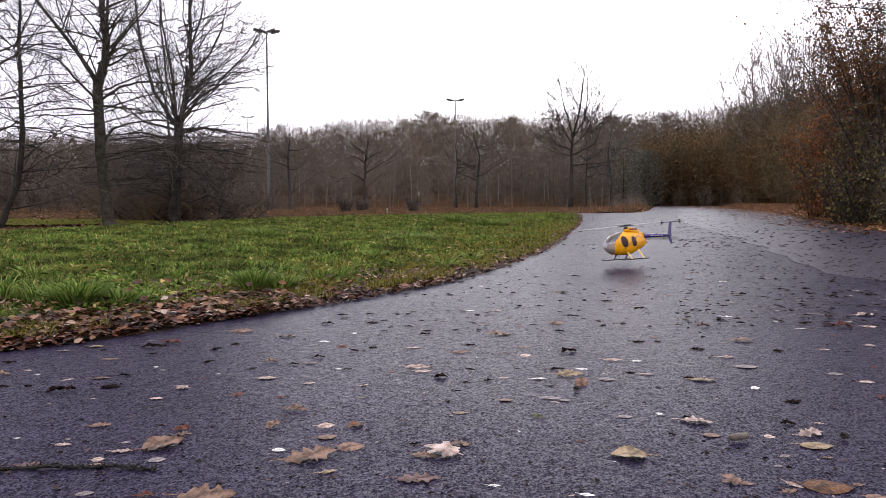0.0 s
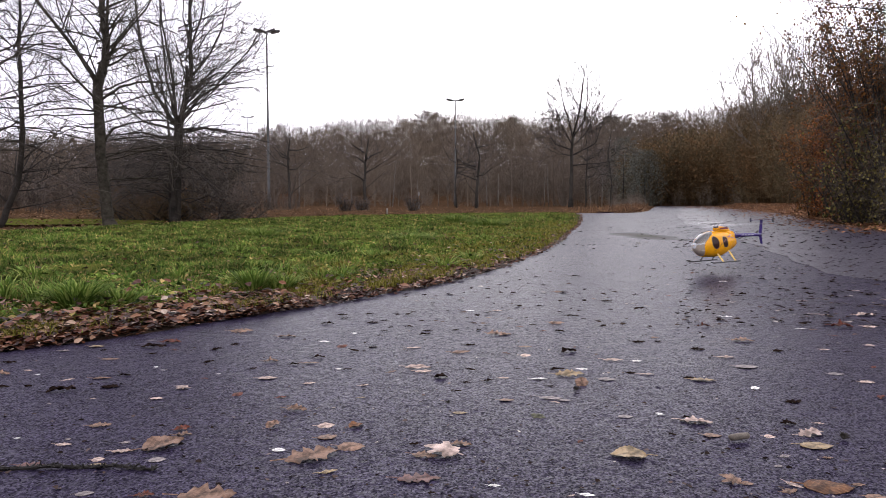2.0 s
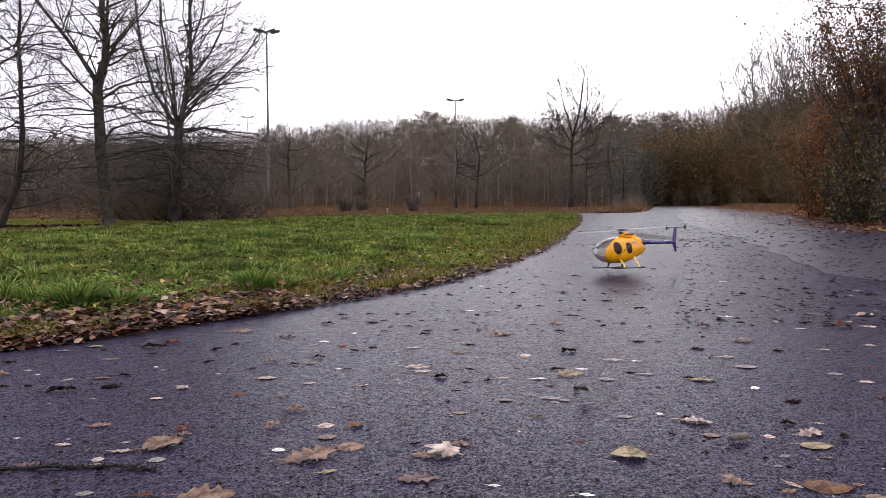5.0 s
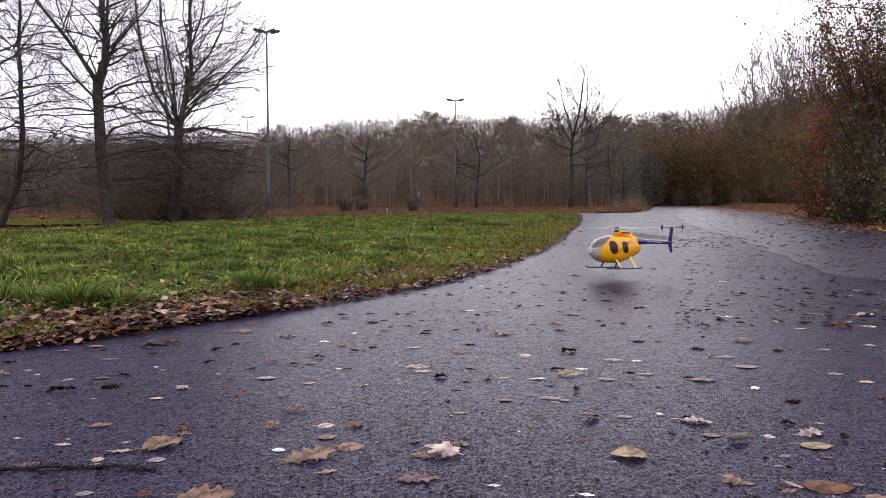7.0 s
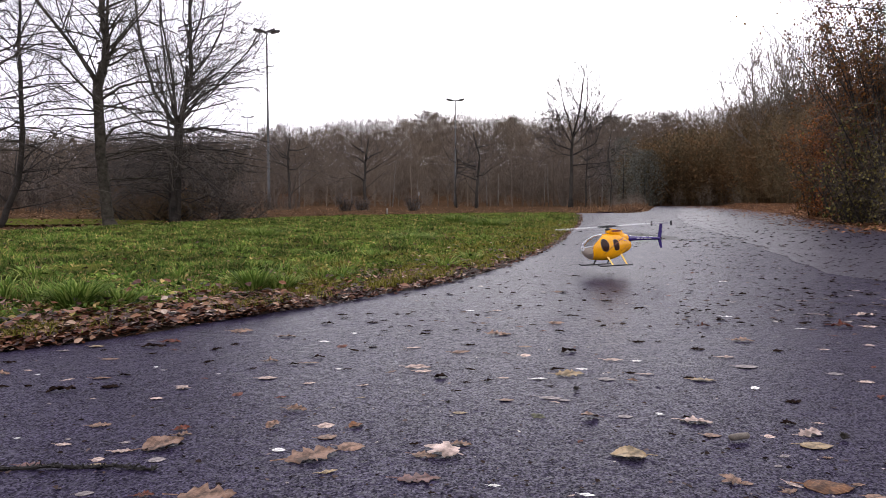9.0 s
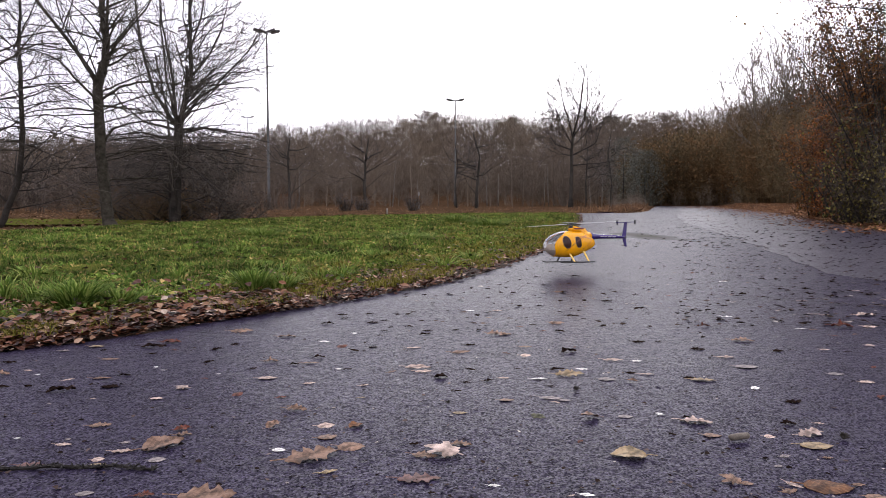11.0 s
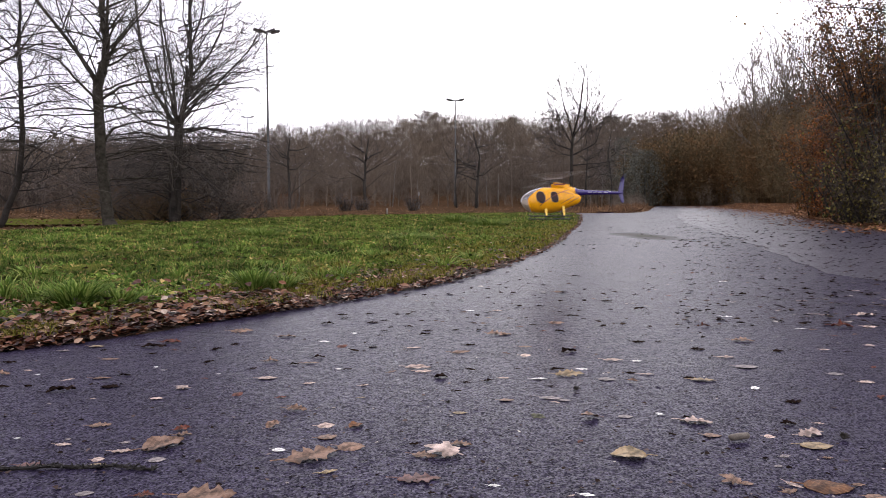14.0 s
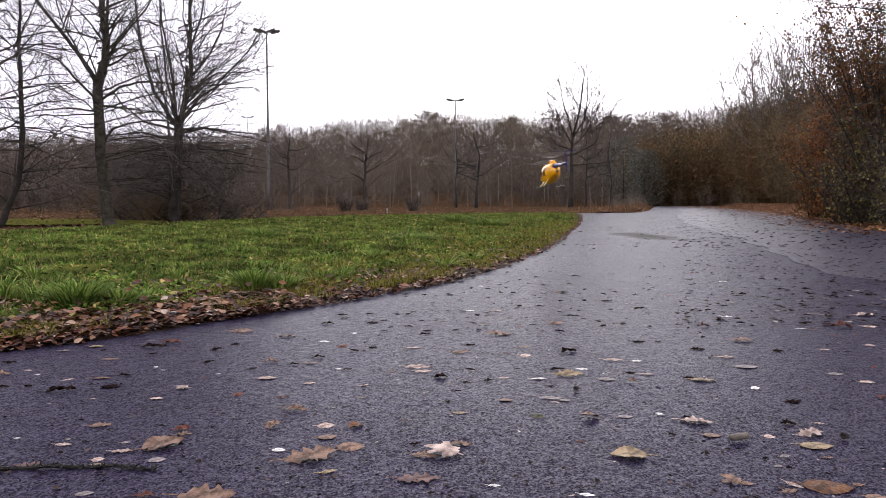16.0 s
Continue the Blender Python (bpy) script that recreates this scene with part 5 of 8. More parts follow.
def build_twigs():
    rng = random.Random(31)
    s = Shape()
    path = [Vector((-0.92 + 0.02 * i, 1.388 + 0.0016 * i - 0.0004 * max(0, i - 8) ** 2 * 0.6, 0.006 + 0.002 * math.sin(i))) for i in range(19)]
    s.tube(path, [0.0050 - 0.00012 * i for i in range(19)], 6)
    for i in range(2, 19):
        for k in range(9 if i > 6 else 4):
            a = rand_dir(rng)
            a.z = abs(a.z) * 0.6
            s.spike(path[i] + a * 0.002, path[i] + a * rng.uniform(0.007, 0.021), 0.0036)
    tw = made("twig", s.v, s.f, BARK_WET)
    tagged(tw, "dark mossy fallen twig lying on wet asphalt", "twig")
    # a short rolled piece of bark
    s = Shape()
    s.tube([Vector((-0.022, -0.006, 0.008)), Vector((-0.02, -0.0055, 0.009)), Vector((0, 0, 0.010)), Vector((0.022, 0.006, 0.010)), Vector((0.024, 0.0065, 0.0095))],
           [0.005, 0.0068, 0.0074, 0.007, 0.005], 9)
    b = made("bark_roll", s.v, s.f, BARK_GREY, smooth=True)
    b.location = (0.640, 1.566, 0.003)
    tagged(b, "short rolled piece of grey-brown bark on asphalt", "bark")
    for x, y, r, turn in ((0.873, 1.577, 0.011, 0.3), (0.364, 1.99, 0.010, 1.2), (0.013, 1.854, 0.006, 0.7)):
        s = Shape()
        for k in range(26):
            d = rand_dir(rng)
            d.z = abs(d.z)
            p = Vector((0, 0, 0.004))
            s.spike(p, p + d * r * rng.uniform(0.8, 1.5), r * 0.45)
        o = made("alder_cone", s.v, s.f, BARK_DARK)
        o.location = (x, y, 0.004)
        o.rotation_euler = (0, 0, turn)
        tagged(o, "small black fallen cone on wet asphalt", "cone", "fallen cones")


# ---- trees near the lawn ----
NEAR_SPEC = [(3.0, 55, 0.05), (5.4, 54, 0.03), (4.6, 50, 0.02), (5.0, 45, 0.02), (0, 0, 0)]


def tree_forked():
    rng = random.Random(41)
    w, t = Shape(), Shape()
    trunk = [(0.05, 0.0), (0.0, 0.25), (-0.05, 0.9), (-0.10, 1.6), (-0.115, 2.3), (-0.11, 2.95)]
    plan_limb(w, t, rng, trunk, 0.120, 0.102, [(0, 0, 0)] + NEAR_SPEC[1:], 0, 0.0, 10)
    sp = NEAR_SPEC
    def bough(plan, r0, r1, depth):
        plan_limb(w, t, rng, plan, r0, r1, sp, 1, depth)

    bough([(-0.11, 2.9), (0.03, 3.35), (0.05, 3.75), (-0.05, 4.35), (-0.08, 5.2), (0.1, 7.0), (0.1, 8.6)], 0.098, 0.025, 0.3)
    bough([(-0.14, 2.95), (-0.5, 3.55), (-0.8, 3.95), (-1.25, 4.6), (-1.6, 5.4), (-1.8, 6.4)], 0.05, 0.012, -0.4)
    bough([(0.0, 3.25), (0.25, 3.7), (0.42, 4.0), (0.75, 4.45), (1.1, 5.2)], 0.035, 0.01, 0.5)
    bough([(0.05, 3.75), (0.2, 4.3), (0.25, 5.2), (0.5, 6.2)], 0.035, 0.01, -0.5)
    bough([(-0.15, 2.6), (-0.55, 2.95), (-1.0, 3.4), (-1.5, 3.62), (-2.1, 3.75)], 0.032, 0.008, 0.5)
    bough([(-0.08, 2.55), (0.35, 2.82), (0.85, 2.92), (1.5, 2.85), (2.0, 2.95)], 0.032, 0.008, -0.3)
    bough([(-0.05, 2.45), (0.4, 2.42), (0.9, 2.38), (1.5, 2.3)], 0.026, 0.007, 0.7)
    bough([(0.0, 1.75), (0.2, 1.98), (0.6, 2.08), (1.2, 2.14), (1.9, 2.0)], 0.028, 0.007, -0.5)
    bough([(0.05, 0.95), (0.35, 1.0), (0.9, 1.0), (1.6, 1.06)], 0.022, 0.006, 0.6)
    bough([(-0.2, 2.35), (-0.7, 2.4), (-1.3, 2.3), (-1.9, 2.0)], 0.022, 0.006, -0.5)
    bough([(-0.15, 2.0), (-0.6, 2.05), (-1.1, 1.9), (-1.7, 1.5)], 0.018, 0.005, 0.4)
    bough([(-0.14, 2.75), (-0.05, 3.1), (-0.1, 3.6), (-0.4, 4.3)], 0.02, 0.006, -0.8)
    bough([(-0.5, 3.55), (-0.62, 4.1), (-0.55, 4.9)], 0.018, 0.006, -0.9)
    bough([(-0.8, 3.95), (-0.8, 4.4), (-0.75, 5.2)], 0.018, 0.006, 0.7)
    bough([(-0.1, 2.2), (-0.2, 2.5), (-0.5, 2.7), (-1.3, 2.75)], 0.018, 0.006, -1.4)
    bough([(-0.1, 2.7), (0.3, 3.0), (0.9, 3.35), (1.6, 3.4)], 0.02, 0.006, 1.2)
    cross_branches(w, t, rng, 19, 1.3, 4.8, sp, -0.1, (1.2, 3.0))
    planted("tree", (-6.86, 15.08, 0.0), w, t, BARK, TWIG, "bare forked tree with mossy grey trunk beside the lawn")


def tree_broom():
    rng = random.Random(43)
    w, t = Shape(), Shape()
    sp = [(3.0, 50, 0.05), (5.2, 44, 0.05), (4.6, 44, 0.03), (4.2, 45, 0.02), (0, 0, 0)]
    plan_limb(w, t, rng, [(-0.03, 0.0), (0.0, 0.5), (0.05, 1.2), (0.1, 2.0), (0.13, 2.6)], 0.105, 0.09, [(0, 0, 0)] + sp[1:], 0, 0.0, 9)
    def bough(plan, r0, r1, depth):
        plan_limb(w, t, rng, plan, r0, r1, sp, 1, depth)

    bough([(0.1, 0.0), (0.14, 0.7), (0.22, 1.6), (0.34, 2.8), (0.5, 4.0)], 0.06, 0.03, -0.25)
    bough([(-0.1, 0.0), (-0.12, 0.8), (-0.1, 1.8), (-0.2, 3.0), (-0.5, 4.4)], 0.055, 0.02, 0.2)
    bough([(0.15, 2.5), (0.5, 3.8), (0.48, 4.8), (0.47, 5.8), (0.5, 7.6)], 0.085, 0.02, 0.2)
    bough([(0.1, 2.5), (-0.45, 3.35), (-0.7, 4.5), (-0.8, 5.8), (-0.9, 6.8)], 0.055, 0.012, -0.4)
    bough([(0.1, 2.55), (-0.2, 3.8), (-0.4, 5.2), (-0.5, 6.3)], 0.04, 0.01, 0.6)
    bough([(0.12, 2.6), (0.1, 3.6), (-0.05, 5.0), (0.0, 6.4)], 0.04, 0.01, -0.7)
    bough([(0.2, 2.55), (0.65, 3.2), (1.05, 3.5), (1.95, 4.5), (2.2, 4.8)], 0.045, 0.01, 0.4)
    bough([(0.4, 3.1), (0.9, 3.5), (1.55, 3.5), (2.35, 3.6)], 0.035, 0.007, -0.6)
    bough([(0.15, 2.4), (0.8, 2.45), (1.6, 2.35), (2.4, 2.3)], 0.035, 0.007, 0.5)
    bough([(0.45, 3.7), (1.0, 4.4), (1.25, 5.1), (1.4, 6.0)], 0.035, 0.009, 0.5)
    bough([(0.48, 4.4), (0.9, 5.3), (1.1, 6.2)], 0.03, 0.009, -0.5)
    bough([(0.1, 2.4), (-0.8, 2.6), (-1.5, 3.1), (-2.1, 3.9)], 0.035, 0.008, 0.7)
    bough([(0.05, 2.2), (-0.7, 2.2), (-1.4, 2.1), (-2.0, 1.9)], 0.03, 0.007, -0.6)
    bough([(0.1, 1.45), (0.35, 1.5), (0.8, 1.25), (1.4, 0.85)], 0.04, 0.01, -0.7)
    bough([(0.1, 1.85), (0.7, 2.0), (1.5, 1.75), (2.3, 1.6)], 0.03, 0.007, 0.4)
    bough([(0.05, 1.4), (-0.4, 1.2), (-1.0, 1.08), (-1.6, 1.05)], 0.035, 0.009, -0.5)
    bough([(0.48, 4.6), (0.2, 5.4), (0.15, 6.6)], 0.025, 0.008, 0.8)
    bough([(0.45, 3.4), (1.1, 3.9), (1.8, 4.0), (2.5, 4.3)], 0.03, 0.007, 1.2)
    bough([(0.15, 2.5), (0.6, 2.8), (1.3, 2.9), (2.1, 3.0)], 0.03, 0.007, -1.4)
    bough([(0.1, 2.5), (-0.5, 2.9), (-1.1, 3.7), (-1.5, 4.8)], 0.03, 0.007, 1.3)
    # the fan of thin ascending limbs
    for k in range(14):
        a = radians(-58 + 124 * (k + rng.random()) / 14)
        ln = rng.uniform(3.0, 4.6) * (1.0 - 0.25 * abs(math.sin(a)))
        x, z = 0.12 + 0.12 * math.sin(a), rng.uniform(2.3, 3.3)
        plan_limb(w, t, rng, [(x, z), (x + ln * 0.34 * math.sin(a), z + ln * 0.30 * math.cos(a)), (x + ln * 0.62 * math.sin(a), z + ln * 0.64 * math.cos(a)),
                              (x + ln * 0.84 * math.sin(a), z + ln * (0.12 + 0.9 * math.cos(a)))], rng.uniform(0.013, 0.02), 0.004, sp, 2, rng.uniform(-1.3, 1.3), 5)
    for k in range(8):
        z = 2.7 + 0.27 * k + rng.uniform(-0.1, 0.1)
        ln = rng.uniform(2.0, 2.7)
        plan_limb(w, t, rng, [(0.25, z), (ln * 0.4, z + 0.45), (ln * 0.75, z + 0.7), (ln, z + rng.uniform(0.5, 0.9))], rng.uniform(0.012, 0.018), 0.004, sp, 2, rng.uniform(-1.0, 1.0), 5)
    for k in range(9):
        z = 2.6 + 0.24 * k + rng.uniform(-0.15, 0.15)
        ln = rng.uniform(1.9, 2.45)
        plan_limb(w, t, rng, [(0.3, z), (ln * 0.5, z + 0.8), (ln * 0.84, z + 1.4), (ln, z + rng.uniform(1.6, 2.1))], rng.uniform(0.011, 0.016), 0.004, sp, 2, rng.uniform(-0.9, 0.9), 5)
    # bold low boughs, sagging towards their ends
    bough([(0.08, 2.3), (0.9, 2.42), (1.9, 2.2), (2.7, 2.0)], 0.030, 0.008, -0.4)
    bough([(0.08, 1.75), (0.6, 1.9), (1.5, 1.82), (2.1, 1.7)], 0.034, 0.008, -0.6)
    bough([(0.08, 1.35), (0.55, 1.42), (0.95, 1.12), (1.45, 0.72)], 0.036, 0.012, -0.9)
    bough([(0.06, 1.3), (-0.5, 1.16), (-1.2, 1.05), (-1.9, 1.0)], 0.034, 0.010, -0.9)
    bough([(0.06, 2.1), (-0.7, 2.3), (-1.5, 2.2), (-2.2, 2.3)], 0.030, 0.008, -0.8)
    for k in range(22):
        z = rng.uniform(0.5, 2.4)
        side = -1 if k % 2 == 0 else 1
        ln = rng.uniform(0.8, 2.3)
        sag = rng.uniform(-0.5, 0.9)
        plan_limb(w, t, rng, [(0.05, z), (side * ln * 0.3, z + rng.uniform(-0.1, 0.3)), (side * ln * 0.65, z + rng.uniform(-0.3, 0.25)), (side * ln, max(0.25, z - sag))],
                  rng.uniform(0.012, 0.022), 0.005, sp, 2, rng.uniform(-1.6, 1.6), 5)
    # the dense tangle of low branches
    for k in range(26):
        z = rng.uniform(1.3, 2.7)
        side = -1 if k % 3 else 1
        ln = rng.uniform(0.9, 2.2)
        plan_limb(w, t, rng, [(0.05, z), (side * ln * 0.35, z + rng.uniform(0.0, 0.3)), (side * ln * 0.7, z + rng.uniform(-0.25, 0.3)), (side * ln, z + rng.uniform(-0.6, 0.3))],
                  rng.uniform(0.012, 0.02), 0.005, sp, 2, rng.uniform(-1.6, 1.6), 5)
    cross_branches(w, t, rng, 12, 1.2, 5.6, sp, 0.2, (1.4, 3.0))
    planted("tree", (-7.05, 19.4, 0.0), w, t, BARK_DARK, TWIG, "bare many-stemmed tree with fanning upright branches")


def tree_leaning():
    rng = random.Random(47)
    w, t = Shape(), Shape()
    sp = NEAR_SPEC
    plan_limb(w, t, rng, [(0.0, 0.0), (0.15, 0.35), (0.38, 0.85), (0.50, 1.8), (0.50, 2.8), (0.48, 3.6), (0.52, 4.4), (0.45, 5.4)], 0.075, 0.02, sp, 1, 0.1)
    def bough(plan, r0, r1, depth):
        plan_limb(w, t, rng, plan, r0, r1, sp, 1, depth)

    bough([(0.42, 1.75), (0.0, 1.72), (-0.8, 1.8)], 0.022, 0.006, 0.3)
    bough([(0.42, 1.7), (0.8, 1.6), (1.5, 1.35)], 0.022, 0.006, -0.3)
    bough([(0.4, 0.95), (0.7, 0.9), (1.1, 1.1), (1.5, 1.6)], 0.018, 0.005, 0.4)
    bough([(0.42, 2.6), (-0.1, 2.5), (-0.7, 2.7)], 0.02, 0.006, -0.5)
    bough([(0.4, 3.5), (0.8, 3.7), (1.3, 3.6)], 0.02, 0.006, 0.5)
    bough([(0.38, 3.6), (0.0, 4.0), (-0.5, 4.1)], 0.02, 0.006, -0.4)
    bough([(0.4, 3.55), (0.65, 4.2), (0.9, 5.0)], 0.02, 0.006, 0.3)
    bough([(0.42, 2.2), (0.9, 2.3), (1.5, 2.1)], 0.016, 0.005, 0.6)
    bough([(0.4, 3.4), (1.0, 3.5), (1.7, 3.3)], 0.016, 0.005, -0.6)
    bough([(0.43, 2.9), (0.9, 3.1), (1.4, 3.15)], 0.016, 0.005, 0.7)
    cross_branches(w, t, rng, 16, 0.9, 4.6, sp, 0.45, (0.9, 2.2))
    planted("tree", (-8.95, 14.9, 0.0), w, t, BARK_DARK, TWIG, "slender bare tree with a leaning foot")


def tree_side():
    rng = random.Random(53)
    w, t = Shape(), Shape()
    sp = NEAR_SPEC
    plan_limb(w, t, rng, [(0.0, 0.0), (0.02, 1.2), (0.15, 2.6), (0.22, 3.6), (0.3, 4.6), (0.2, 6.5)], 0.13, 0.03, [(0, 0, 0)] + sp[1:], 0, 0.0, 9)
    def bough(plan, r0, r1, depth):
        plan_limb(w, t, rng, plan, r0, r1, sp, 1, depth)

    bough([(0.1, 2.6), (0.35, 3.0), (0.75, 3.3), (1.2, 3.9)], 0.04, 0.009, 0.3)
    bough([(0.25, 3.9), (0.5, 4.4), (0.9, 5.2)], 0.035, 0.009, -0.3)
    bough([(0.05, 1.7), (0.6, 1.95), (1.4, 1.9)], 0.03, 0.007, 0.5)
    bough([(0.1, 2.2), (0.6, 2.4), (1.3, 2.45)], 0.026, 0.006, -0.5)
    bough([(0.2, 3.2), (0.7, 3.5), (1.5, 3.6)], 0.026, 0.006, 0.6)
    bough([(0.1, 2.7), (-0.6, 3.2), (-1.3, 3.9)], 0.03, 0.008, 0.2)
    bough([(0.25, 4.1), (0.8, 4.5), (1.5, 4.7)], 0.022, 0.006, 0.5)
    bough([(0.08, 2.0), (0.5, 1.8), (1.0, 1.5)], 0.022, 0.006, -0.6)
    bough([(0.02, 1.3), (0.4, 1.5), (0.9, 1.5)], 0.02, 0.006, 0.5)
    cross_branches(w, t, rng, 8, 1.6, 4.6, sp, 0.15, (0.9, 2.0))
    planted("tree", (-8.85, 14.0, 0.0), w, t, BARK, TWIG, "bare tree with thick upright limbs")


def build_saplings():
    """Bare young trees standing before the wood, drawn at half size and doubled."""
    rng = random.Random(61)
    spec = [(2.0, 50, 0.05), (3.4, 46, 0.06), (3.4, 46, 0.04), (4.0, 46, 0.03), (0, 0, 0)]
    THINNEST[0] = 0.007
    w, t = Shape(), Shape()
    THINNEST[0] = 0.0105
    fine = [(2.0, 50, 0.05), (5.6, 48, 0.08), (4.8, 48, 0.05), (4.8, 46, 0.03), (0, 0, 0)]
    plan_limb(w, t, rng, [(0, 0), (0.0, 1.0), (0.01, 1.9), (0.0, 2.6), (0.07, 3.3)], 0.085, 0.055, [(0, 0, 0)] + spec[1:], 0, 0.0, 8)
    for plan, r0, depth in (([(0.05, 3.2), (-0.18, 4.06), (-0.46, 5.04), (-0.64, 6.06)], 0.042, 0.2), ([(0.06, 3.25), (0.36, 4.45), (0.5, 5.8), (0.5, 6.2)], 0.045, -0.3),
                            ([(0.06, 3.15), (0.57, 3.88), (0.77, 5.04), (0.72, 6.06)], 0.042, 0.4), ([(0.03, 2.34), (0.55, 2.6), (1.05, 2.88), (1.34, 3.88), (1.93, 4.45)], 0.04, -0.5),
                            ([(0, 2.6), (-0.72, 2.85), (-1.0, 3.29), (-1.23, 4.14)], 0.034, 0.3), ([(0, 1.9), (0.7, 1.95), (1.34, 2.0), (2.03, 2.16)], 0.03, 0.2),
                            ([(0.0, 2.35), (-0.64, 2.4), (-1.28, 2.67)], 0.024, -0.4), ([(0.0, 2.9), (-0.45, 3.6), (-0.9, 4.7), (-1.0, 5.3)], 0.03, -0.6),
                            ([(0.3, 3.5), (0.9, 4.3), (1.3, 5.0), (1.4, 5.5)], 0.028, 0.7), ([(0.1, 2.8), (0.6, 3.3), (1.0, 4.2), (1.2, 4.9)], 0.026, -0.8)):
        plan_limb(w, t, rng, plan, r0, 0.008, fine, 1, depth)
    planted("young_tree", (11.6, 67.0, 0.0), w, t, BARK_DARK, TWIG, "tall bare tree with open crown beside the road", size=2.0, group="young trees before the wood")
    THINNEST[0] = 0.007
    for x, y, h, r, label in ((-11.4, 55.0, 2.7, 0.055, "young bare tree with crooked limbs before the wood"), (-5.9, 56.0, 2.7, 0.065, "young bare tree with dark crooked limbs"),
                              (2.6, 58.0, 2.9, 0.065, "young bare ivy-clad tree before the wood"), (1.1, 60.0, 2.6, 0.04, "thin young bare tree before the wood"),
                              (13.6, 70.0, 3.6, 0.05, "bare young tree beside the road"), (16.8, 74.0, 3.8, 0.05, "bare young tree beside the road")):
        w, t = Shape(), Shape()
        plan_limb(w, t, rng, [(0, 0), (rng.uniform(-0.1, 0.1), h * 0.35), (rng.uniform(-0.15, 0.15), h * 0.7), (rng.uniform(-0.2, 0.2), h)], r, r * 0.35, spec, 1, 0.1)
        for k in range(5):
            side = rng.choice((-1, 1))
            z = h * rng.uniform(0.35, 0.85)
            plan_limb(w, t, rng, [(0, z), (side * 0.3, z + rng.uniform(0.0, 0.25)), (side * rng.uniform(0.5, 0.9), z + rng.uniform(0.1, 0.7))], r * 0.55, 0.007, spec, 1, rng.uniform(-0.6, 0.6))
        planted("young_tree", (x, y, 0.0), w, t, BARK_DARK, TWIG, label, size=2.0, group="young trees before the wood")
    THINNEST[0] = 0.0028


def build_slim_trees():
    """Slim pale-barked young trees along the foot of the wood."""
    for i, (slope, y, h) in enumerate(((-0.195, 84.0, 4.6), (-0.124, 83.0, 4.0), (-0.068, 82.0, 5.2), (-0.032, 84.0, 3.2), (0.048, 83.0, 4.4), (0.06, 85.0, 5.0), (0.075, 82.0, 3.6),
                                       (0.137, 84.0, 4.0), (0.143, 86.0, 5.0), (0.20, 84.0, 4.2), (0.215, 82.0, 5.0), (-0.26, 80.0, 4.4), (-0.33, 82.0, 5.0))):
        rng = random.Random(300 + i)
        w, t = Shape(), Shape()
        lean = Vector((rng.uniform(-0.08, 0.08), 0, 1)).normalized()
        pts = [lean * h * f + rand_dir(rng) * 0.03 for f in (0, 0.3, 0.6, 1.0)]
        w.tube(pts, [0.062, 0.055, 0.042, 0.015], 6)
        for k in range(16):
            q = lean * h * rng.uniform(0.4, 0.95)
            e = q + (rand_dir(rng) + Vector((0, 0, 0.8))).normalized() * rng.uniform(0.5, 1.3)
            t.spike(q, e, 0.014)
            for j in range(6):
                p = q.lerp(e, rng.uniform(0.3, 1.0))
                t.spike(p, p + (rand_dir(rng) + Vector((0, 0, 0.5))).normalized() * rng.uniform(0.3, 0.7), 0.010)
        planted("slim_tree", (slope * y, y, -0.02), w, t, PALE_BARK, FAR_TWIG, "slim pale-barked young tree at the wood's foot", group="slim trees at the wood's foot")


# ---- woods ----
def bare_tree_arrays(rng, height, r, twig_count, twig_r):
    """One bare woodland tree as triangle arrays: trunk, limbs and many twigs."""
    s = Shape()
    lean = Vector((rng.uniform(-0.06, 0.06), rng.uniform(-0.06, 0.06), 1)).normalized()
    pts = [lean * height * f + rand_dir(rng) * 0.1 * f for f in (0, 0.25, 0.5, 0.75, 0.95)]
    s.tube(pts, [r, r * 0.85, r * 0.6, r * 0.35, r * 0.1], 5, cap=False)
    ends = []
    for k in range(30):
        f = rng.uniform(0.12, 0.95)
        q = lean * height * f
        a = rng.random() * 6.283
        d = Vector((math.cos(a), math.sin(a), rng.uniform(0.4, 1.3))).normalized()
        ln = height * rng.uniform(0.2, 0.42) * (1.2 - 0.75 * f)
        m = q + d * ln * 0.5
        e = m + (d + Vector((0, 0, 0.4)) + rand_dir(rng) * 0.4).normalized() * ln * 0.5
        s.tube([q, m, e], [r * 0.26, r * 0.16, r * 0.06], 3, cap=False)
        ends.append((q, m, e))
    for k in range(twig_count):
        q, m, e = rng.choice(ends)
        f = rng.uniform(0.15, 1.0)
        o = (q.lerp(m, f * 2) if f < 0.5 else m.lerp(e, f * 2 - 1)) + rand_dir(rng) * height * 0.03 * rng.random()
        d = (rand_dir(rng) + Vector((0, 0, 0.7)) + (e - q).normalized() * 0.5).normalized()
        s.sliver(o, o + d * rng.uniform(0.5, 1.6) * height / 12, twig_r * rng.uniform(0.5, 1.2))
    faces = []
    for f in s.f:
        faces.append(f[:3])
        if len(f) == 4:
            faces.append((f[0], f[2], f[3]))
    return np.array([tuple(v) for v in s.v]), np.array(faces)


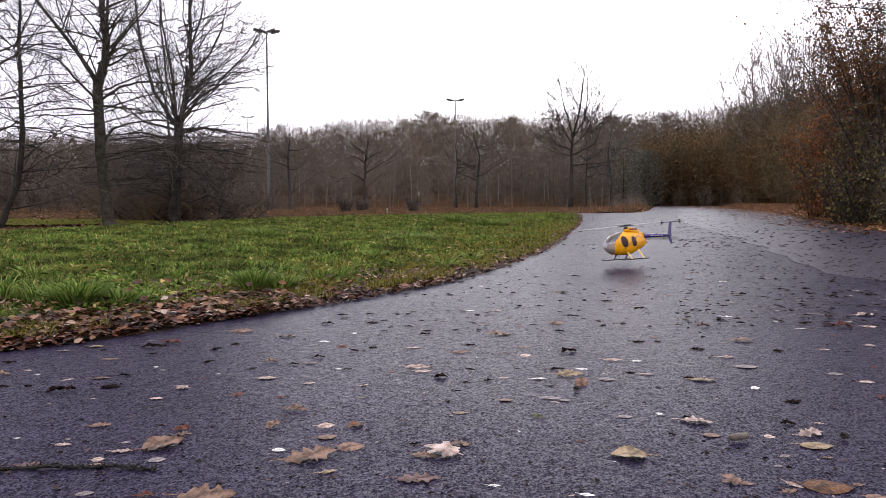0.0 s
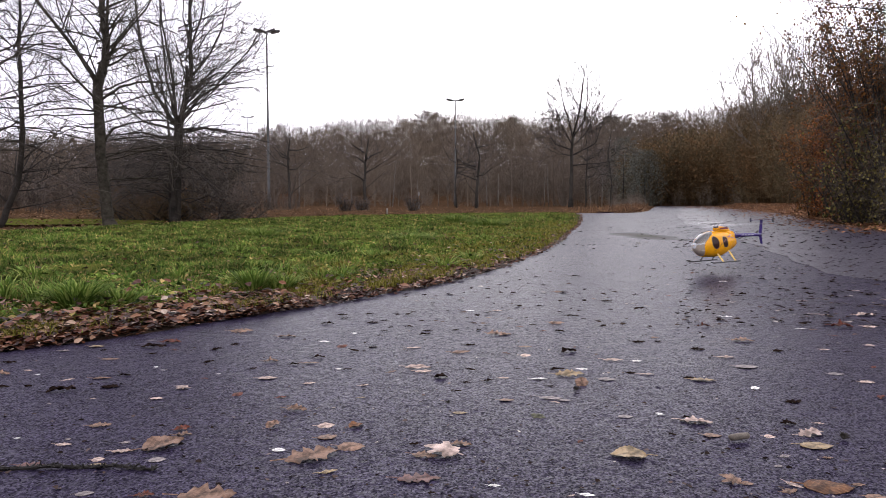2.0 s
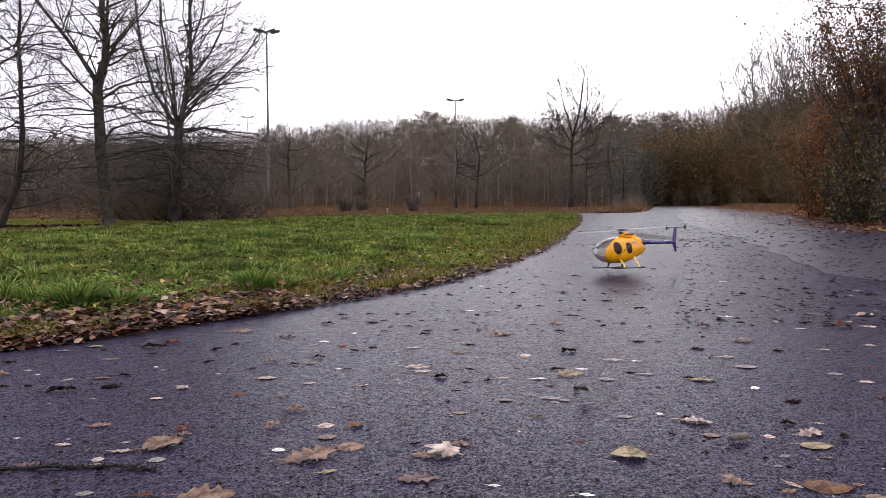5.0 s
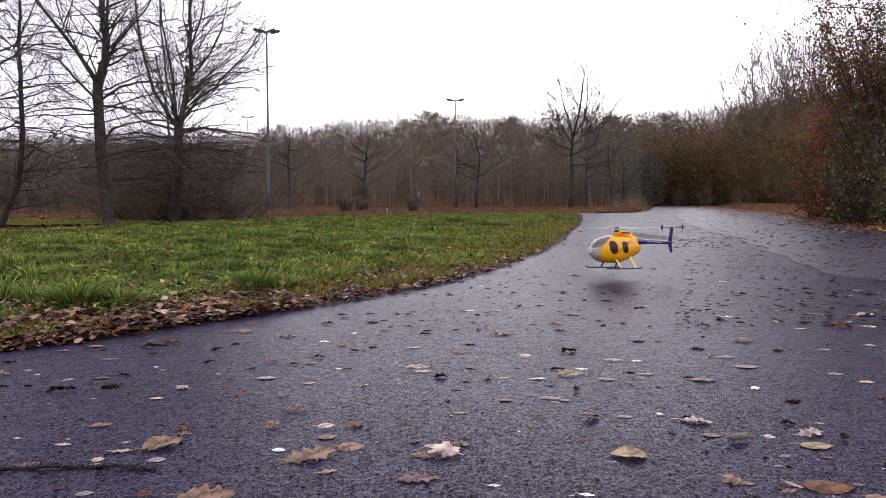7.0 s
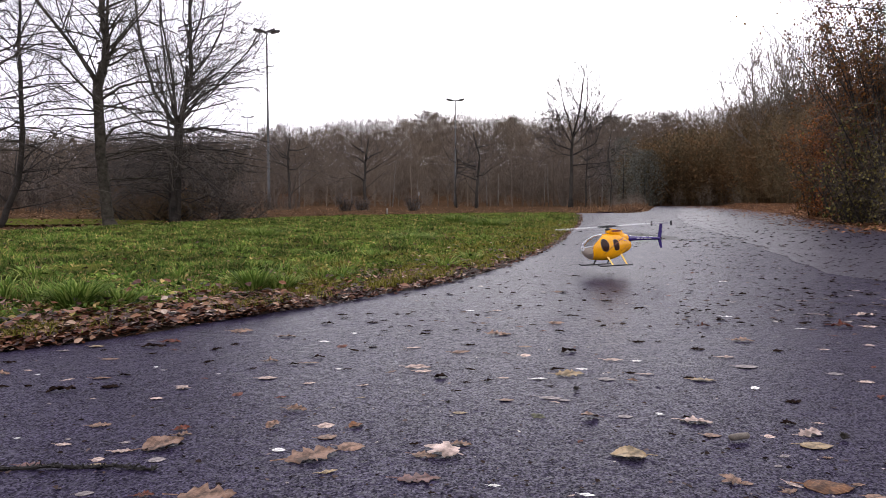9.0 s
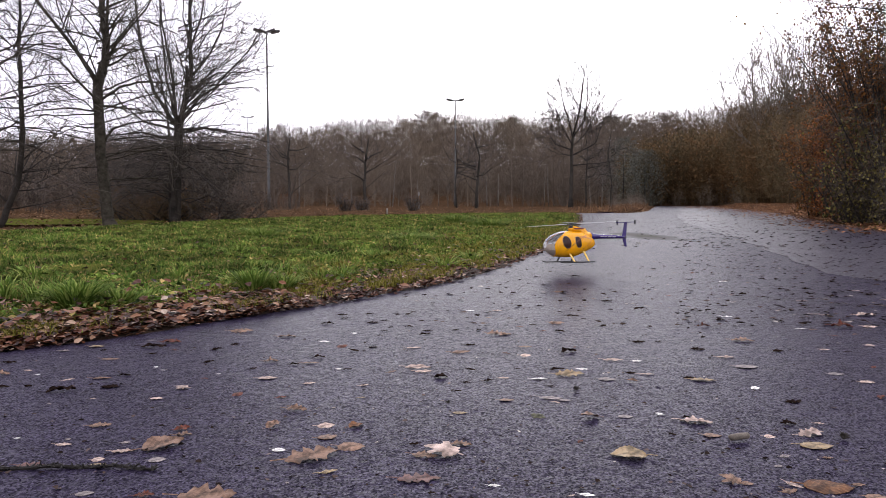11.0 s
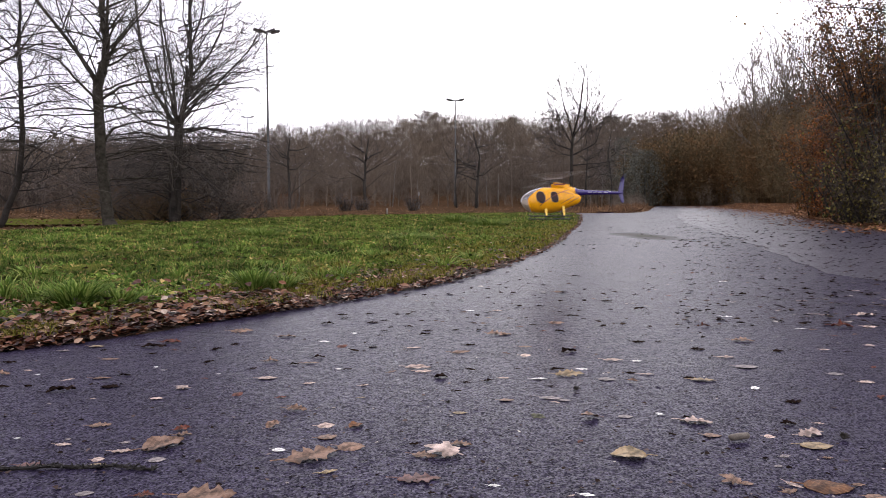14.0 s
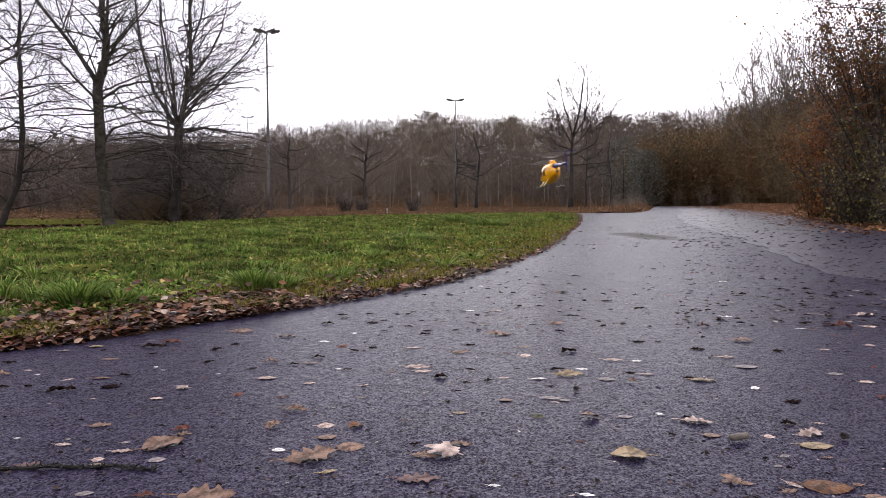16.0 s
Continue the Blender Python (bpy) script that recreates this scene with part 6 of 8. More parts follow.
def thicket_arrays(rng, height, stems, twigs_per, twig_r):
    """A bushy clump of stems with dense fine twigs."""
    s = Shape()
    for k in range(stems):
        a = rng.random() * 6.283
        o = Vector((math.cos(a), math.sin(a), 0)) * rng.uniform(0, 0.25) * height * 0.5
        d = Vector((math.cos(a) * rng.uniform(0.05, 0.5), math.sin(a) * rng.uniform(0.05, 0.5), 1)).normalized()
        h = height * rng.uniform(0.55, 1.0)
        m = o + d * h * 0.5
        e = m + (d + rand_dir(rng) * 0.25).normalized() * h * 0.5
        s.tube([o, m, e], [0.011, 0.007, 0.003], 3, cap=False)
        for j in range(twigs_per):
            f = rng.uniform(0.1, 1.0)
            q = o.lerp(m, f * 2) if f < 0.5 else m.lerp(e, f * 2 - 1)
            td = (rand_dir(rng) + Vector((0, 0, 0.5))).normalized()
            ln = rng.uniform(0.2, 0.68) * height / 4.5
            q = q + rand_dir(rng) * 0.26 * height / 4 * rng.random()
            s.sliver(q, q + td * ln, twig_r)
    faces = []
    for f in s.f:
        faces.append(f[:3])
        if len(f) == 4:
            faces.append((f[0], f[2], f[3]))
    return np.array([tuple(v) for v in s.v]), np.array(faces)


def scatter(name, variants, places, material, label, category):
    """Joins copies of the variants, each turned and sized, into one object. places: x, y, z, size, which."""
    vs, fs = [], []
    base = 0
    rng = np.random.default_rng(len(places))
    for x, y, z, size, which in places:
        v, f = variants[which % len(variants)]
        a = rng.uniform(0, 6.283)
        c, s = math.cos(a), math.sin(a)
        turn = np.array([[c, -s, 0], [s, c, 0], [0, 0, 1]])
        vs.append((v * size) @ turn.T + [x, y, z])
        fs.append(f + base)
        base += len(v)
    return tagged(fast_mesh(name, np.concatenate(vs), np.concatenate(fs), material), label, category, kind="stuff")


def build_woods():
    rng = random.Random(71)
    variants = [bare_tree_arrays(rng, 12.0, 0.11, 1050, 0.021) for k in range(7)]
    places = []
    for row in range(4):
        dist = 90 + row * 14
        for k in range(62):
            a = radians(-38 + 72 * (k + rng.uniform(-0.45, 0.45)) / 62)
            d = dist + rng.uniform(-4, 4)
            x, y = d * math.sin(a), d * math.cos(a)
            if row < 2 and x > 0.24 * y:
                continue
            size = rng.uniform(0.55, 0.74) if row < 3 else rng.uniform(0.66, 0.90)
            if x < -0.25 * y:
                size *= 0.80
            places.append((x, y, wood_rise(x, y) - 0.1, size, rng.randrange(7)))
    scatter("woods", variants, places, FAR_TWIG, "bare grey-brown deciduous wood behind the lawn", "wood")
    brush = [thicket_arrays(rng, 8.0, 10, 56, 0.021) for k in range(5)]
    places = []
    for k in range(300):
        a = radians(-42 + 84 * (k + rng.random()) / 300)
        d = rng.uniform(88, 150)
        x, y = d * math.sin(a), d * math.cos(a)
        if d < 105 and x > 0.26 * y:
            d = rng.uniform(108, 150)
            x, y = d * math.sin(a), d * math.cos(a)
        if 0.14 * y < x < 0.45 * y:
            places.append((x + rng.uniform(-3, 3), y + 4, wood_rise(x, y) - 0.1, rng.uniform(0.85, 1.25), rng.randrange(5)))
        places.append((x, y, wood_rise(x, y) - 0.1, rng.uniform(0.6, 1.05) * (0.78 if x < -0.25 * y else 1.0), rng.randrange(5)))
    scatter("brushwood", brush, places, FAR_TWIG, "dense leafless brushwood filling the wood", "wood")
    # the close upper edge of the wood: rounded crowns of very many fine twigs
    edge_line = [(-0.6, 0.084), (-0.45, 0.086), (-0.30, 0.088), (-0.22, 0.096), (-0.14, 0.104), (-0.06, 0.110), (0.02, 0.113), (0.1, 0.112), (0.17, 0.114), (0.25, 0.116), (0.33, 0.122), (0.5, 0.13)]
    gen = np.random.default_rng(19)
    vs = []
    for k in range(1200):
        slope = -0.6 + 1.1 * (k + rng.random()) / 1200
        y = rng.uniform(112, 150)
        rise = float(np.interp(slope, [q[0] for q in edge_line], [q[1] for q in edge_line]))
        top = EYE + 1.05 * rise * y * (rng.uniform(0.5, 0.86) if k % 3 == 0 else rng.uniform(0.92, 1.08))
        wide, tall = rng.uniform(1.8, 3.6), rng.uniform(3.6, 7.0)
        n = 330
        d = gen.normal(size=(n, 3))
        d /= np.linalg.norm(d, axis=1)[:, None]
        p = d * (gen.random(n) ** 0.45)[:, None] * [wide, wide, tall] + [slope * y, y, top - tall]
        up = d * 0.7 + gen.normal(size=(n, 3)) * 0.55 + [0, 0, 0.7]
        up /= np.linalg.norm(up, axis=1)[:, None]
        side = np.cross(up, gen.normal(size=(n, 3)))
        side *= (0.024 / np.linalg.norm(side, axis=1))[:, None]
        vs.append(np.stack([p - side, p + side, p + up * gen.uniform(0.5, 1.5, n)[:, None]], 1).reshape(-1, 3))
    vs = np.concatenate(vs)
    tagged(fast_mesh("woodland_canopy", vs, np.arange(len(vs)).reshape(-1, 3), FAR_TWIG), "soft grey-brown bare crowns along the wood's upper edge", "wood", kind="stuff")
    # low undergrowth along the wood's foot
    low = [thicket_arrays(rng, 3.2, 10, 32, 0.016) for k in range(4)]
    places = []
    for k in range(70):
        a = radians(rng.uniform(-40, 15))
        d = rng.uniform(84, 104)
        places.append((d * math.sin(a), d * math.cos(a), 0.0, rng.uniform(0.7, 1.5), rng.randrange(4)))
    for k in range(30):
        a = radians(rng.uniform(12, 28))
        d = rng.uniform(103, 126)
        places.append((d * math.sin(a), d * math.cos(a), wood_rise(d * math.sin(a), d * math.cos(a)), rng.uniform(0.9, 1.7), rng.randrange(4)))
    for k in range(60):
        a = radians(rng.uniform(14, 27))
        d = rng.uniform(91, 103)
        places.append((d * math.sin(a), d * math.cos(a), 0.0, rng.uniform(0.6, 1.3), rng.randrange(4)))
    scrub = []
    for k in range(110):
        a = radians(-36 + 25 * (k + rng.random()) / 110)
        d = rng.uniform(40, 72)
        scrub.append((d * math.sin(a), d * math.cos(a), -0.03, rng.uniform(0.6, 1.55) * min(1.0, 0.4 + 0.05 * (110 - k) / 4), rng.randrange(4)))
    scatter("woodside_scrub", low, scrub, SCRUB_TWIG, "dark leafless scrub standing behind the near trees", "undergrowth")
    # scrub behind the many-stemmed tree, its shade painted in by darker twigs
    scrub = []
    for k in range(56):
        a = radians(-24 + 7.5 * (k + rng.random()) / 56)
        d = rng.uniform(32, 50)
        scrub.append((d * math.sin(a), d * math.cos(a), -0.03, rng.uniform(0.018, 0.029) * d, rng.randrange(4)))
    scatter("tangled_scrub", low, scrub, SHADED_SCRUB_TWIG, "tangled leafless scrub behind the many-stemmed tree, darkened for shade", "undergrowth")
    for k in range(34):
        places.append((rng.uniform(11.5, 19.0), 0, 0.0, rng.uniform(0.22, 0.42), rng.randrange(4)))
        q = places[-1]
        places[-1] = (q[0], 38.5 + (q[0] - 9.15) * 2.9 + rng.uniform(0.5, 7.0), 0.0, q[3], q[4])
    for x, y, h in ((-8.1, 63.0, 0.42), (-2.6, 62.0, 0.42), (14.0, 62.0, 0.4), (16.5, 66.0, 0.5), (18.5, 70.0, 0.5), (12.0, 60.0, 0.35)):
        places.append((x, y, 0.0, h, rng.randrange(4)))
    scatter("undergrowth", low, places, FAR_TWIG, "leafless brown undergrowth at the wood's edge", "undergrowth")
    # the thicket on the other side of the road, rising from shrubs to trees
    bush = [thicket_arrays(rng, 4.5, 16, 54, 0.0135) for k in range(5)]
    places = []
    line = along(ROAD_RIGHT, 400)
    for k in range(185):
        i = int(110 + 285 * rng.random() ** 0.8) if k < 150 else rng.randrange(320, 398)
        p, q = line[i], line[min(399, i + 1)]
        d = (q - p).normalized()
        off = (1.6 if p.y < 26 else 3.2) + rng.random() * (3 + p.y * 0.12)
        c = p + Vector((d.y, -d.x, 0)) * off
        if c.y < 19:
            continue
        size = max(0.62, (0.027 if c.x < 0.38 * c.y else 0.0325) * c.y) * rng.uniform(0.7, 1.1)
        places.append((c.x, c.y, bank_height(off, c.y) - 0.08, size, rng.randrange(5)))
    for k in range(46):
        slope = 0.245 + 0.15 * (k + rng.random()) / 46
        y = rng.uniform(88, 112)
        top = EYE + y * float(np.interp(slope, [0.24, 0.32, 0.40], [0.078, 0.108, 0.122])) * rng.uniform(0.75, 1.0)
        places.append((slope * y, y, wood_rise(slope * y, y) - 0.1, top / 4.6, rng.randrange(5)))
    scatter("thicket", bush, places, SHRUB_TWIG, "dense leafless brown thicket along the road", "thicket")
    # withered leaves and fine twigs that hang in the thicket
    vs = []
    for x, y, z, size, kind in places:
        n = 780
        d = gen.normal(size=(n, 3))
        d /= np.linalg.norm(d, axis=1)[:, None]
        wide = 1.5 * size * rng.uniform(0.8, 1.1)
        tall = 2.0 * size
        p = d * (gen.random(n) ** 0.4)[:, None] * [wide, wide, tall] + [x, y, z + 2.25 * size]
        up = d * 0.4 + gen.normal(size=(n, 3)) * 0.8 + [0, 0, 0.3]
        up /= np.linalg.norm(up, axis=1)[:, None]
        side = np.cross(up, gen.normal(size=(n, 3)))
        side *= (0.00065 * y / np.linalg.norm(side, axis=1))[:, None]
        vs.append(np.stack([p - side, p + side, p + up * (0.0030 * y * gen.uniform(0.5, 1.6, n))[:, None]], 1).reshape(-1, 3))
    vs = np.concatenate(vs)
    tagged(fast_mesh("thicket_foliage", vs, np.arange(len(vs)).reshape(-1, 3), THICKET_LEAF), "withered olive-brown leaves hanging in the roadside thicket", "thicket", kind="stuff")
    tall = [bare_tree_arrays(rng, 12.0, 0.12, 1600, 0.013) for k in range(4)]
    places = []
    for k in range(36):
        i = int(150 + 245 * rng.random())
        p, q = line[i], line[min(399, i + 1)]
        d = (q - p).normalized()
        c = p + Vector((d.y, -d.x, 0)) * (4 + rng.random() * (4 + p.y * 0.2))
        if c.y < 32:
            continue
        places.append((c.x, c.y, -0.1, 0.0085 * c.y * rng.uniform(0.8, 1.1), rng.randrange(4)))
    scatter("thicket_trees", tall, places, SCRUB_TWIG, "bare young trees standing in the thicket", "trees")
    # tall bare trees that rise out of the thicket, their branches fanning upwards
    fan = [(0, 0, 0), (2.7, 46, 0.07), (3.4, 44, 0.06), (3.2, 40, 0.04), (0, 0, 0)]
    THINNEST[0] = 0.018
    for x, y, h in ((28.6, 67.3, 15.2), (30.6, 68.4, 16.6), (32.6, 67.3, 17.6), (34.2, 68.4, 17.0), (36.2, 69.6, 16.8)):
        tree_rng = random.Random(int(x * 10))
        w, t = Shape(), Shape()
        w.tube([Vector((0, 0, 0)), Vector((0.1, 0, h * 0.25)), Vector((0, 0, h * 0.5))], [0.15, 0.12, 0.09], 7)
        for k in range(13):
            f = -1 + 2 * (k + tree_rng.random()) / 13
            z = h * tree_rng.uniform(0.28, 0.5)
            reach = f * h * 0.31
            top = h * (1.0 - 0.28 * f * f) * tree_rng.uniform(0.92, 1.02)
            plan_limb(w, t, tree_rng, [(0, z), (reach * 0.5, z + (top - z) * 0.3), (reach * 0.85, z + (top - z) * 0.65), (reach * 1.05, top)], 0.055, 0.018, fan, 1, tree_rng.uniform(-1.5, 1.5), 5)
        planted("woodland_tree", (x, y, 0.0), w, t, BARK_GREY, FAR_TWIG, "tall bare grey tree fanning up out of the thicket", group="tall trees above the thicket")
    THINNEST[0] = 0.0028


def pine(at, height, width, seed, needles, label):
    rng = random.Random(seed)
    w, t = Shape(), Shape()
    top = Vector((0, 0, height))
    w.tube([Vector((0, 0, 0)), Vector((0.1, 0, height * 0.5)), top * 0.95], [0.2, 0.15, 0.06], 6)
    for k in range(34):
        a = rng.random() * 6.283
        reach = width * 0.5 * math.sqrt(rng.random())
        z = height * (0.96 - 0.30 * (2 * reach / width) ** 2 - 0.10 * rng.random())
        o = Vector((0, 0, z - reach * 0.25))
        e = Vector((math.cos(a) * reach, math.sin(a) * reach, z))
        w.tube([o, o.lerp(e, 0.5), e], [0.06, 0.04, 0.015], 4, cap=False)
        for j in range(110 if seed == 5 else 190):
            q = o.lerp(e, rng.uniform(0.25, 1.1)) + rand_dir(rng) * 1.1 * rng.random()
            d = (rand_dir(rng) + (e - o).normalized() * 0.5 + Vector((0, 0, 0.5))).normalized()
            t.sliver(q, q + d * rng.uniform(0.4, 1.0), 0.03)
    planted("tall_tree", at, w, t, BARK_DARK, needles, label, group="tall trees above the wood")


def evergreen(at, height, width, seed):
    rng = random.Random(seed)
    w, t = Shape(), Shape()
    w.tube([Vector((0, 0, 0)), Vector((0, 0, height * 0.9))], [0.12, 0.03], 6)
    for k in range(2600):
        z = height * rng.random() ** 0.9
        a = rng.random() * 6.283
        r = width * 0.5 * math.sqrt(max(0.02, 1 - (1.7 * z / height - 0.75) ** 2)) * (0.55 + 0.45 * rng.random()) * (0.8 + 0.3 * math.sin(5 * a + z * 2))
        q = Vector((r * math.cos(a), r * math.sin(a), z))
        small_leaf(t, q + rand_dir(rng) * 0.35 * rng.random(), rand_dir(rng), rand_dir(rng), 0.3, 0.11)
    planted("evergreen_shrub", at, w, t, BARK_DARK, IVY, "dull evergreen shrub at the wood's edge, paled for haze", "shrub")


def roadside_bush(at, height, seed, leaf_mat, leaf_count, label, width=1.0, leaf=0.05, stems=16, twig_mat=None, splay=1.0):
    """A bush of arching stems and twigs with leaves still hanging on them."""
    rng = random.Random(seed)
    w, t, lv = Shape(), Shape(), Shape()
    tips = []
    for k in range(stems):
        a = rng.random() * 6.283
        o = Vector((math.cos(a), math.sin(a), 0)) * rng.uniform(0.05, 0.5) * width
        d = Vector((math.cos(a) * rng.uniform(0.1, 0.55) * splay, math.sin(a) * rng.uniform(0.1, 0.55) * splay, 1)).normalized()
        h = height * rng.uniform(0.55, 1.0)
        pts = [o]
        for j in range(5):
            d = (d + rand_dir(rng) * 0.14 + Vector((math.cos(a), math.sin(a), 0)) * 0.05 * width * splay).normalized()
            pts.append(pts[-1] + d * h / 5)
        w.tube(pts, [0.028, 0.024, 0.019, 0.014, 0.009, 0.004], 5)
        for j in range(46 if height < 5 else 64):
            f = rng.uniform(0.06, 0.99) * 5
            i = min(4, int(f))
            q = pts[i].lerp(pts[i + 1], f - i)
            td = (rand_dir(rng) + Vector((0, 0, 0.25))).normalized()
            ln = rng.uniform(0.25, 0.85) * width
            m = q + td * ln * 0.5
            e = m + (td + rand_dir(rng) * 0.35).normalized() * ln * 0.5
            t.spike(q, m, 0.007)
            t.spike(m, e, 0.005)
            tips.append((q, m, e))
            for z in range(2):
                s0 = q.lerp(e, rng.uniform(0.2, 0.95))
                t.sliver(s0, s0 + (td + rand_dir(rng) * 0.8).normalized() * rng.uniform(0.1, 0.3), 0.0035)
    for k in range(leaf_count):
        q, m, e = rng.choice(tips)
        p = m.lerp(e, rng.uniform(-0.6, 1.1)) + rand_dir(rng) * 0.08
        small_leaf(lv, p, (rand_dir(rng) + Vector((0, 0, -0.5))).normalized(), rand_dir(rng), leaf * rng.uniform(0.6, 1.2), leaf * 0.7)
    return planted("bush", at, w, t, BARK_DARK, twig_mat or SCRUB_TWIG, label, "bush", leaves=lv, leaf_mat=leaf_mat, group="bushes beside the road")


def build_bushes():
    k = 0

    def grow(x, y, h, m, n, wd, label):
        nonlocal k
        k += 1
        x += 0.9 if y > 19.5 else 0.3 if y > 18 else 0.0
        roadside_bush((x, y, -0.03), h, 80 + k, m, int(n * 1.2), label, wd, 0.078, 8 if y < 13 else 13 if h < 5 else 18, splay=0.3 if m is ORANGE_LEAF else 0.6 if h > 3 else 1.0)

    grow(9.9, 16.2, 3.2, OLIVE_LEAF, 1500, 1.0, "roadside bush with sparse yellowing olive leaves")
    grow(9.2, 14.2, 2.9, OLIVE_LEAF, 1300, 1.0, "roadside bush with sparse yellowing olive leaves")
    grow(10.6, 17.6, 4.4, RUST_LEAF, 1700, 1.2, "tall roadside bush with rust-brown leaves")
    grow(12.0, 20.8, 4.0, RUST_LEAF, 3600, 1.0, "tall roadside bush thick with rust-brown leaves")
    grow(11.4, 16.4, 5.6, RUST_LEAF, 1500, 1.4, "tall tangled bush with rust-brown leaves")
    grow(12.6, 19.4, 5.4, OLIVE_LEAF, 1200, 1.4, "tall tangled bush with a few olive leaves")
    grow(13.3, 23.0, 4.6, RUST_LEAF, 1200, 1.3, "roadside bush with rust-brown leaves")
    grow(10.3, 13.2, 5.4, RUST_LEAF, 1400, 1.4, "tall tangled bush with rust-brown leaves")
    # the next five are unseen, added beside the view to darken the road's reflection
    grow(9.0, 11.8, 4.2, OLIVE_LEAF, 1200, 1.2, "roadside bush with sparse yellowing olive leaves")
    grow(9.4, 9.8, 5.0, RUST_LEAF, 300, 1.4, "tall tangled bush with rust-brown leaves")
    grow(8.6, 7.2, 4.6, OLIVE_LEAF, 250, 1.4, "roadside bush with sparse yellowing olive leaves")
    grow(8.6, 4.0, 4.6, RUST_LEAF, 250, 1.4, "tall tangled bush with rust-brown leaves")
    grow(8.4, 0.5, 4.4, OLIVE_LEAF, 250, 1.4, "roadside bush with sparse yellowing olive leaves")
    grow(14.6, 25.5, 4.6, OLIVE_LEAF, 1000, 1.3, "roadside bush with sparse olive leaves")
    grow(13.3, 25.0, 4.6, ORANGE_LEAF, 4200, 0.7, "bush thick with rust-orange leaves")
    grow(14.2, 26.4, 4.9, ORANGE_LEAF, 3000, 0.7, "bush thick with rust-orange leaves")
    grow(9.5, 17.2, 2.3, YELLOW_LEAF, 750, 0.7, "low roadside bush with yellow-green leaves")
    grow(11.6, 21.0, 2.0, YELLOW_LEAF, 700, 0.7, "low roadside bush with yellow-green leaves")
    grow(12.5, 22.8, 5.0, ORANGE_LEAF, 3000, 0.6, "tall bush thick with rust-orange leaves")
    grow(12.5, 21.6, 6.0, BROWN_LEAF, 4600, 0.8, "tall tangled bush thick with withered brown leaves")
    grow(12.2, 20.6, 6.6, BROWN_LEAF, 4600, 0.8, "tall tangled bush thick with withered brown leaves")
    grow(13.4, 23.2, 6.2, BROWN_LEAF, 4200, 0.8, "tall tangled bush thick with withered brown leaves")
    grow(10.6, 18.2, 5.0, RUST_LEAF, 2600, 1.3, "tall tangled bush thick with rust-brown leaves")
    grow(11.9, 20.4, 4.9, RUST_LEAF, 2600, 1.2, "tall tangled bush thick with rust-brown leaves")
    grow(12.9, 22.4, 5.0, OLIVE_LEAF, 2200, 1.2, "tall tangled bush with dull olive leaves")
    grow(13.9, 24.6, 4.4, RUST_LEAF, 2200, 1.2, "tall tangled bush with rust-brown leaves")
    grow(15.2, 27.0, 4.2, OLIVE_LEAF, 2000, 1.2, "tall tangled bush with dull olive leaves")
    grow(10.9, 17.0, 6.0, RUST_LEAF, 2600, 1.5, "tall tangled bush thick with rust-brown leaves")
    grow(11.6, 15.2, 6.4, RUST_LEAF, 3200, 1.6, "tall tangled bush thick with rust-brown leaves")
    grow(10.6, 17.2, 6.4, RUST_LEAF, 3200, 0.7, "tall tangled bush thick with rust-brown leaves")
    grow(11.2, 18.0, 6.6, RUST_LEAF, 3200, 0.7, "tall tangled bush thick with rust-brown leaves")
    grow(11.9, 19.0, 6.8, BROWN_LEAF, 3200, 0.7, "tall tangled bush thick with withered brown leaves")
    grow(9.6, 16.6, 1.9, YELLOW_LEAF, 750, 0.8, "low roadside bush with yellow-green leaves")
    grow(10.3, 18.4, 1.8, YELLOW_LEAF, 750, 0.8, "low roadside bush with yellow-green leaves")
    grow(10.8, 22.0, 3.6, ORANGE_LEAF, 3500, 0.7, "bush thick with rust-red leaves")
    grow(11.1, 23.4, 3.4, RUST_LEAF, 7000, 0.8, "bush thick with dull rust-red leaves")
    grow(11.5, 23.0, 3.9, ORANGE_LEAF, 6000, 0.8, "bush thick with rust-orange leaves")
    grow(10.4, 17.6, 4.8, RUST_LEAF, 5200, 0.9, "tall tangled bush thick with rust-brown leaves")
    grow(10.8, 18.6, 5.0, RUST_LEAF, 4600, 0.9, "tall tangled bush thick with rust-brown leaves")
    grow(11.3, 19.0, 5.6, BROWN_LEAF, 4600, 1.0, "tall tangled bush thick with withered brown leaves")
    grow(10.6, 16.6, 5.2, BROWN_LEAF, 4200, 1.0, "tall tangled bush thick with withered brown leaves")
    for x, y, h in ((-5.9, 45.0, 1.15), (-1.85, 45.0, 1.05), (-5.2, 47.0, 0.8)):
        k += 1
        roadside_bush((x, y, -0.03), h, 80 + k, BROWN_LEAF, 300, "low dark shrub standing before the wood", 0.55, 0.09, 16, TWIG)
    # the tangle round the foot of the many-stemmed tree
    for x, y, h, wd in ((-8.0, 20.2, 1.3, 1.1), (-7.3, 19.9, 1.0, 1.0), (-6.4, 20.2, 1.15, 1.1), (-8.8, 21.0, 1.5, 1.2), (-5.7, 21.2, 0.8, 0.9), (-9.8, 22.5, 1.4, 1.2),
                         (-8.6, 22.4, 2.9, 1.3), (-7.8, 22.8, 2.7, 1.3), (-9.6, 24.0, 3.0, 1.4), (-11.0, 25.0, 2.6, 1.4)):
        k += 1
        roadside_bush((x, y, -0.03), h, 80 + k, RUST_LEAF, 60, "leafless brown shrub at the foot of a tree", wd, 0.05, 9 if h < 1.55 else 20, SCRUB_TWIG if h > 1.55 or k % 2 else SHRUB_TWIG, 2.4 if h < 1.55 else 1.2)


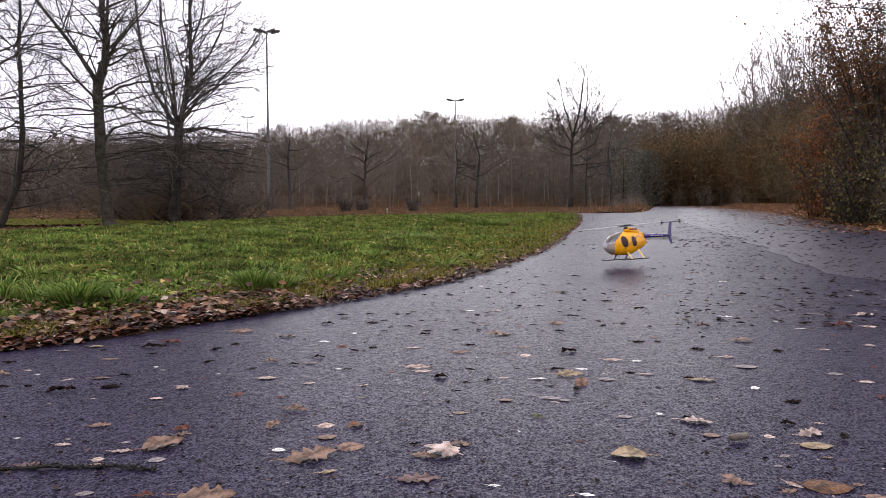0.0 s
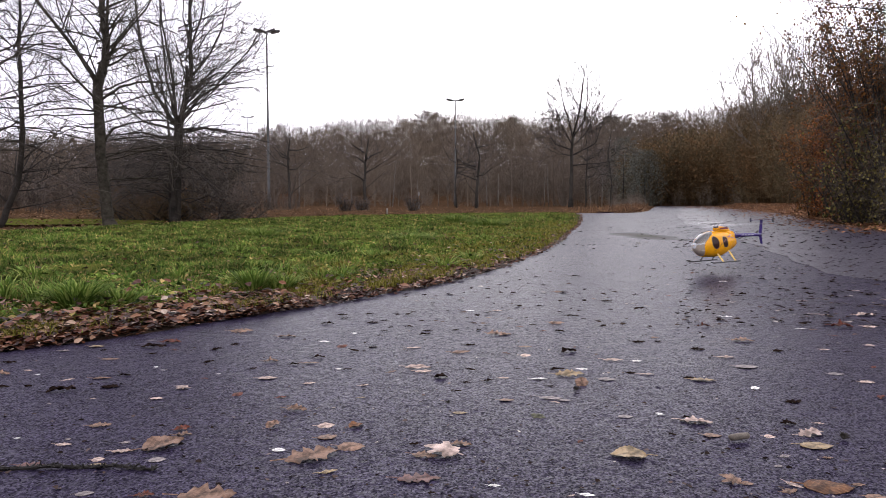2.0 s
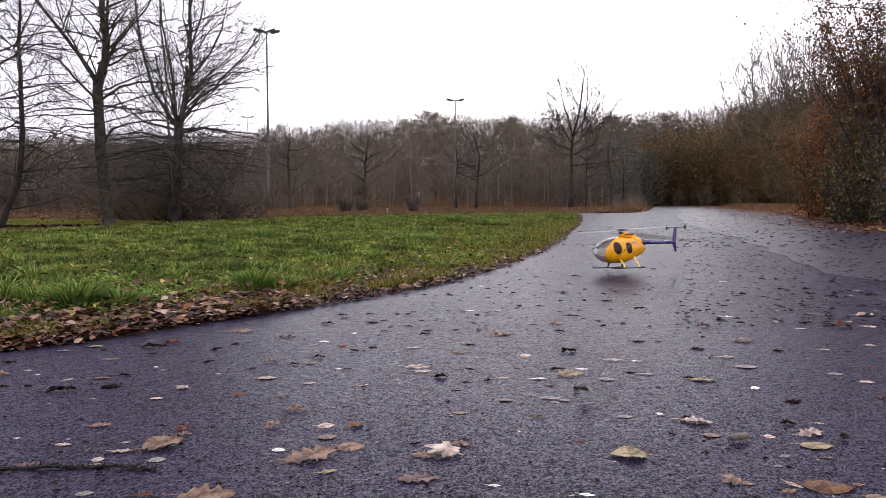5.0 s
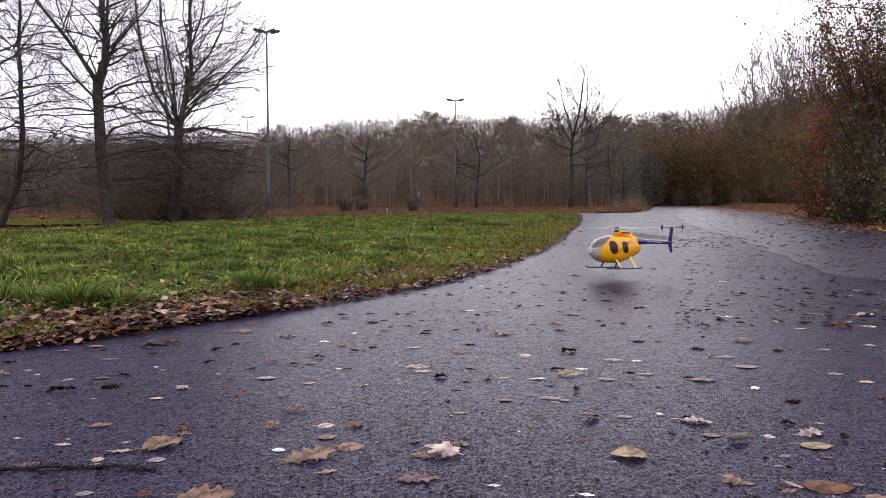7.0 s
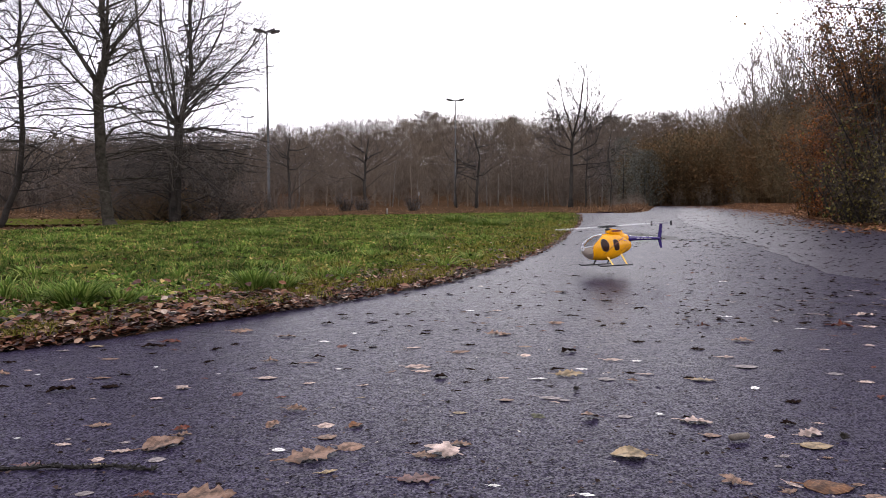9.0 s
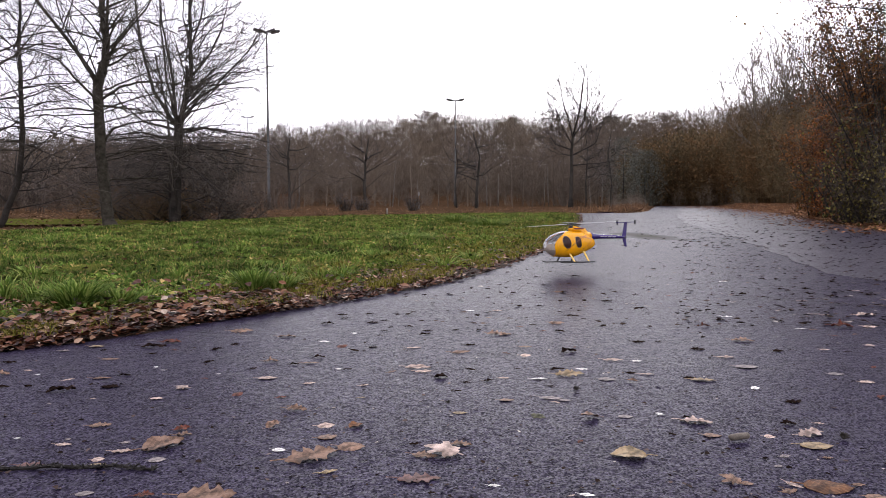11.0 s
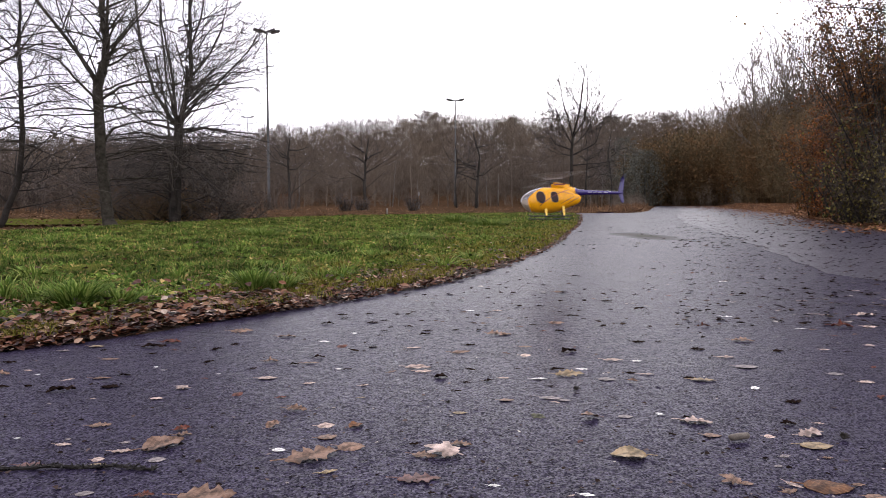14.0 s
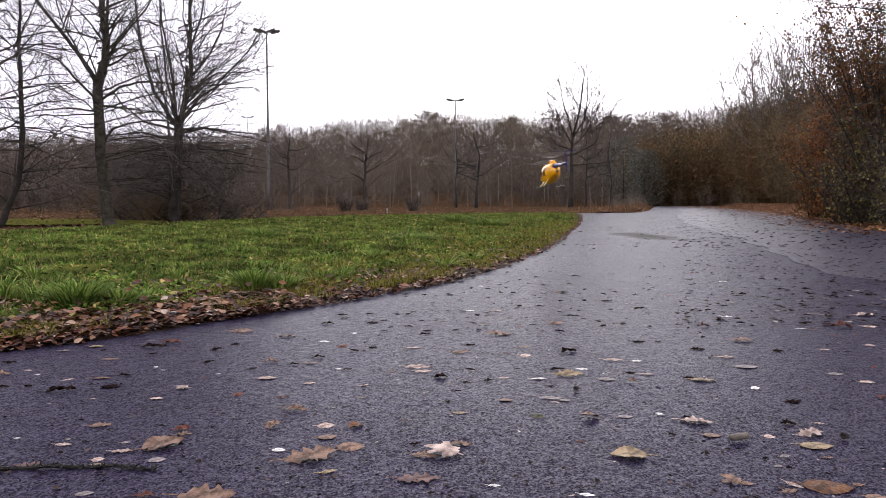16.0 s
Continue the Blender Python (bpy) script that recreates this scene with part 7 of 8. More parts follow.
def overhanging_branch():
    """A leafy tree whose upper branches reach over the road's side."""
    rng = random.Random(97)
    w, t, lv = Shape(), Shape(), Shape()
    w.tube([Vector((0, 0, 0)), Vector((-0.1, 0, 2.0)), Vector((-0.2, 0, 4.2)), Vector((-0.1, 0, 6.5))], [0.12, 0.1, 0.07, 0.02], 8)
    for z, reach, dy in ((2.9, 1.2, 0.2), (3.2, 1.7, -0.3), (3.5, 2.2, 0.3), (3.75, 2.4, -0.2), (4.0, 2.3, 0.5), (4.3, 2.5, 0.0), (4.6, 2.3, -0.4), (5.0, 2.0, 0.3)):
        o = Vector((-0.2, 0, z))
        e = Vector((-0.2 - reach, dy, z + rng.uniform(0.2, 1.0)))
        m = o.lerp(e, 0.5) + Vector((0, 0, 0.12))
        w.tube([o, m, e], [0.022, 0.013, 0.004], 5)
        for k in range(22):
            f = rng.uniform(0.15, 1.0)
            q = o.lerp(m, f * 2) if f < 0.5 else m.lerp(e, f * 2 - 1)
            d = (Vector((-0.5, rng.gauss(0, 0.8), rng.gauss(0, 0.6)))).normalized()
            b = q + d * rng.uniform(0.25, 0.6)
            t.spike(q, b, 0.006)
            for j in range(12):
                p = q.lerp(b, rng.uniform(0.2, 1.0)) + rand_dir(rng) * 0.07
                lv.leaf(p, (rand_dir(rng) + Vector((0, 0, -0.6))).normalized(), rand_dir(rng), 0.048 * rng.uniform(0.6, 1.2), 0.029)
    planted("tree", (9.9, 14.6, 0.0), w, t, BARK_DARK, TWIG, "leaning tree with dark leaves on overhanging branches", leaves=lv, leaf_mat=BROWN_LEAF)


# ---- masts and posts ----
def light_mast(x, y, height, turn, heads):
    root = new("floodlight_mast")
    root.location = (x, y, 0)
    root.rotation_euler = (0, 0, turn)
    s = Shape()
    s.tube([Vector((0, 0, 0)), Vector((0, 0, 0.9)), Vector((0, 0, 0.95)), Vector((0, 0, height))], [0.13, 0.125, 0.11, 0.055], 12)
    made("pole", s.v, s.f, MAST, root, smooth=True)
    part("crossarm", block((1.1, 0.08, 0.08), (0, 0, height + 0.02), 0.01), MAST, root)
    for i in range(heads):
        px = (-0.52, 0.52, -0.18, 0.2)[i]
        tilt = Matrix.Rotation(radians((14, -14, 24, -24)[i]), 4, "Y") @ Matrix.Rotation(radians(-12 if i < 2 else 10), 4, "X")
        h = part("lamp_head", block((0.72, 0.36, 0.15), (px * 1.25, (0, 0, 0.3, -0.3)[i], height + 0.08), 0.03, tilt), MAST, root)
        part("lamp_cover", block((0.6, 0.3, 0.03), (px * 1.25, (0, 0, 0.3, -0.3)[i], height + 0.0), 0.006, tilt), LAMP_GLASS, h)
    tagged(root, "tall grey steel floodlight mast with splayed lamp heads", "light mast", "floodlight masts")


def build_posts():
    for x, y, h, r in ((-1.95, 60.0, 1.3, 0.05), (-2.5, 33.0, 0.22, 0.03)):
        s = Shape()
        s.tube([Vector((0, 0, -0.05)), Vector((0, 0, h * 0.96)), Vector((0, 0, h))], [r, r, r * 0.6], 10)
        o = made("post", s.v, s.f, POST, smooth=True)
        o.location = (x, y, 0)
        tagged(o, "short pale post standing beyond the lawn", "post")


# ---- the model helicopter ----
POD = [  # x, middle height, half height, half width
    (0.236, 0.134, 0.004, 0.004),
    (0.231, 0.133, 0.022, 0.019),
    (0.220, 0.129, 0.039, 0.034),
    (0.200, 0.129, 0.057, 0.049),
    (0.170, 0.130, 0.074, 0.062),
    (0.130, 0.132, 0.087, 0.072),
    (0.085, 0.134, 0.094, 0.078),
    (0.040, 0.135, 0.096, 0.080),
    (0.000, 0.136, 0.095, 0.079),
    (-0.040, 0.139, 0.090, 0.076),
    (-0.080, 0.144, 0.081, 0.069),
    (-0.120, 0.147, 0.069, 0.058),
    (-0.160, 0.145, 0.052, 0.045),
    (-0.188, 0.143, 0.036, 0.031),
    (-0.203, 0.142, 0.024, 0.021),
    (-0.210, 0.141, 0.014, 0.012),
    (-0.2120, 0.141, 0.004, 0.004)]
POWER = 2.25


def pod_at(x):
    for a, b in zip(POD, POD[1:]):
        if b[0] <= x <= a[0]:
            f = (x - a[0]) / (b[0] - a[0])
            return [a[i] + (b[i] - a[i]) * f for i in (1, 2, 3)]
    return [0.15, 0.01, 0.01]


def pod_side(x, z):
    zc, hh, hw = pod_at(x)
    q = min(0.999, abs(z - zc) / hh)
    return hw * (1 - q ** POWER) ** (1 / POWER)


def canopy_edge(s):
    """Where the yellow door frame ends, by height on the pod: swept far back over the roof."""
    return 0.182 - (0.125 * s * s if s > 0 else 0.025 * s * s)


def pod_shell(x_from, x_to, steps, sides=40, grow=0.0):
    """Part of the pod's skin between two places along it; None stands for the canopy's edge."""
    verts, faces = [], []
    for i in range(steps + 1):
        for k in range(sides):
            a = 2 * math.pi * k / sides
            c, s = math.cos(a), math.sin(a)
            x0 = canopy_edge(s) if x_from is None else x_from
            x1 = canopy_edge(s) if x_to is None else x_to
            x = x0 + (x1 - x0) * i / steps
            zc, hh, hw = pod_at(x)
            y = math.copysign(abs(c) ** (2 / POWER), c) * (hw + grow)
            z = zc + math.copysign(abs(s) ** (2 / POWER), s) * (hh + grow)
            verts.append((x, y, z))
    for i in range(steps):
        for k in range(sides):
            a, b = i * sides + k, i * sides + (k + 1) % sides
            faces.append((a, a + sides, b + sides, b))
    return verts, faces


def side_patch(outline, sign, proud):
    """A patch that follows the pod's side inside an outline of (x, z)."""
    cx = sum(p[0] for p in outline) / len(outline)
    cz = sum(p[1] for p in outline) / len(outline)
    verts = [(cx, sign * (pod_side(cx, cz) + proud), cz)]
    n = len(outline)
    for f in (0.35, 0.7, 1.0):
        for x, z in outline:
            px, pz = cx + (x - cx) * f, cz + (z - cz) * f
            verts.append((px, sign * (pod_side(px, pz) + proud), pz))
    faces = [(0, 1 + k, 1 + (k + 1) % n) for k in range(n)]
    for r in range(2):
        for k in range(n):
            a, b = 1 + r * n + k, 1 + r * n + (k + 1) % n
            faces.append((a, a + n, b + n, b))
    return verts, faces


def side_ring(outline, sign, grow, proud):
    cx = sum(p[0] for p in outline) / len(outline)
    cz = sum(p[1] for p in outline) / len(outline)
    verts, faces = [], []
    n = len(outline)
    for f, h in ((1.0, 0.0005), (1.0 + grow * 0.4, proud), (1.0 + grow, 0.0)):
        for x, z in outline:
            px, pz = cx + (x - cx) * f, cz + (z - cz) * f
            verts.append((px, sign * (pod_side(px, pz) + h), pz))
    for r in range(2):
        for k in range(n):
            a, b = r * n + k, r * n + (k + 1) % n
            faces.append((a, a + n, b + n, b))
    return verts, faces


def side_band(line, width, sign, proud):
    verts, faces = [], []
    for i, (x, z) in enumerate(line):
        a, b = line[max(0, i - 1)], line[min(len(line) - 1, i + 1)]
        d = Vector((b[0] - a[0], b[1] - a[1])).normalized()
        w = width * math.sin(math.pi * (0.1 + 0.8 * i / (len(line) - 1))) ** 0.5
        for q in (-1, 1):
            px, pz = x - d.y * w * q / 2, z + d.x * w * q / 2
            verts.append((px, sign * (pod_side(px, pz) + proud), pz))
    for i in range(len(line) - 1):
        faces.append((2 * i, 2 * i + 1, 2 * i + 3, 2 * i + 2))
    return verts, faces


def oval(cx, cz, rx, rz, power, lean=0.0, n=28):
    out = []
    for k in range(n):
        a = 2 * math.pi * k / n
        c, s = math.cos(a), math.sin(a)
        z = math.copysign(abs(s) ** (2 / power), s) * rz
        out.append((cx + math.copysign(abs(c) ** (2 / power), c) * rx + lean * z, cz + z))
    return out


def plate(outline, thick, axis="y"):
    """A flat shaped plate with rounded rim, outline in (x, z), thickness along y."""
    bm = bmesh.new()
    vs = [bm.verts.new((x, -thick / 2, z)) for x, z in outline]
    face = bm.faces.new(vs)
    ext = bmesh.ops.extrude_face_region(bm, geom=[face])
    bmesh.ops.translate(bm, vec=(0, thick, 0), verts=[g for g in ext["geom"] if isinstance(g, bmesh.types.BMVert)])
    bmesh.ops.recalc_face_normals(bm, faces=bm.faces[:])
    bmesh.ops.bevel(bm, geom=bm.edges[:], offset=thick * 0.25, segments=1, affect="EDGES")
    return bm


def build_helicopter():
    heli = new("model_helicopter")
    tagged(heli, "hovering yellow and violet radio-controlled model helicopter", "model helicopter")
    v, f = pod_shell(None, -0.2120, 32)
    body = made("fuselage", v, f, YELLOW, heli, "glossy yellow egg-shaped fuselage", smooth=True)
    v, f = pod_shell(0.2359, None, 16)
    canopy = made("canopy", v, f, CLEAR, heli, "clear bubble canopy", smooth=True)
    # the canopy's frame: a hoop behind it and a rib over the top and under the nose
    s = Shape()
    ring = []
    for k in range(49):
        a = 2 * math.pi * k / 48
        c, q = math.cos(a), math.sin(a)
        x = canopy_edge(q)
        zc, hh, hw = pod_at(x)
        ring.append(Vector((x, math.copysign(abs(c) ** (2 / POWER), c) * hw, zc + math.copysign(abs(q) ** (2 / POWER), q) * hh)))
    s.tube(ring, [0.0035] * 49, 6)
    made("canopy_hoop", s.v, s.f, YELLOW, canopy, smooth=True)
    for sign in (1, -1):
        s = Shape()
        rib = []
        for k in range(18):
            x = 0.180 + (0.231 - 0.180) * k / 17
            z = 0.150 - 0.012 * k / 17
            rib.append(Vector((x, sign * (pod_side(x, z) + 0.0005), z)))
        s.tube(rib, [0.0024] * 18, 6)
        made("canopy_strip", s.v, s.f, WHITE, canopy, "pale canopy joint", smooth=True)
    s = Shape()
    rib = []
    for k in range(18):
        x = 0.060 + (0.231 - 0.060) * k / 17
        zc, hh, hw = pod_at(x)
        rib.append(Vector((x, 0, zc + hh)))
    s.tube(rib, [0.0024] * 18, 6)
    made("canopy_rib", s.v, s.f, WHITE, canopy, "pale canopy joint", smooth=True)
    v, f = pod_shell(0.2359, 0.2315, 4, 40, 0.0012)
    made("nose_cap", v, f, WHITE, heli, "pale nose cap", smooth=True)
    v, f = pod_shell(0.234, None, 14, 40, 0.0008)
    chin = [fc for fc in f if max(v[i][2] for i in fc) < 0.142]
    made("chin_lining", v, chin, COCKPIT, heli, "beige lower nose lining", smooth=True)
    bulk = []
    for k in range(32):
        q = math.sin(2 * math.pi * k / 32)
        x = canopy_edge(q) - 0.006
        zc, hh, hw = pod_at(x)
        bulk.append((x, math.cos(2 * math.pi * k / 32) * hw * 0.95, zc + q * hh * 0.95))
    made("bulkhead", bulk + [(0.10, 0, 0.13)], [(k, (k + 1) % 32, 32) for k in range(32)], COCKPIT, heli, "beige cabin bulkhead", smooth=True)
    part("instrument_pod", block((0.028, 0.05, 0.05), (0.165, 0, 0.118), 0.008), BLACK, heli)
    part("cabin_floor", block((0.11, 0.11, 0.006), (0.158, 0, 0.098), 0.002), COCKPIT, heli)
    part("nose_light", block((0.008, 0.018, 0.014), (0.2335, 0.012, 0.140), 0.003), WHITE, heli, "small pale nose lamp")
    for sign in (1, -1):
        o = oval(0.090, 0.150, 0.031, 0.041, 2.1, 0.14)
        v, f = side_patch(o, sign, 0.0008)
        w = made("door_window", v, f, DARK_GLASS, body, "dark oval door window", smooth=True)
        v, f = side_ring(o, sign, 0.13, 0.0025)
        made("window_frame", v, f, BLACK, w, "black rubber window seal", smooth=True)
        o = oval(-0.012, 0.150, 0.024, 0.037, 3.2, 0.16)
        v, f = side_patch(o, sign, 0.0008)
        w = made("cabin_window", v, f, DARK_GLASS, body, "dark upright cabin window", smooth=True)
        v, f = side_ring(o, sign, 0.11, 0.0025)
        made("window_frame", v, f, BLACK, w, "black rubber window seal", smooth=True)
        line = [(0.10 - 0.235 * t, 0.083 + 0.125 * t + 0.02 * math.sin(t * 3.1)) for t in [k / 14 for k in range(15)]]
        v, f = side_band(line, 0.0055, sign, 0.0008)
        made("side_stripe", v, f, MAROON, body, "thin maroon sweeping stripe", smooth=True)
        line = [(-0.03 - 0.12 * t, 0.192 - 0.02 * t) for t in [k / 8 for k in range(9)]]
        v, f = side_band(line, 0.004, sign, 0.0008)
        made("side_stripe", v, f, MAROON, body, "thin maroon sweeping stripe", smooth=True)
    for sign in (1, -1):
        for x0, z0 in ((-0.055, 0.098), (-0.085, 0.088)):
            line = [(x0 - 0.105 * q, z0 + 0.060 * q) for q in [k / 8 for k in range(9)]]
            v, f = side_band(line, 0.0038, sign, 0.0008)
            made("side_stripe", v, f, MAROON, body, "thin maroon sweeping stripe", smooth=True)
    s = Shape()
    s.tube([Vector((-0.19, 0, 0.138)), Vector((-0.211, 0, 0.138)), Vector((-0.2125, 0, 0.138))], [0.013, 0.013, 0.010], 16)
    made("exhaust", s.v, s.f, BLACK, heli, "dark exhaust opening", smooth=True)
    # engine housing behind the mast
    bm = block((0.150, 0.064, 0.052), (-0.066, 0, 0.244), 0.015)
    for vert in bm.verts:
        if vert.co.x < -0.05:
            vert.co.z -= (-0.05 - vert.co.x) * 0.26
            vert.co.y *= 1 - (-0.05 - vert.co.x) * 3
    cowl = part("engine_housing", bm, YELLOW, heli, "yellow engine housing with dark slot", True)
    for sign in (1, -1):
        part("intake_slot", block((0.085, 0.002, 0.012), (-0.05, sign * 0.0325, 0.250), 0.0005), MAROON, cowl)
    # tail
    s = Shape()
    s.tube([Vector((-0.08, 0, 0.190)), Vector((-0.13, 0, 0.190)), Vector((-0.165, 0, 0.190))], [0.050, 0.042, 0.036], 18)
    made("boom_fairing", s.v, s.f, YELLOW, heli, "yellow boom fairing", smooth=True)
    s = Shape()
    s.tube([Vector((-0.160, 0, 0.190)), Vector((-0.195, 0, 0.190)), Vector((-0.24, 0, 0.190)), Vector((-0.36, 0, 0.187)), Vector((-0.49, 0, 0.183)), Vector((-0.518, 0, 0.182))], [0.0345, 0.026, 0.0185, 0.0145, 0.0115, 0.008], 16)
    boom = made("tail_boom", s.v, s.f, PURPLE, heli, "tapering violet tail boom", smooth=True)
    for sign in (1, -1):
        for x, ln in ((-0.275, 0.030), (-0.312, 0.024), (-0.350, 0.034), (-0.392, 0.030)):
            part("marking", block((ln, 0.0012, 0.006), (x, sign * (0.0170 + (x + 0.275) * 0.022), 0.189 + (x + 0.275) * 0.03), 0.0003), LILAC, boom, "pale unreadable marking")
    fin = part("tail_fin", plate([(-0.480, 0.183), (-0.518, 0.183), (-0.532, 0.294), (-0.504, 0.294)], 0.006), PURPLE, heli, "upright violet tail fin")
    part("lower_fin", plate([(-0.482, 0.183), (-0.516, 0.183), (-0.526, 0.110), (-0.506, 0.110)], 0.006), PURPLE, heli)
    st = part("stabiliser", block((0.028, 0.20, 0.004), (-0.519, 0, 0.296), 0.0015), PURPLE, heli, "violet horizontal stabiliser")
    for sign in (1, -1):
        part("end_plate", block((0.016, 0.004, 0.036), (-0.521, sign * 0.101, 0.296), 0.0015), BLACK, st)
    # undercarriage
    for sign in (1, -1):
        s = Shape()
        y = sign * 0.108
        s.tube([Vector((-0.135, y, 0.006)), Vector((-0.13, y, 0.005)), Vector((0.140, y, 0.005)), Vector((0.165, y, 0.007)), Vector((0.184, y, 0.015))], [0.003, 0.005, 0.005, 0.005, 0.003], 10)
        made("skid", s.v, s.f, BLACK, heli, "black tubular skid", smooth=True)
        for x in (0.054, -0.075):
            s = Shape()
            zc, hh, hw = pod_at(x)
            top = Vector((x, sign * hw * 0.72, zc - hh * 0.72))
            foot = Vector((x - 0.006, y, 0.006))
            leg = plate([(-0.006, 0), (0.006, 0), (0.009, 1), (-0.009, 1)], 0.006)
            m = Matrix.Identity(4)
            d = top - foot
            for vert in leg.verts:
                c = vert.co.copy()
                vert.co = foot + d * c.z + Vector((c.x, c.y, 0))
            part("skid_leg", leg, PALE_YELLOW if sign > 0 else LEG_GREY, heli, "yellow faired skid leg" if sign > 0 else "dark grey skid leg")
    # rotor
    s = Shape()
    s.tube([Vector((0, 0, 0.225)), Vector((0, 0, 0.262)), Vector((0, 0, 0.286))], [0.006, 0.005, 0.004], 10)
    made("mast", s.v, s.f, METAL, heli, smooth=True)
    s = Shape()
    s.tube([Vector((0, 0, 0.254)), Vector((0, 0, 0.262)), Vector((0, 0, 0.270))], [0.014, 0.022, 0.014], 14)
    made("swashplate", s.v, s.f, BLACK, heli, smooth=True)
    rotor = part("main_rotor", block((0.036, 0.028, 0.018), (0, 0, 0), 0.005), BLACK, heli, "spinning two-bladed main rotor")
    rotor.location = (0, 0, 0.283)
    for sign in (1, -1):
        part("blade_grip", block((0.066, 0.018, 0.013), (sign * 0.044, 0, 0.0), 0.003), BLACK, rotor)
        bm = block((0.325, 0.032, 0.0035), (sign * 0.222, -sign * 0.004, 0.001), 0.0012)
        part("rotor_blade", bm, WHITE, rotor, "white rotor blade")
    s = Shape()
    s.tube([Vector((0, -0.085, 0.012)), Vector((0, 0.085, 0.012))], [0.0015, 0.0015], 6)
    made("flybar", s.v, s.f, METAL, rotor)
    for sign in (1, -1):
        part("paddle", block((0.022, 0.030, 0.003), (0, sign * 0.10, 0.012), 0.001), BLACK, rotor)
    tail = part("tail_rotor", block((0.012, 0.010, 0.012), (0, 0, 0), 0.003), METAL, heli, "spinning tail rotor with pale hub")
    tail.location = (-0.502, -0.016, 0.183)
    for sign in (1, -1):
        part("tail_blade", block((0.010, 0.0025, 0.036), (0, 0, sign * 0.024), 0.0008), LEG_GREY, tail)
    return heli, rotor, tail


# ---- what moves ----
# the heading of the main rotor's blades at each half second, in degrees
BLADE_AT = {0.0: 20, 0.5: 25, 1.0: 8, 1.5: 90, 2.0: 90, 2.5: 2, 3.0: 4, 3.5: 10, 4.0: 12, 6.5: 8, 7.0: 90, 7.5: 90, 8.0: 90, 8.5: 4, 9.0: 5, 11.5: 90, 12.0: 90, 12.5: 90, 13.0: 90,
            13.5: 90, 14.0: 90, 14.5: 90, 15.0: 90, 15.5: 90, 16.0: 90}


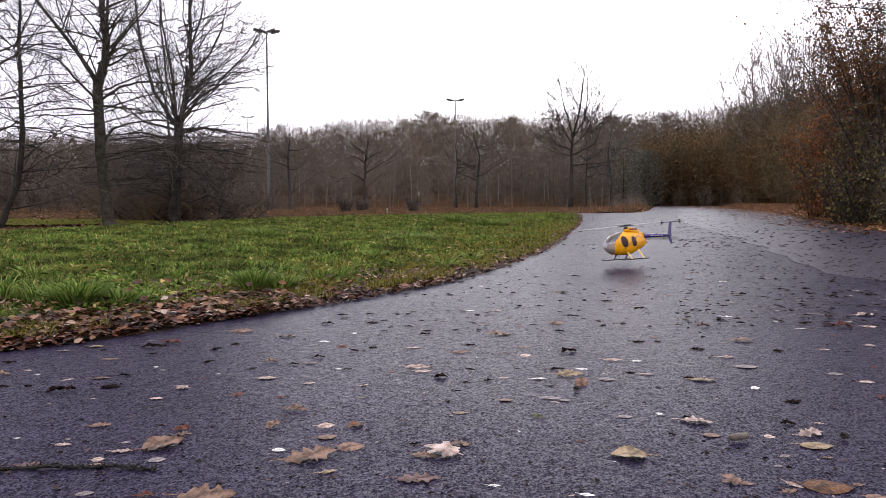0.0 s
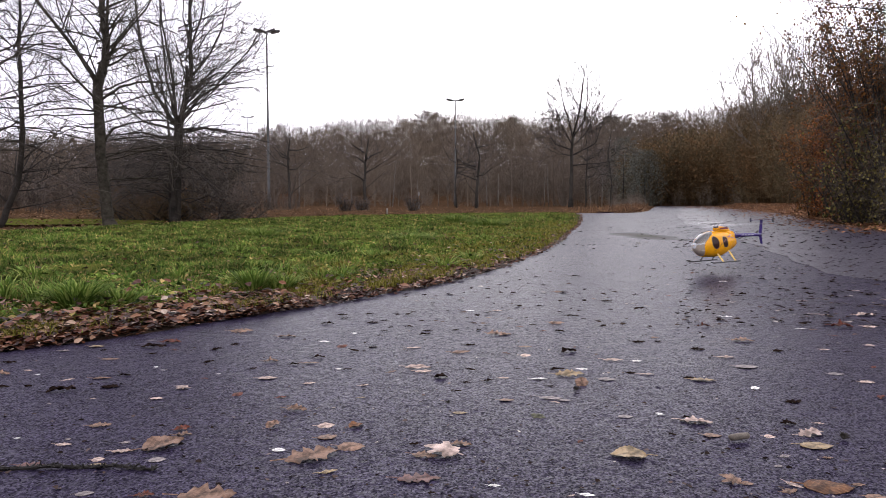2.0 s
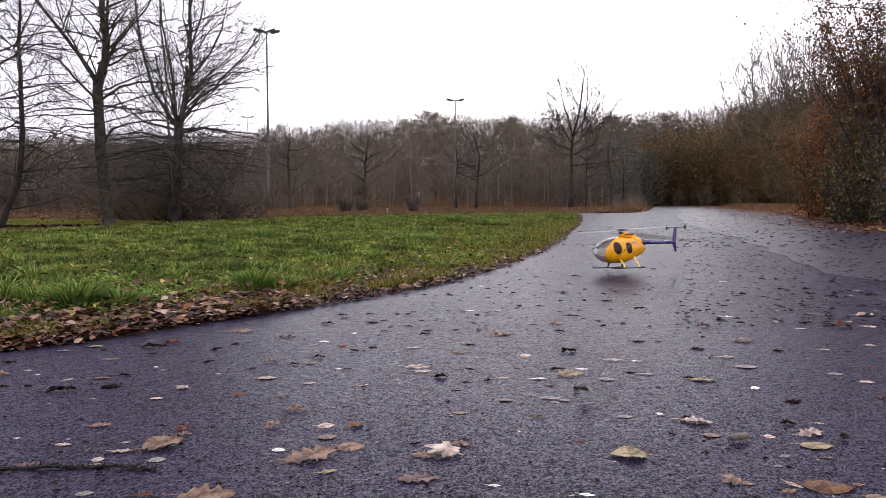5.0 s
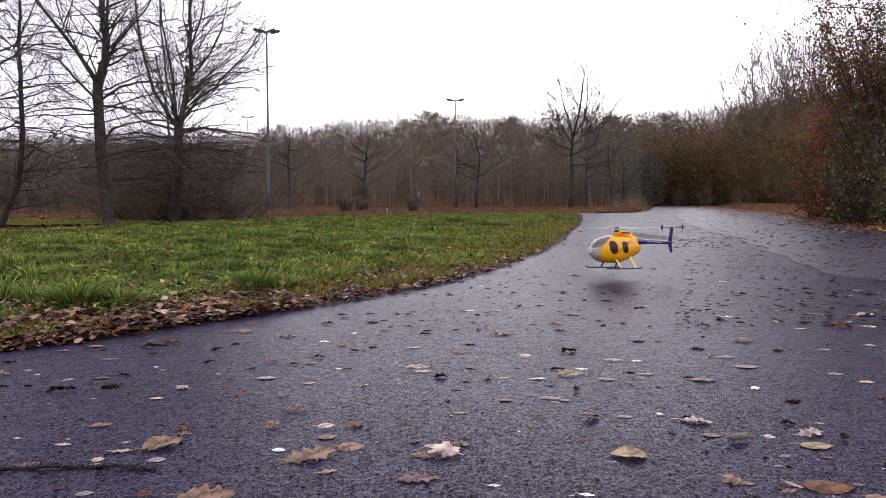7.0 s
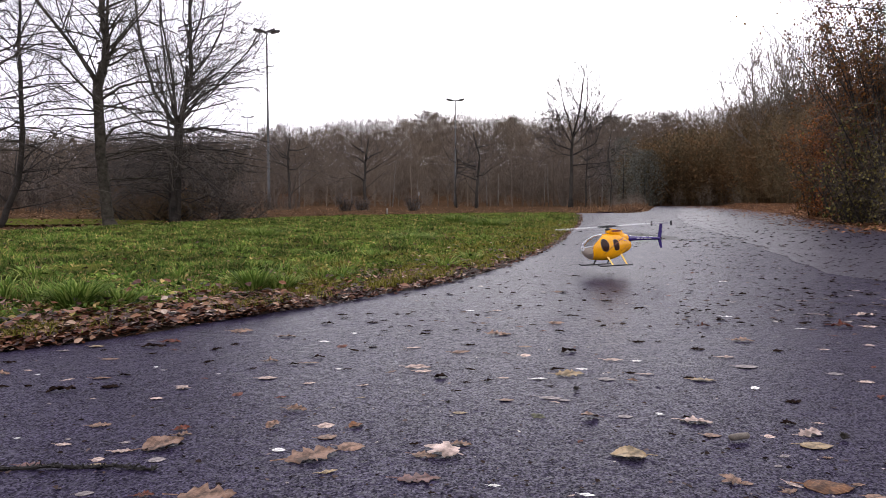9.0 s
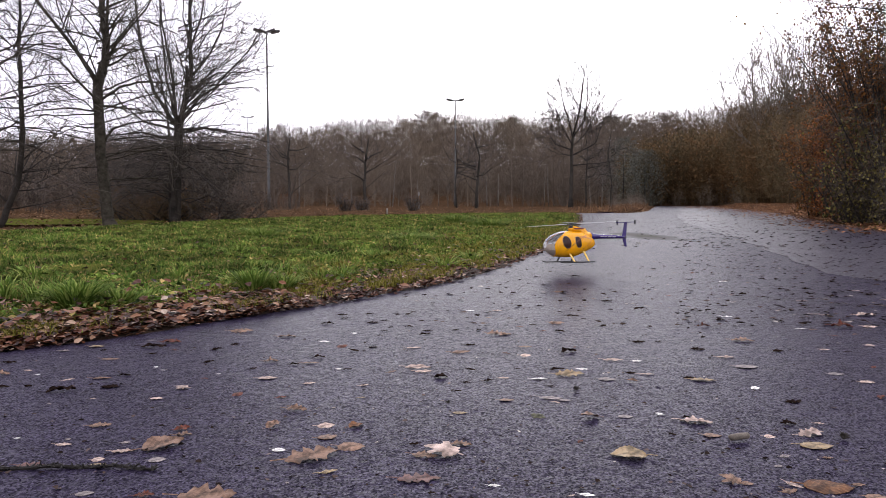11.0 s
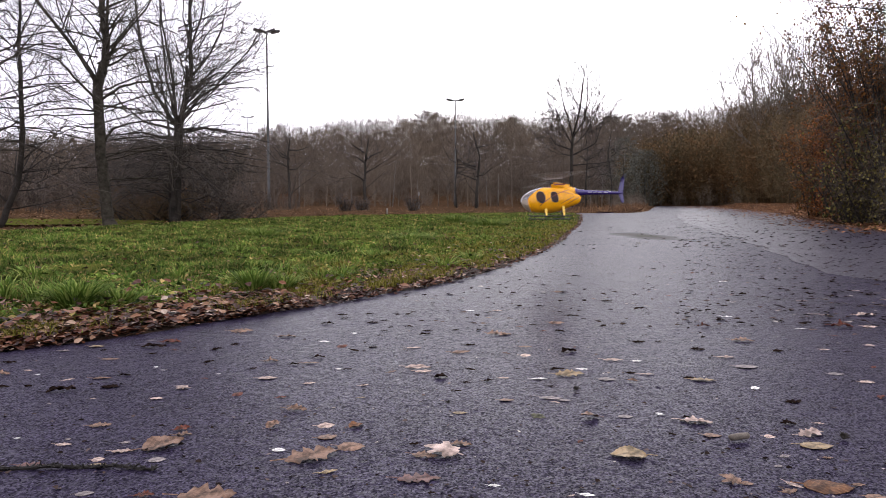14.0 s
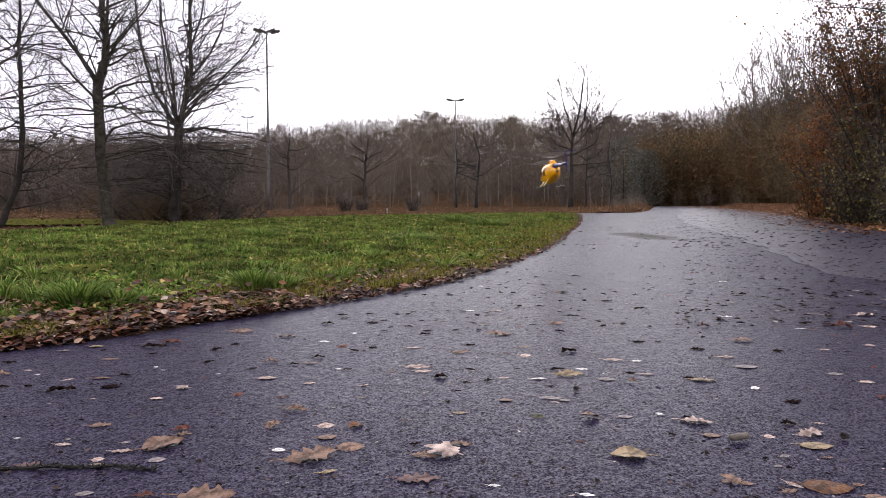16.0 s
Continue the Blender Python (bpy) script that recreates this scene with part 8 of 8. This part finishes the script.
def motions(heli, rotor, tail, blown):
    # seconds; place in metres; roll, pitch and heading in degrees
    flight = [
        (0.00, 1.527, 6.076, 0.040, 1.8, 1.1, 209.9),
        (0.25, 1.590, 6.049, 0.061, 0.9, 1.4, 209.6),
        (0.50, 1.655, 6.000, 0.081, 1.1, 1.8, 209.6),
        (0.75, 1.723, 5.905, 0.097, 0.4, 1.4, 210.0),
        (1.00, 1.793, 5.794, 0.107, -0.1, 1.2, 210.4),
        (1.25, 1.861, 5.698, 0.104, -0.2, 1.0, 210.1),
        (1.50, 1.927, 5.618, 0.094, -0.6, 1.1, 209.7),
        (1.75, 1.994, 5.558, 0.081, -0.8, 1.0, 209.5),
        (2.00, 2.050, 5.511, 0.069, -1.7, 1.3, 209.4),
        (2.25, 2.089, 5.472, 0.063, -0.7, 1.9, 209.2),
        (2.50, 2.108, 5.449, 0.062, -0.2, 2.6, 208.8),
        (2.75, 2.102, 5.448, 0.065, -0.2, 2.2, 208.0),
        (3.00, 2.074, 5.454, 0.071, -0.6, 1.9, 207.5),
        (3.25, 2.028, 5.451, 0.078, -0.4, 1.8, 207.7),
        (3.50, 1.957, 5.446, 0.083, -0.6, 2.2, 208.3),
        (3.75, 1.859, 5.447, 0.082, -1.0, 2.6, 208.8),
        (4.00, 1.738, 5.454, 0.074, -2.3, 2.9, 208.4),
        (4.25, 1.608, 5.467, 0.060, -1.7, 1.7, 206.4),
        (4.50, 1.493, 5.474, 0.047, -0.5, 0.6, 205.0),
        (4.75, 1.400, 5.469, 0.036, 0.0, 0.0, 204.4),
        (5.00, 1.328, 5.455, 0.026, 0.1, -0.1, 204.4),
        (5.25, 1.275, 5.432, 0.019, 0.0, -0.0, 204.8),
        (5.50, 1.236, 5.401, 0.013, 0.0, 0.2, 205.4),
        (5.75, 1.211, 5.363, 0.009, 0.0, 0.5, 206.1),
        (6.00, 1.196, 5.319, 0.007, -0.1, 0.7, 206.7),
        (6.25, 1.188, 5.271, 0.007, -0.6, 0.1, 206.9),
        (6.50, 1.184, 5.220, 0.008, -1.1, -1.4, 206.8),
        (6.75, 1.193, 5.177, 0.022, -0.9, -1.9, 207.2),
        (7.00, 1.215, 5.146, 0.052, -1.4, -1.7, 207.7),
        (7.25, 1.244, 5.124, 0.097, -0.7, -0.3, 208.0),
        (7.50, 1.270, 5.114, 0.138, -0.7, 1.0, 208.2),
        (7.75, 1.282, 5.115, 0.159, -0.5, 1.1, 208.7),
        (8.00, 1.282, 5.140, 0.155, -1.0, 1.1, 208.9),
        (8.25, 1.276, 5.203, 0.124, -0.9, 1.0, 208.6),
        (8.50, 1.260, 5.270, 0.086, -1.6, 1.1, 208.2),
        (8.75, 1.233, 5.312, 0.062, -1.0, 0.8, 208.0),
        (9.00, 1.204, 5.345, 0.056, -1.1, 0.5, 207.9),
        (9.25, 1.180, 5.386, 0.065, -0.3, 0.0, 207.8),
        (9.50, 1.158, 5.426, 0.069, 0.1, -0.1, 207.7),
        (9.75, 1.135, 5.463, 0.066, 0.1, -0.1, 207.6),
        (10.00, 1.110, 5.490, 0.060, 0.0, -0.1, 207.4),
        (10.25, 1.081, 5.504, 0.055, 0.0, -0.1, 207.2),
        (10.50, 1.045, 5.501, 0.052, 0.0, -0.2, 207.0),
        (10.75, 1.001, 5.476, 0.056, -0.0, -0.4, 206.9),
        (11.00, 0.947, 5.426, 0.071, -0.4, -0.7, 206.8),
        (11.25, 0.879, 5.346, 0.099, -1.3, -0.7, 206.7),
        (11.50, 0.804, 5.247, 0.137, -1.3, 0.1, 206.7),
        (11.75, 0.722, 5.162, 0.180, -0.6, 0.3, 207.3),
        (12.00, 0.636, 5.086, 0.221, -0.6, -0.4, 208.1),
        (12.25, 0.548, 5.011, 0.251, 0.1, -2.7, 208.4),
        (12.50, 0.483, 4.977, 0.267, 0.9, -5.4, 208.1),
        (12.75, 0.464, 5.027, 0.267, 0.8, -5.5, 207.3),
        (13.00, 0.484, 5.118, 0.264, 1.5, -5.3, 204.9),
        (13.25, 0.536, 5.204, 0.267, 1.8, -3.5, 200.2),
        (13.50, 0.615, 5.298, 0.287, 4.5, -2.0, 193.1),
        (13.75, 0.716, 5.411, 0.335, 5.5, -0.1, 183.3),
        (14.00, 0.824, 5.534, 0.396, 3.6, 0.8, 173.6),
        (14.25, 0.923, 5.657, 0.459, 1.0, 1.6, 165.4),
        (14.50, 1.024, 5.839, 0.523, -3.0, 2.0, 156.9),
        (14.75, 1.140, 6.143, 0.591, -6.8, 3.3, 146.3),
        (15.00, 1.237, 6.461, 0.646, -11.6, 5.5, 134.9),
        (15.25, 1.280, 6.688, 0.675, -13.5, 4.7, 121.7),
        (15.50, 1.267, 6.887, 0.684, -10.7, 4.1, 110.0),
        (15.75, 1.192, 7.124, 0.678, -8.3, 3.5, 102.5),
        (16.00, 1.087, 7.379, 0.664, -6.6, 3.2, 97.7),
    ]
    walk(heli, [(t, pose(x, y, z, rx + 3.5, ry, rz)) for t, x, y, z, rx, ry, rz in flight])
    rows, turn = [], 0.0
    heading = {t: rz for t, x, y, z, rx, ry, rz in flight}
    start = 0.0
    for i in range(32):
        t0, t1 = i * 0.5, (i + 1) * 0.5
        a0 = BLADE_AT.get(t0, 40) - heading[t0]
        a1 = BLADE_AT.get(t1, 40) - heading[t1]
        if i == 0:
            start = a0
        gain = 1080 + ((a1 - start) % 180)
        for k in range(15):
            rows.append((t0 + k / 30, pose(0, 0, 0.283, 0, 2.8, 0) @ pose(0, 0, 0, 0, 0, start + gain * k / 15)))
        start += gain
    rows.append((16.0, pose(0, 0, 0.283, 0, 2.8, 0) @ pose(0, 0, 0, 0, 0, start)))
    walk(rotor, rows)
    walk(tail, [(k / 30, pose(-0.502, -0.016, 0.183, 0, 83.0 * k, 0)) for k in range(481)])
    # two leaves that the rotor's wind shifts
    flipped, orange = blown
    walk(flipped, [(0.0, pose(0.394, 2.062, 0.007, 10, -25, 60)), (4.5, pose(0.394, 2.062, 0.007, 10, -25, 60)), (4.8, pose(0.383, 1.99, 0.03, 60, -20, 90)), (5.1, pose(0.365, 1.85, 0.02, 20, 10, 150)),
                   (5.4, pose(0.351, 1.736, 0.007, 6, -8, 190)), (16.0, pose(0.351, 1.736, 0.007, 6, -8, 190))])
    walk(orange, [(0.0, pose(0.80, 2.75, 0.007, 0, 0, 20)), (4.4, pose(0.80, 2.75, 0.007, 0, 0, 20)), (4.8, pose(0.68, 2.45, 0.025, 20, 10, 70)), (5.2, pose(0.57, 2.16, 0.015, 10, 5, 130)),
                  (5.5, pose(0.542, 2.089, 0.007, 0, 0, 150)), (16.0, pose(0.542, 2.089, 0.007, 0, 0, 150))])


# ---- the place, largest first ----
build_ground()
build_road()
build_lawn()
build_bank()
build_chippings()
build_woods()
tree_forked()
tree_broom()
tree_leaning()
tree_side()
build_saplings()
build_slim_trees()
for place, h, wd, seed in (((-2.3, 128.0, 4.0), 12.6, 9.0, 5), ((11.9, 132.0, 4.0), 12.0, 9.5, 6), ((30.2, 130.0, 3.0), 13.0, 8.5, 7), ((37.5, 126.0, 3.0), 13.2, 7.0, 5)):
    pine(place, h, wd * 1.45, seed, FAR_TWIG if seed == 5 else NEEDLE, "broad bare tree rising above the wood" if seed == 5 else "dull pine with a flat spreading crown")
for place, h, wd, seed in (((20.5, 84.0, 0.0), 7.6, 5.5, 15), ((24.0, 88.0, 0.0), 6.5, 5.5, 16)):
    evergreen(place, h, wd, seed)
build_bushes()
overhanging_branch()
light_mast(-13.65, 58.0, 13.6, 0.35, 4)
light_mast(1.36, 82.0, 11.6, 0.0, 2)
light_mast(-30.45, 116.0, 13.6, 0.1, 2)
build_posts()
helicopter, main_rotor, tail_rotor = build_helicopter()
build_grass()
build_verge_grass()
for i, (x, y, count, h, r, label) in enumerate((
        (-1.67, 3.34, 420, 0.26, 0.17, "large tussock of long drooping grass blades"), (-1.50, 3.40, 150, 0.2, 0.12, "tussock of long grass blades"), (-1.03, 4.0, 260, 0.25, 0.13, "upright tussock of long grass"),
        (-0.88, 4.1, 130, 0.18, 0.11, "tussock of long grass blades"), (-2.6, 4.6, 70, 0.18, 0.15, "tussock of long grass blades"), (-0.62, 6.5, 80, 0.16, 0.18, "tussock of long grass blades"),
        (0.9, 14.5, 420, 0.34, 0.5, "dark green tussock of long grass"), (-0.4, 9.2, 260, 0.22, 0.4, "dark green tussock of long grass"), (-2.6, 10.5, 260, 0.26, 0.4, "tussock of long grass blades"),
        (0.3, 17.5, 420, 0.36, 0.55, "dark green tussock of long grass"))):
    grass_tuft((x, y, 0.02), count, h * 0.82, r, 100 + i, label)
tuft_rng = random.Random(77)
for i in range(70):
    y = math.exp(tuft_rng.uniform(math.log(3.6), math.log(19.0)))
    x = tuft_rng.uniform(-0.62, 0.1) * y
    if inside(LAWN_OUTLINE, np.array([x]), np.array([y]))[0] and edge_distance(np.array([x]), np.array([y]))[0] > 0.25:
        grass_tuft((x, y, 0.02), 70, tuft_rng.uniform(0.09, 0.17), tuft_rng.uniform(0.08, 0.2), 140 + i, "small tussock of long grass blades")
build_litter()
build_far_verge()
build_road_leaves()
build_twigs()
blown_leaves = (road_leaf(0.394, 2.062, 0.045, "round", "tan", 60, 0.3, 0.4, 2), road_leaf(0.80, 2.75, 0.030, "round", "orange", 20, 0.2, 0.3, 1))
motions(helicopter, main_rotor, tail_rotor, blown_leaves)
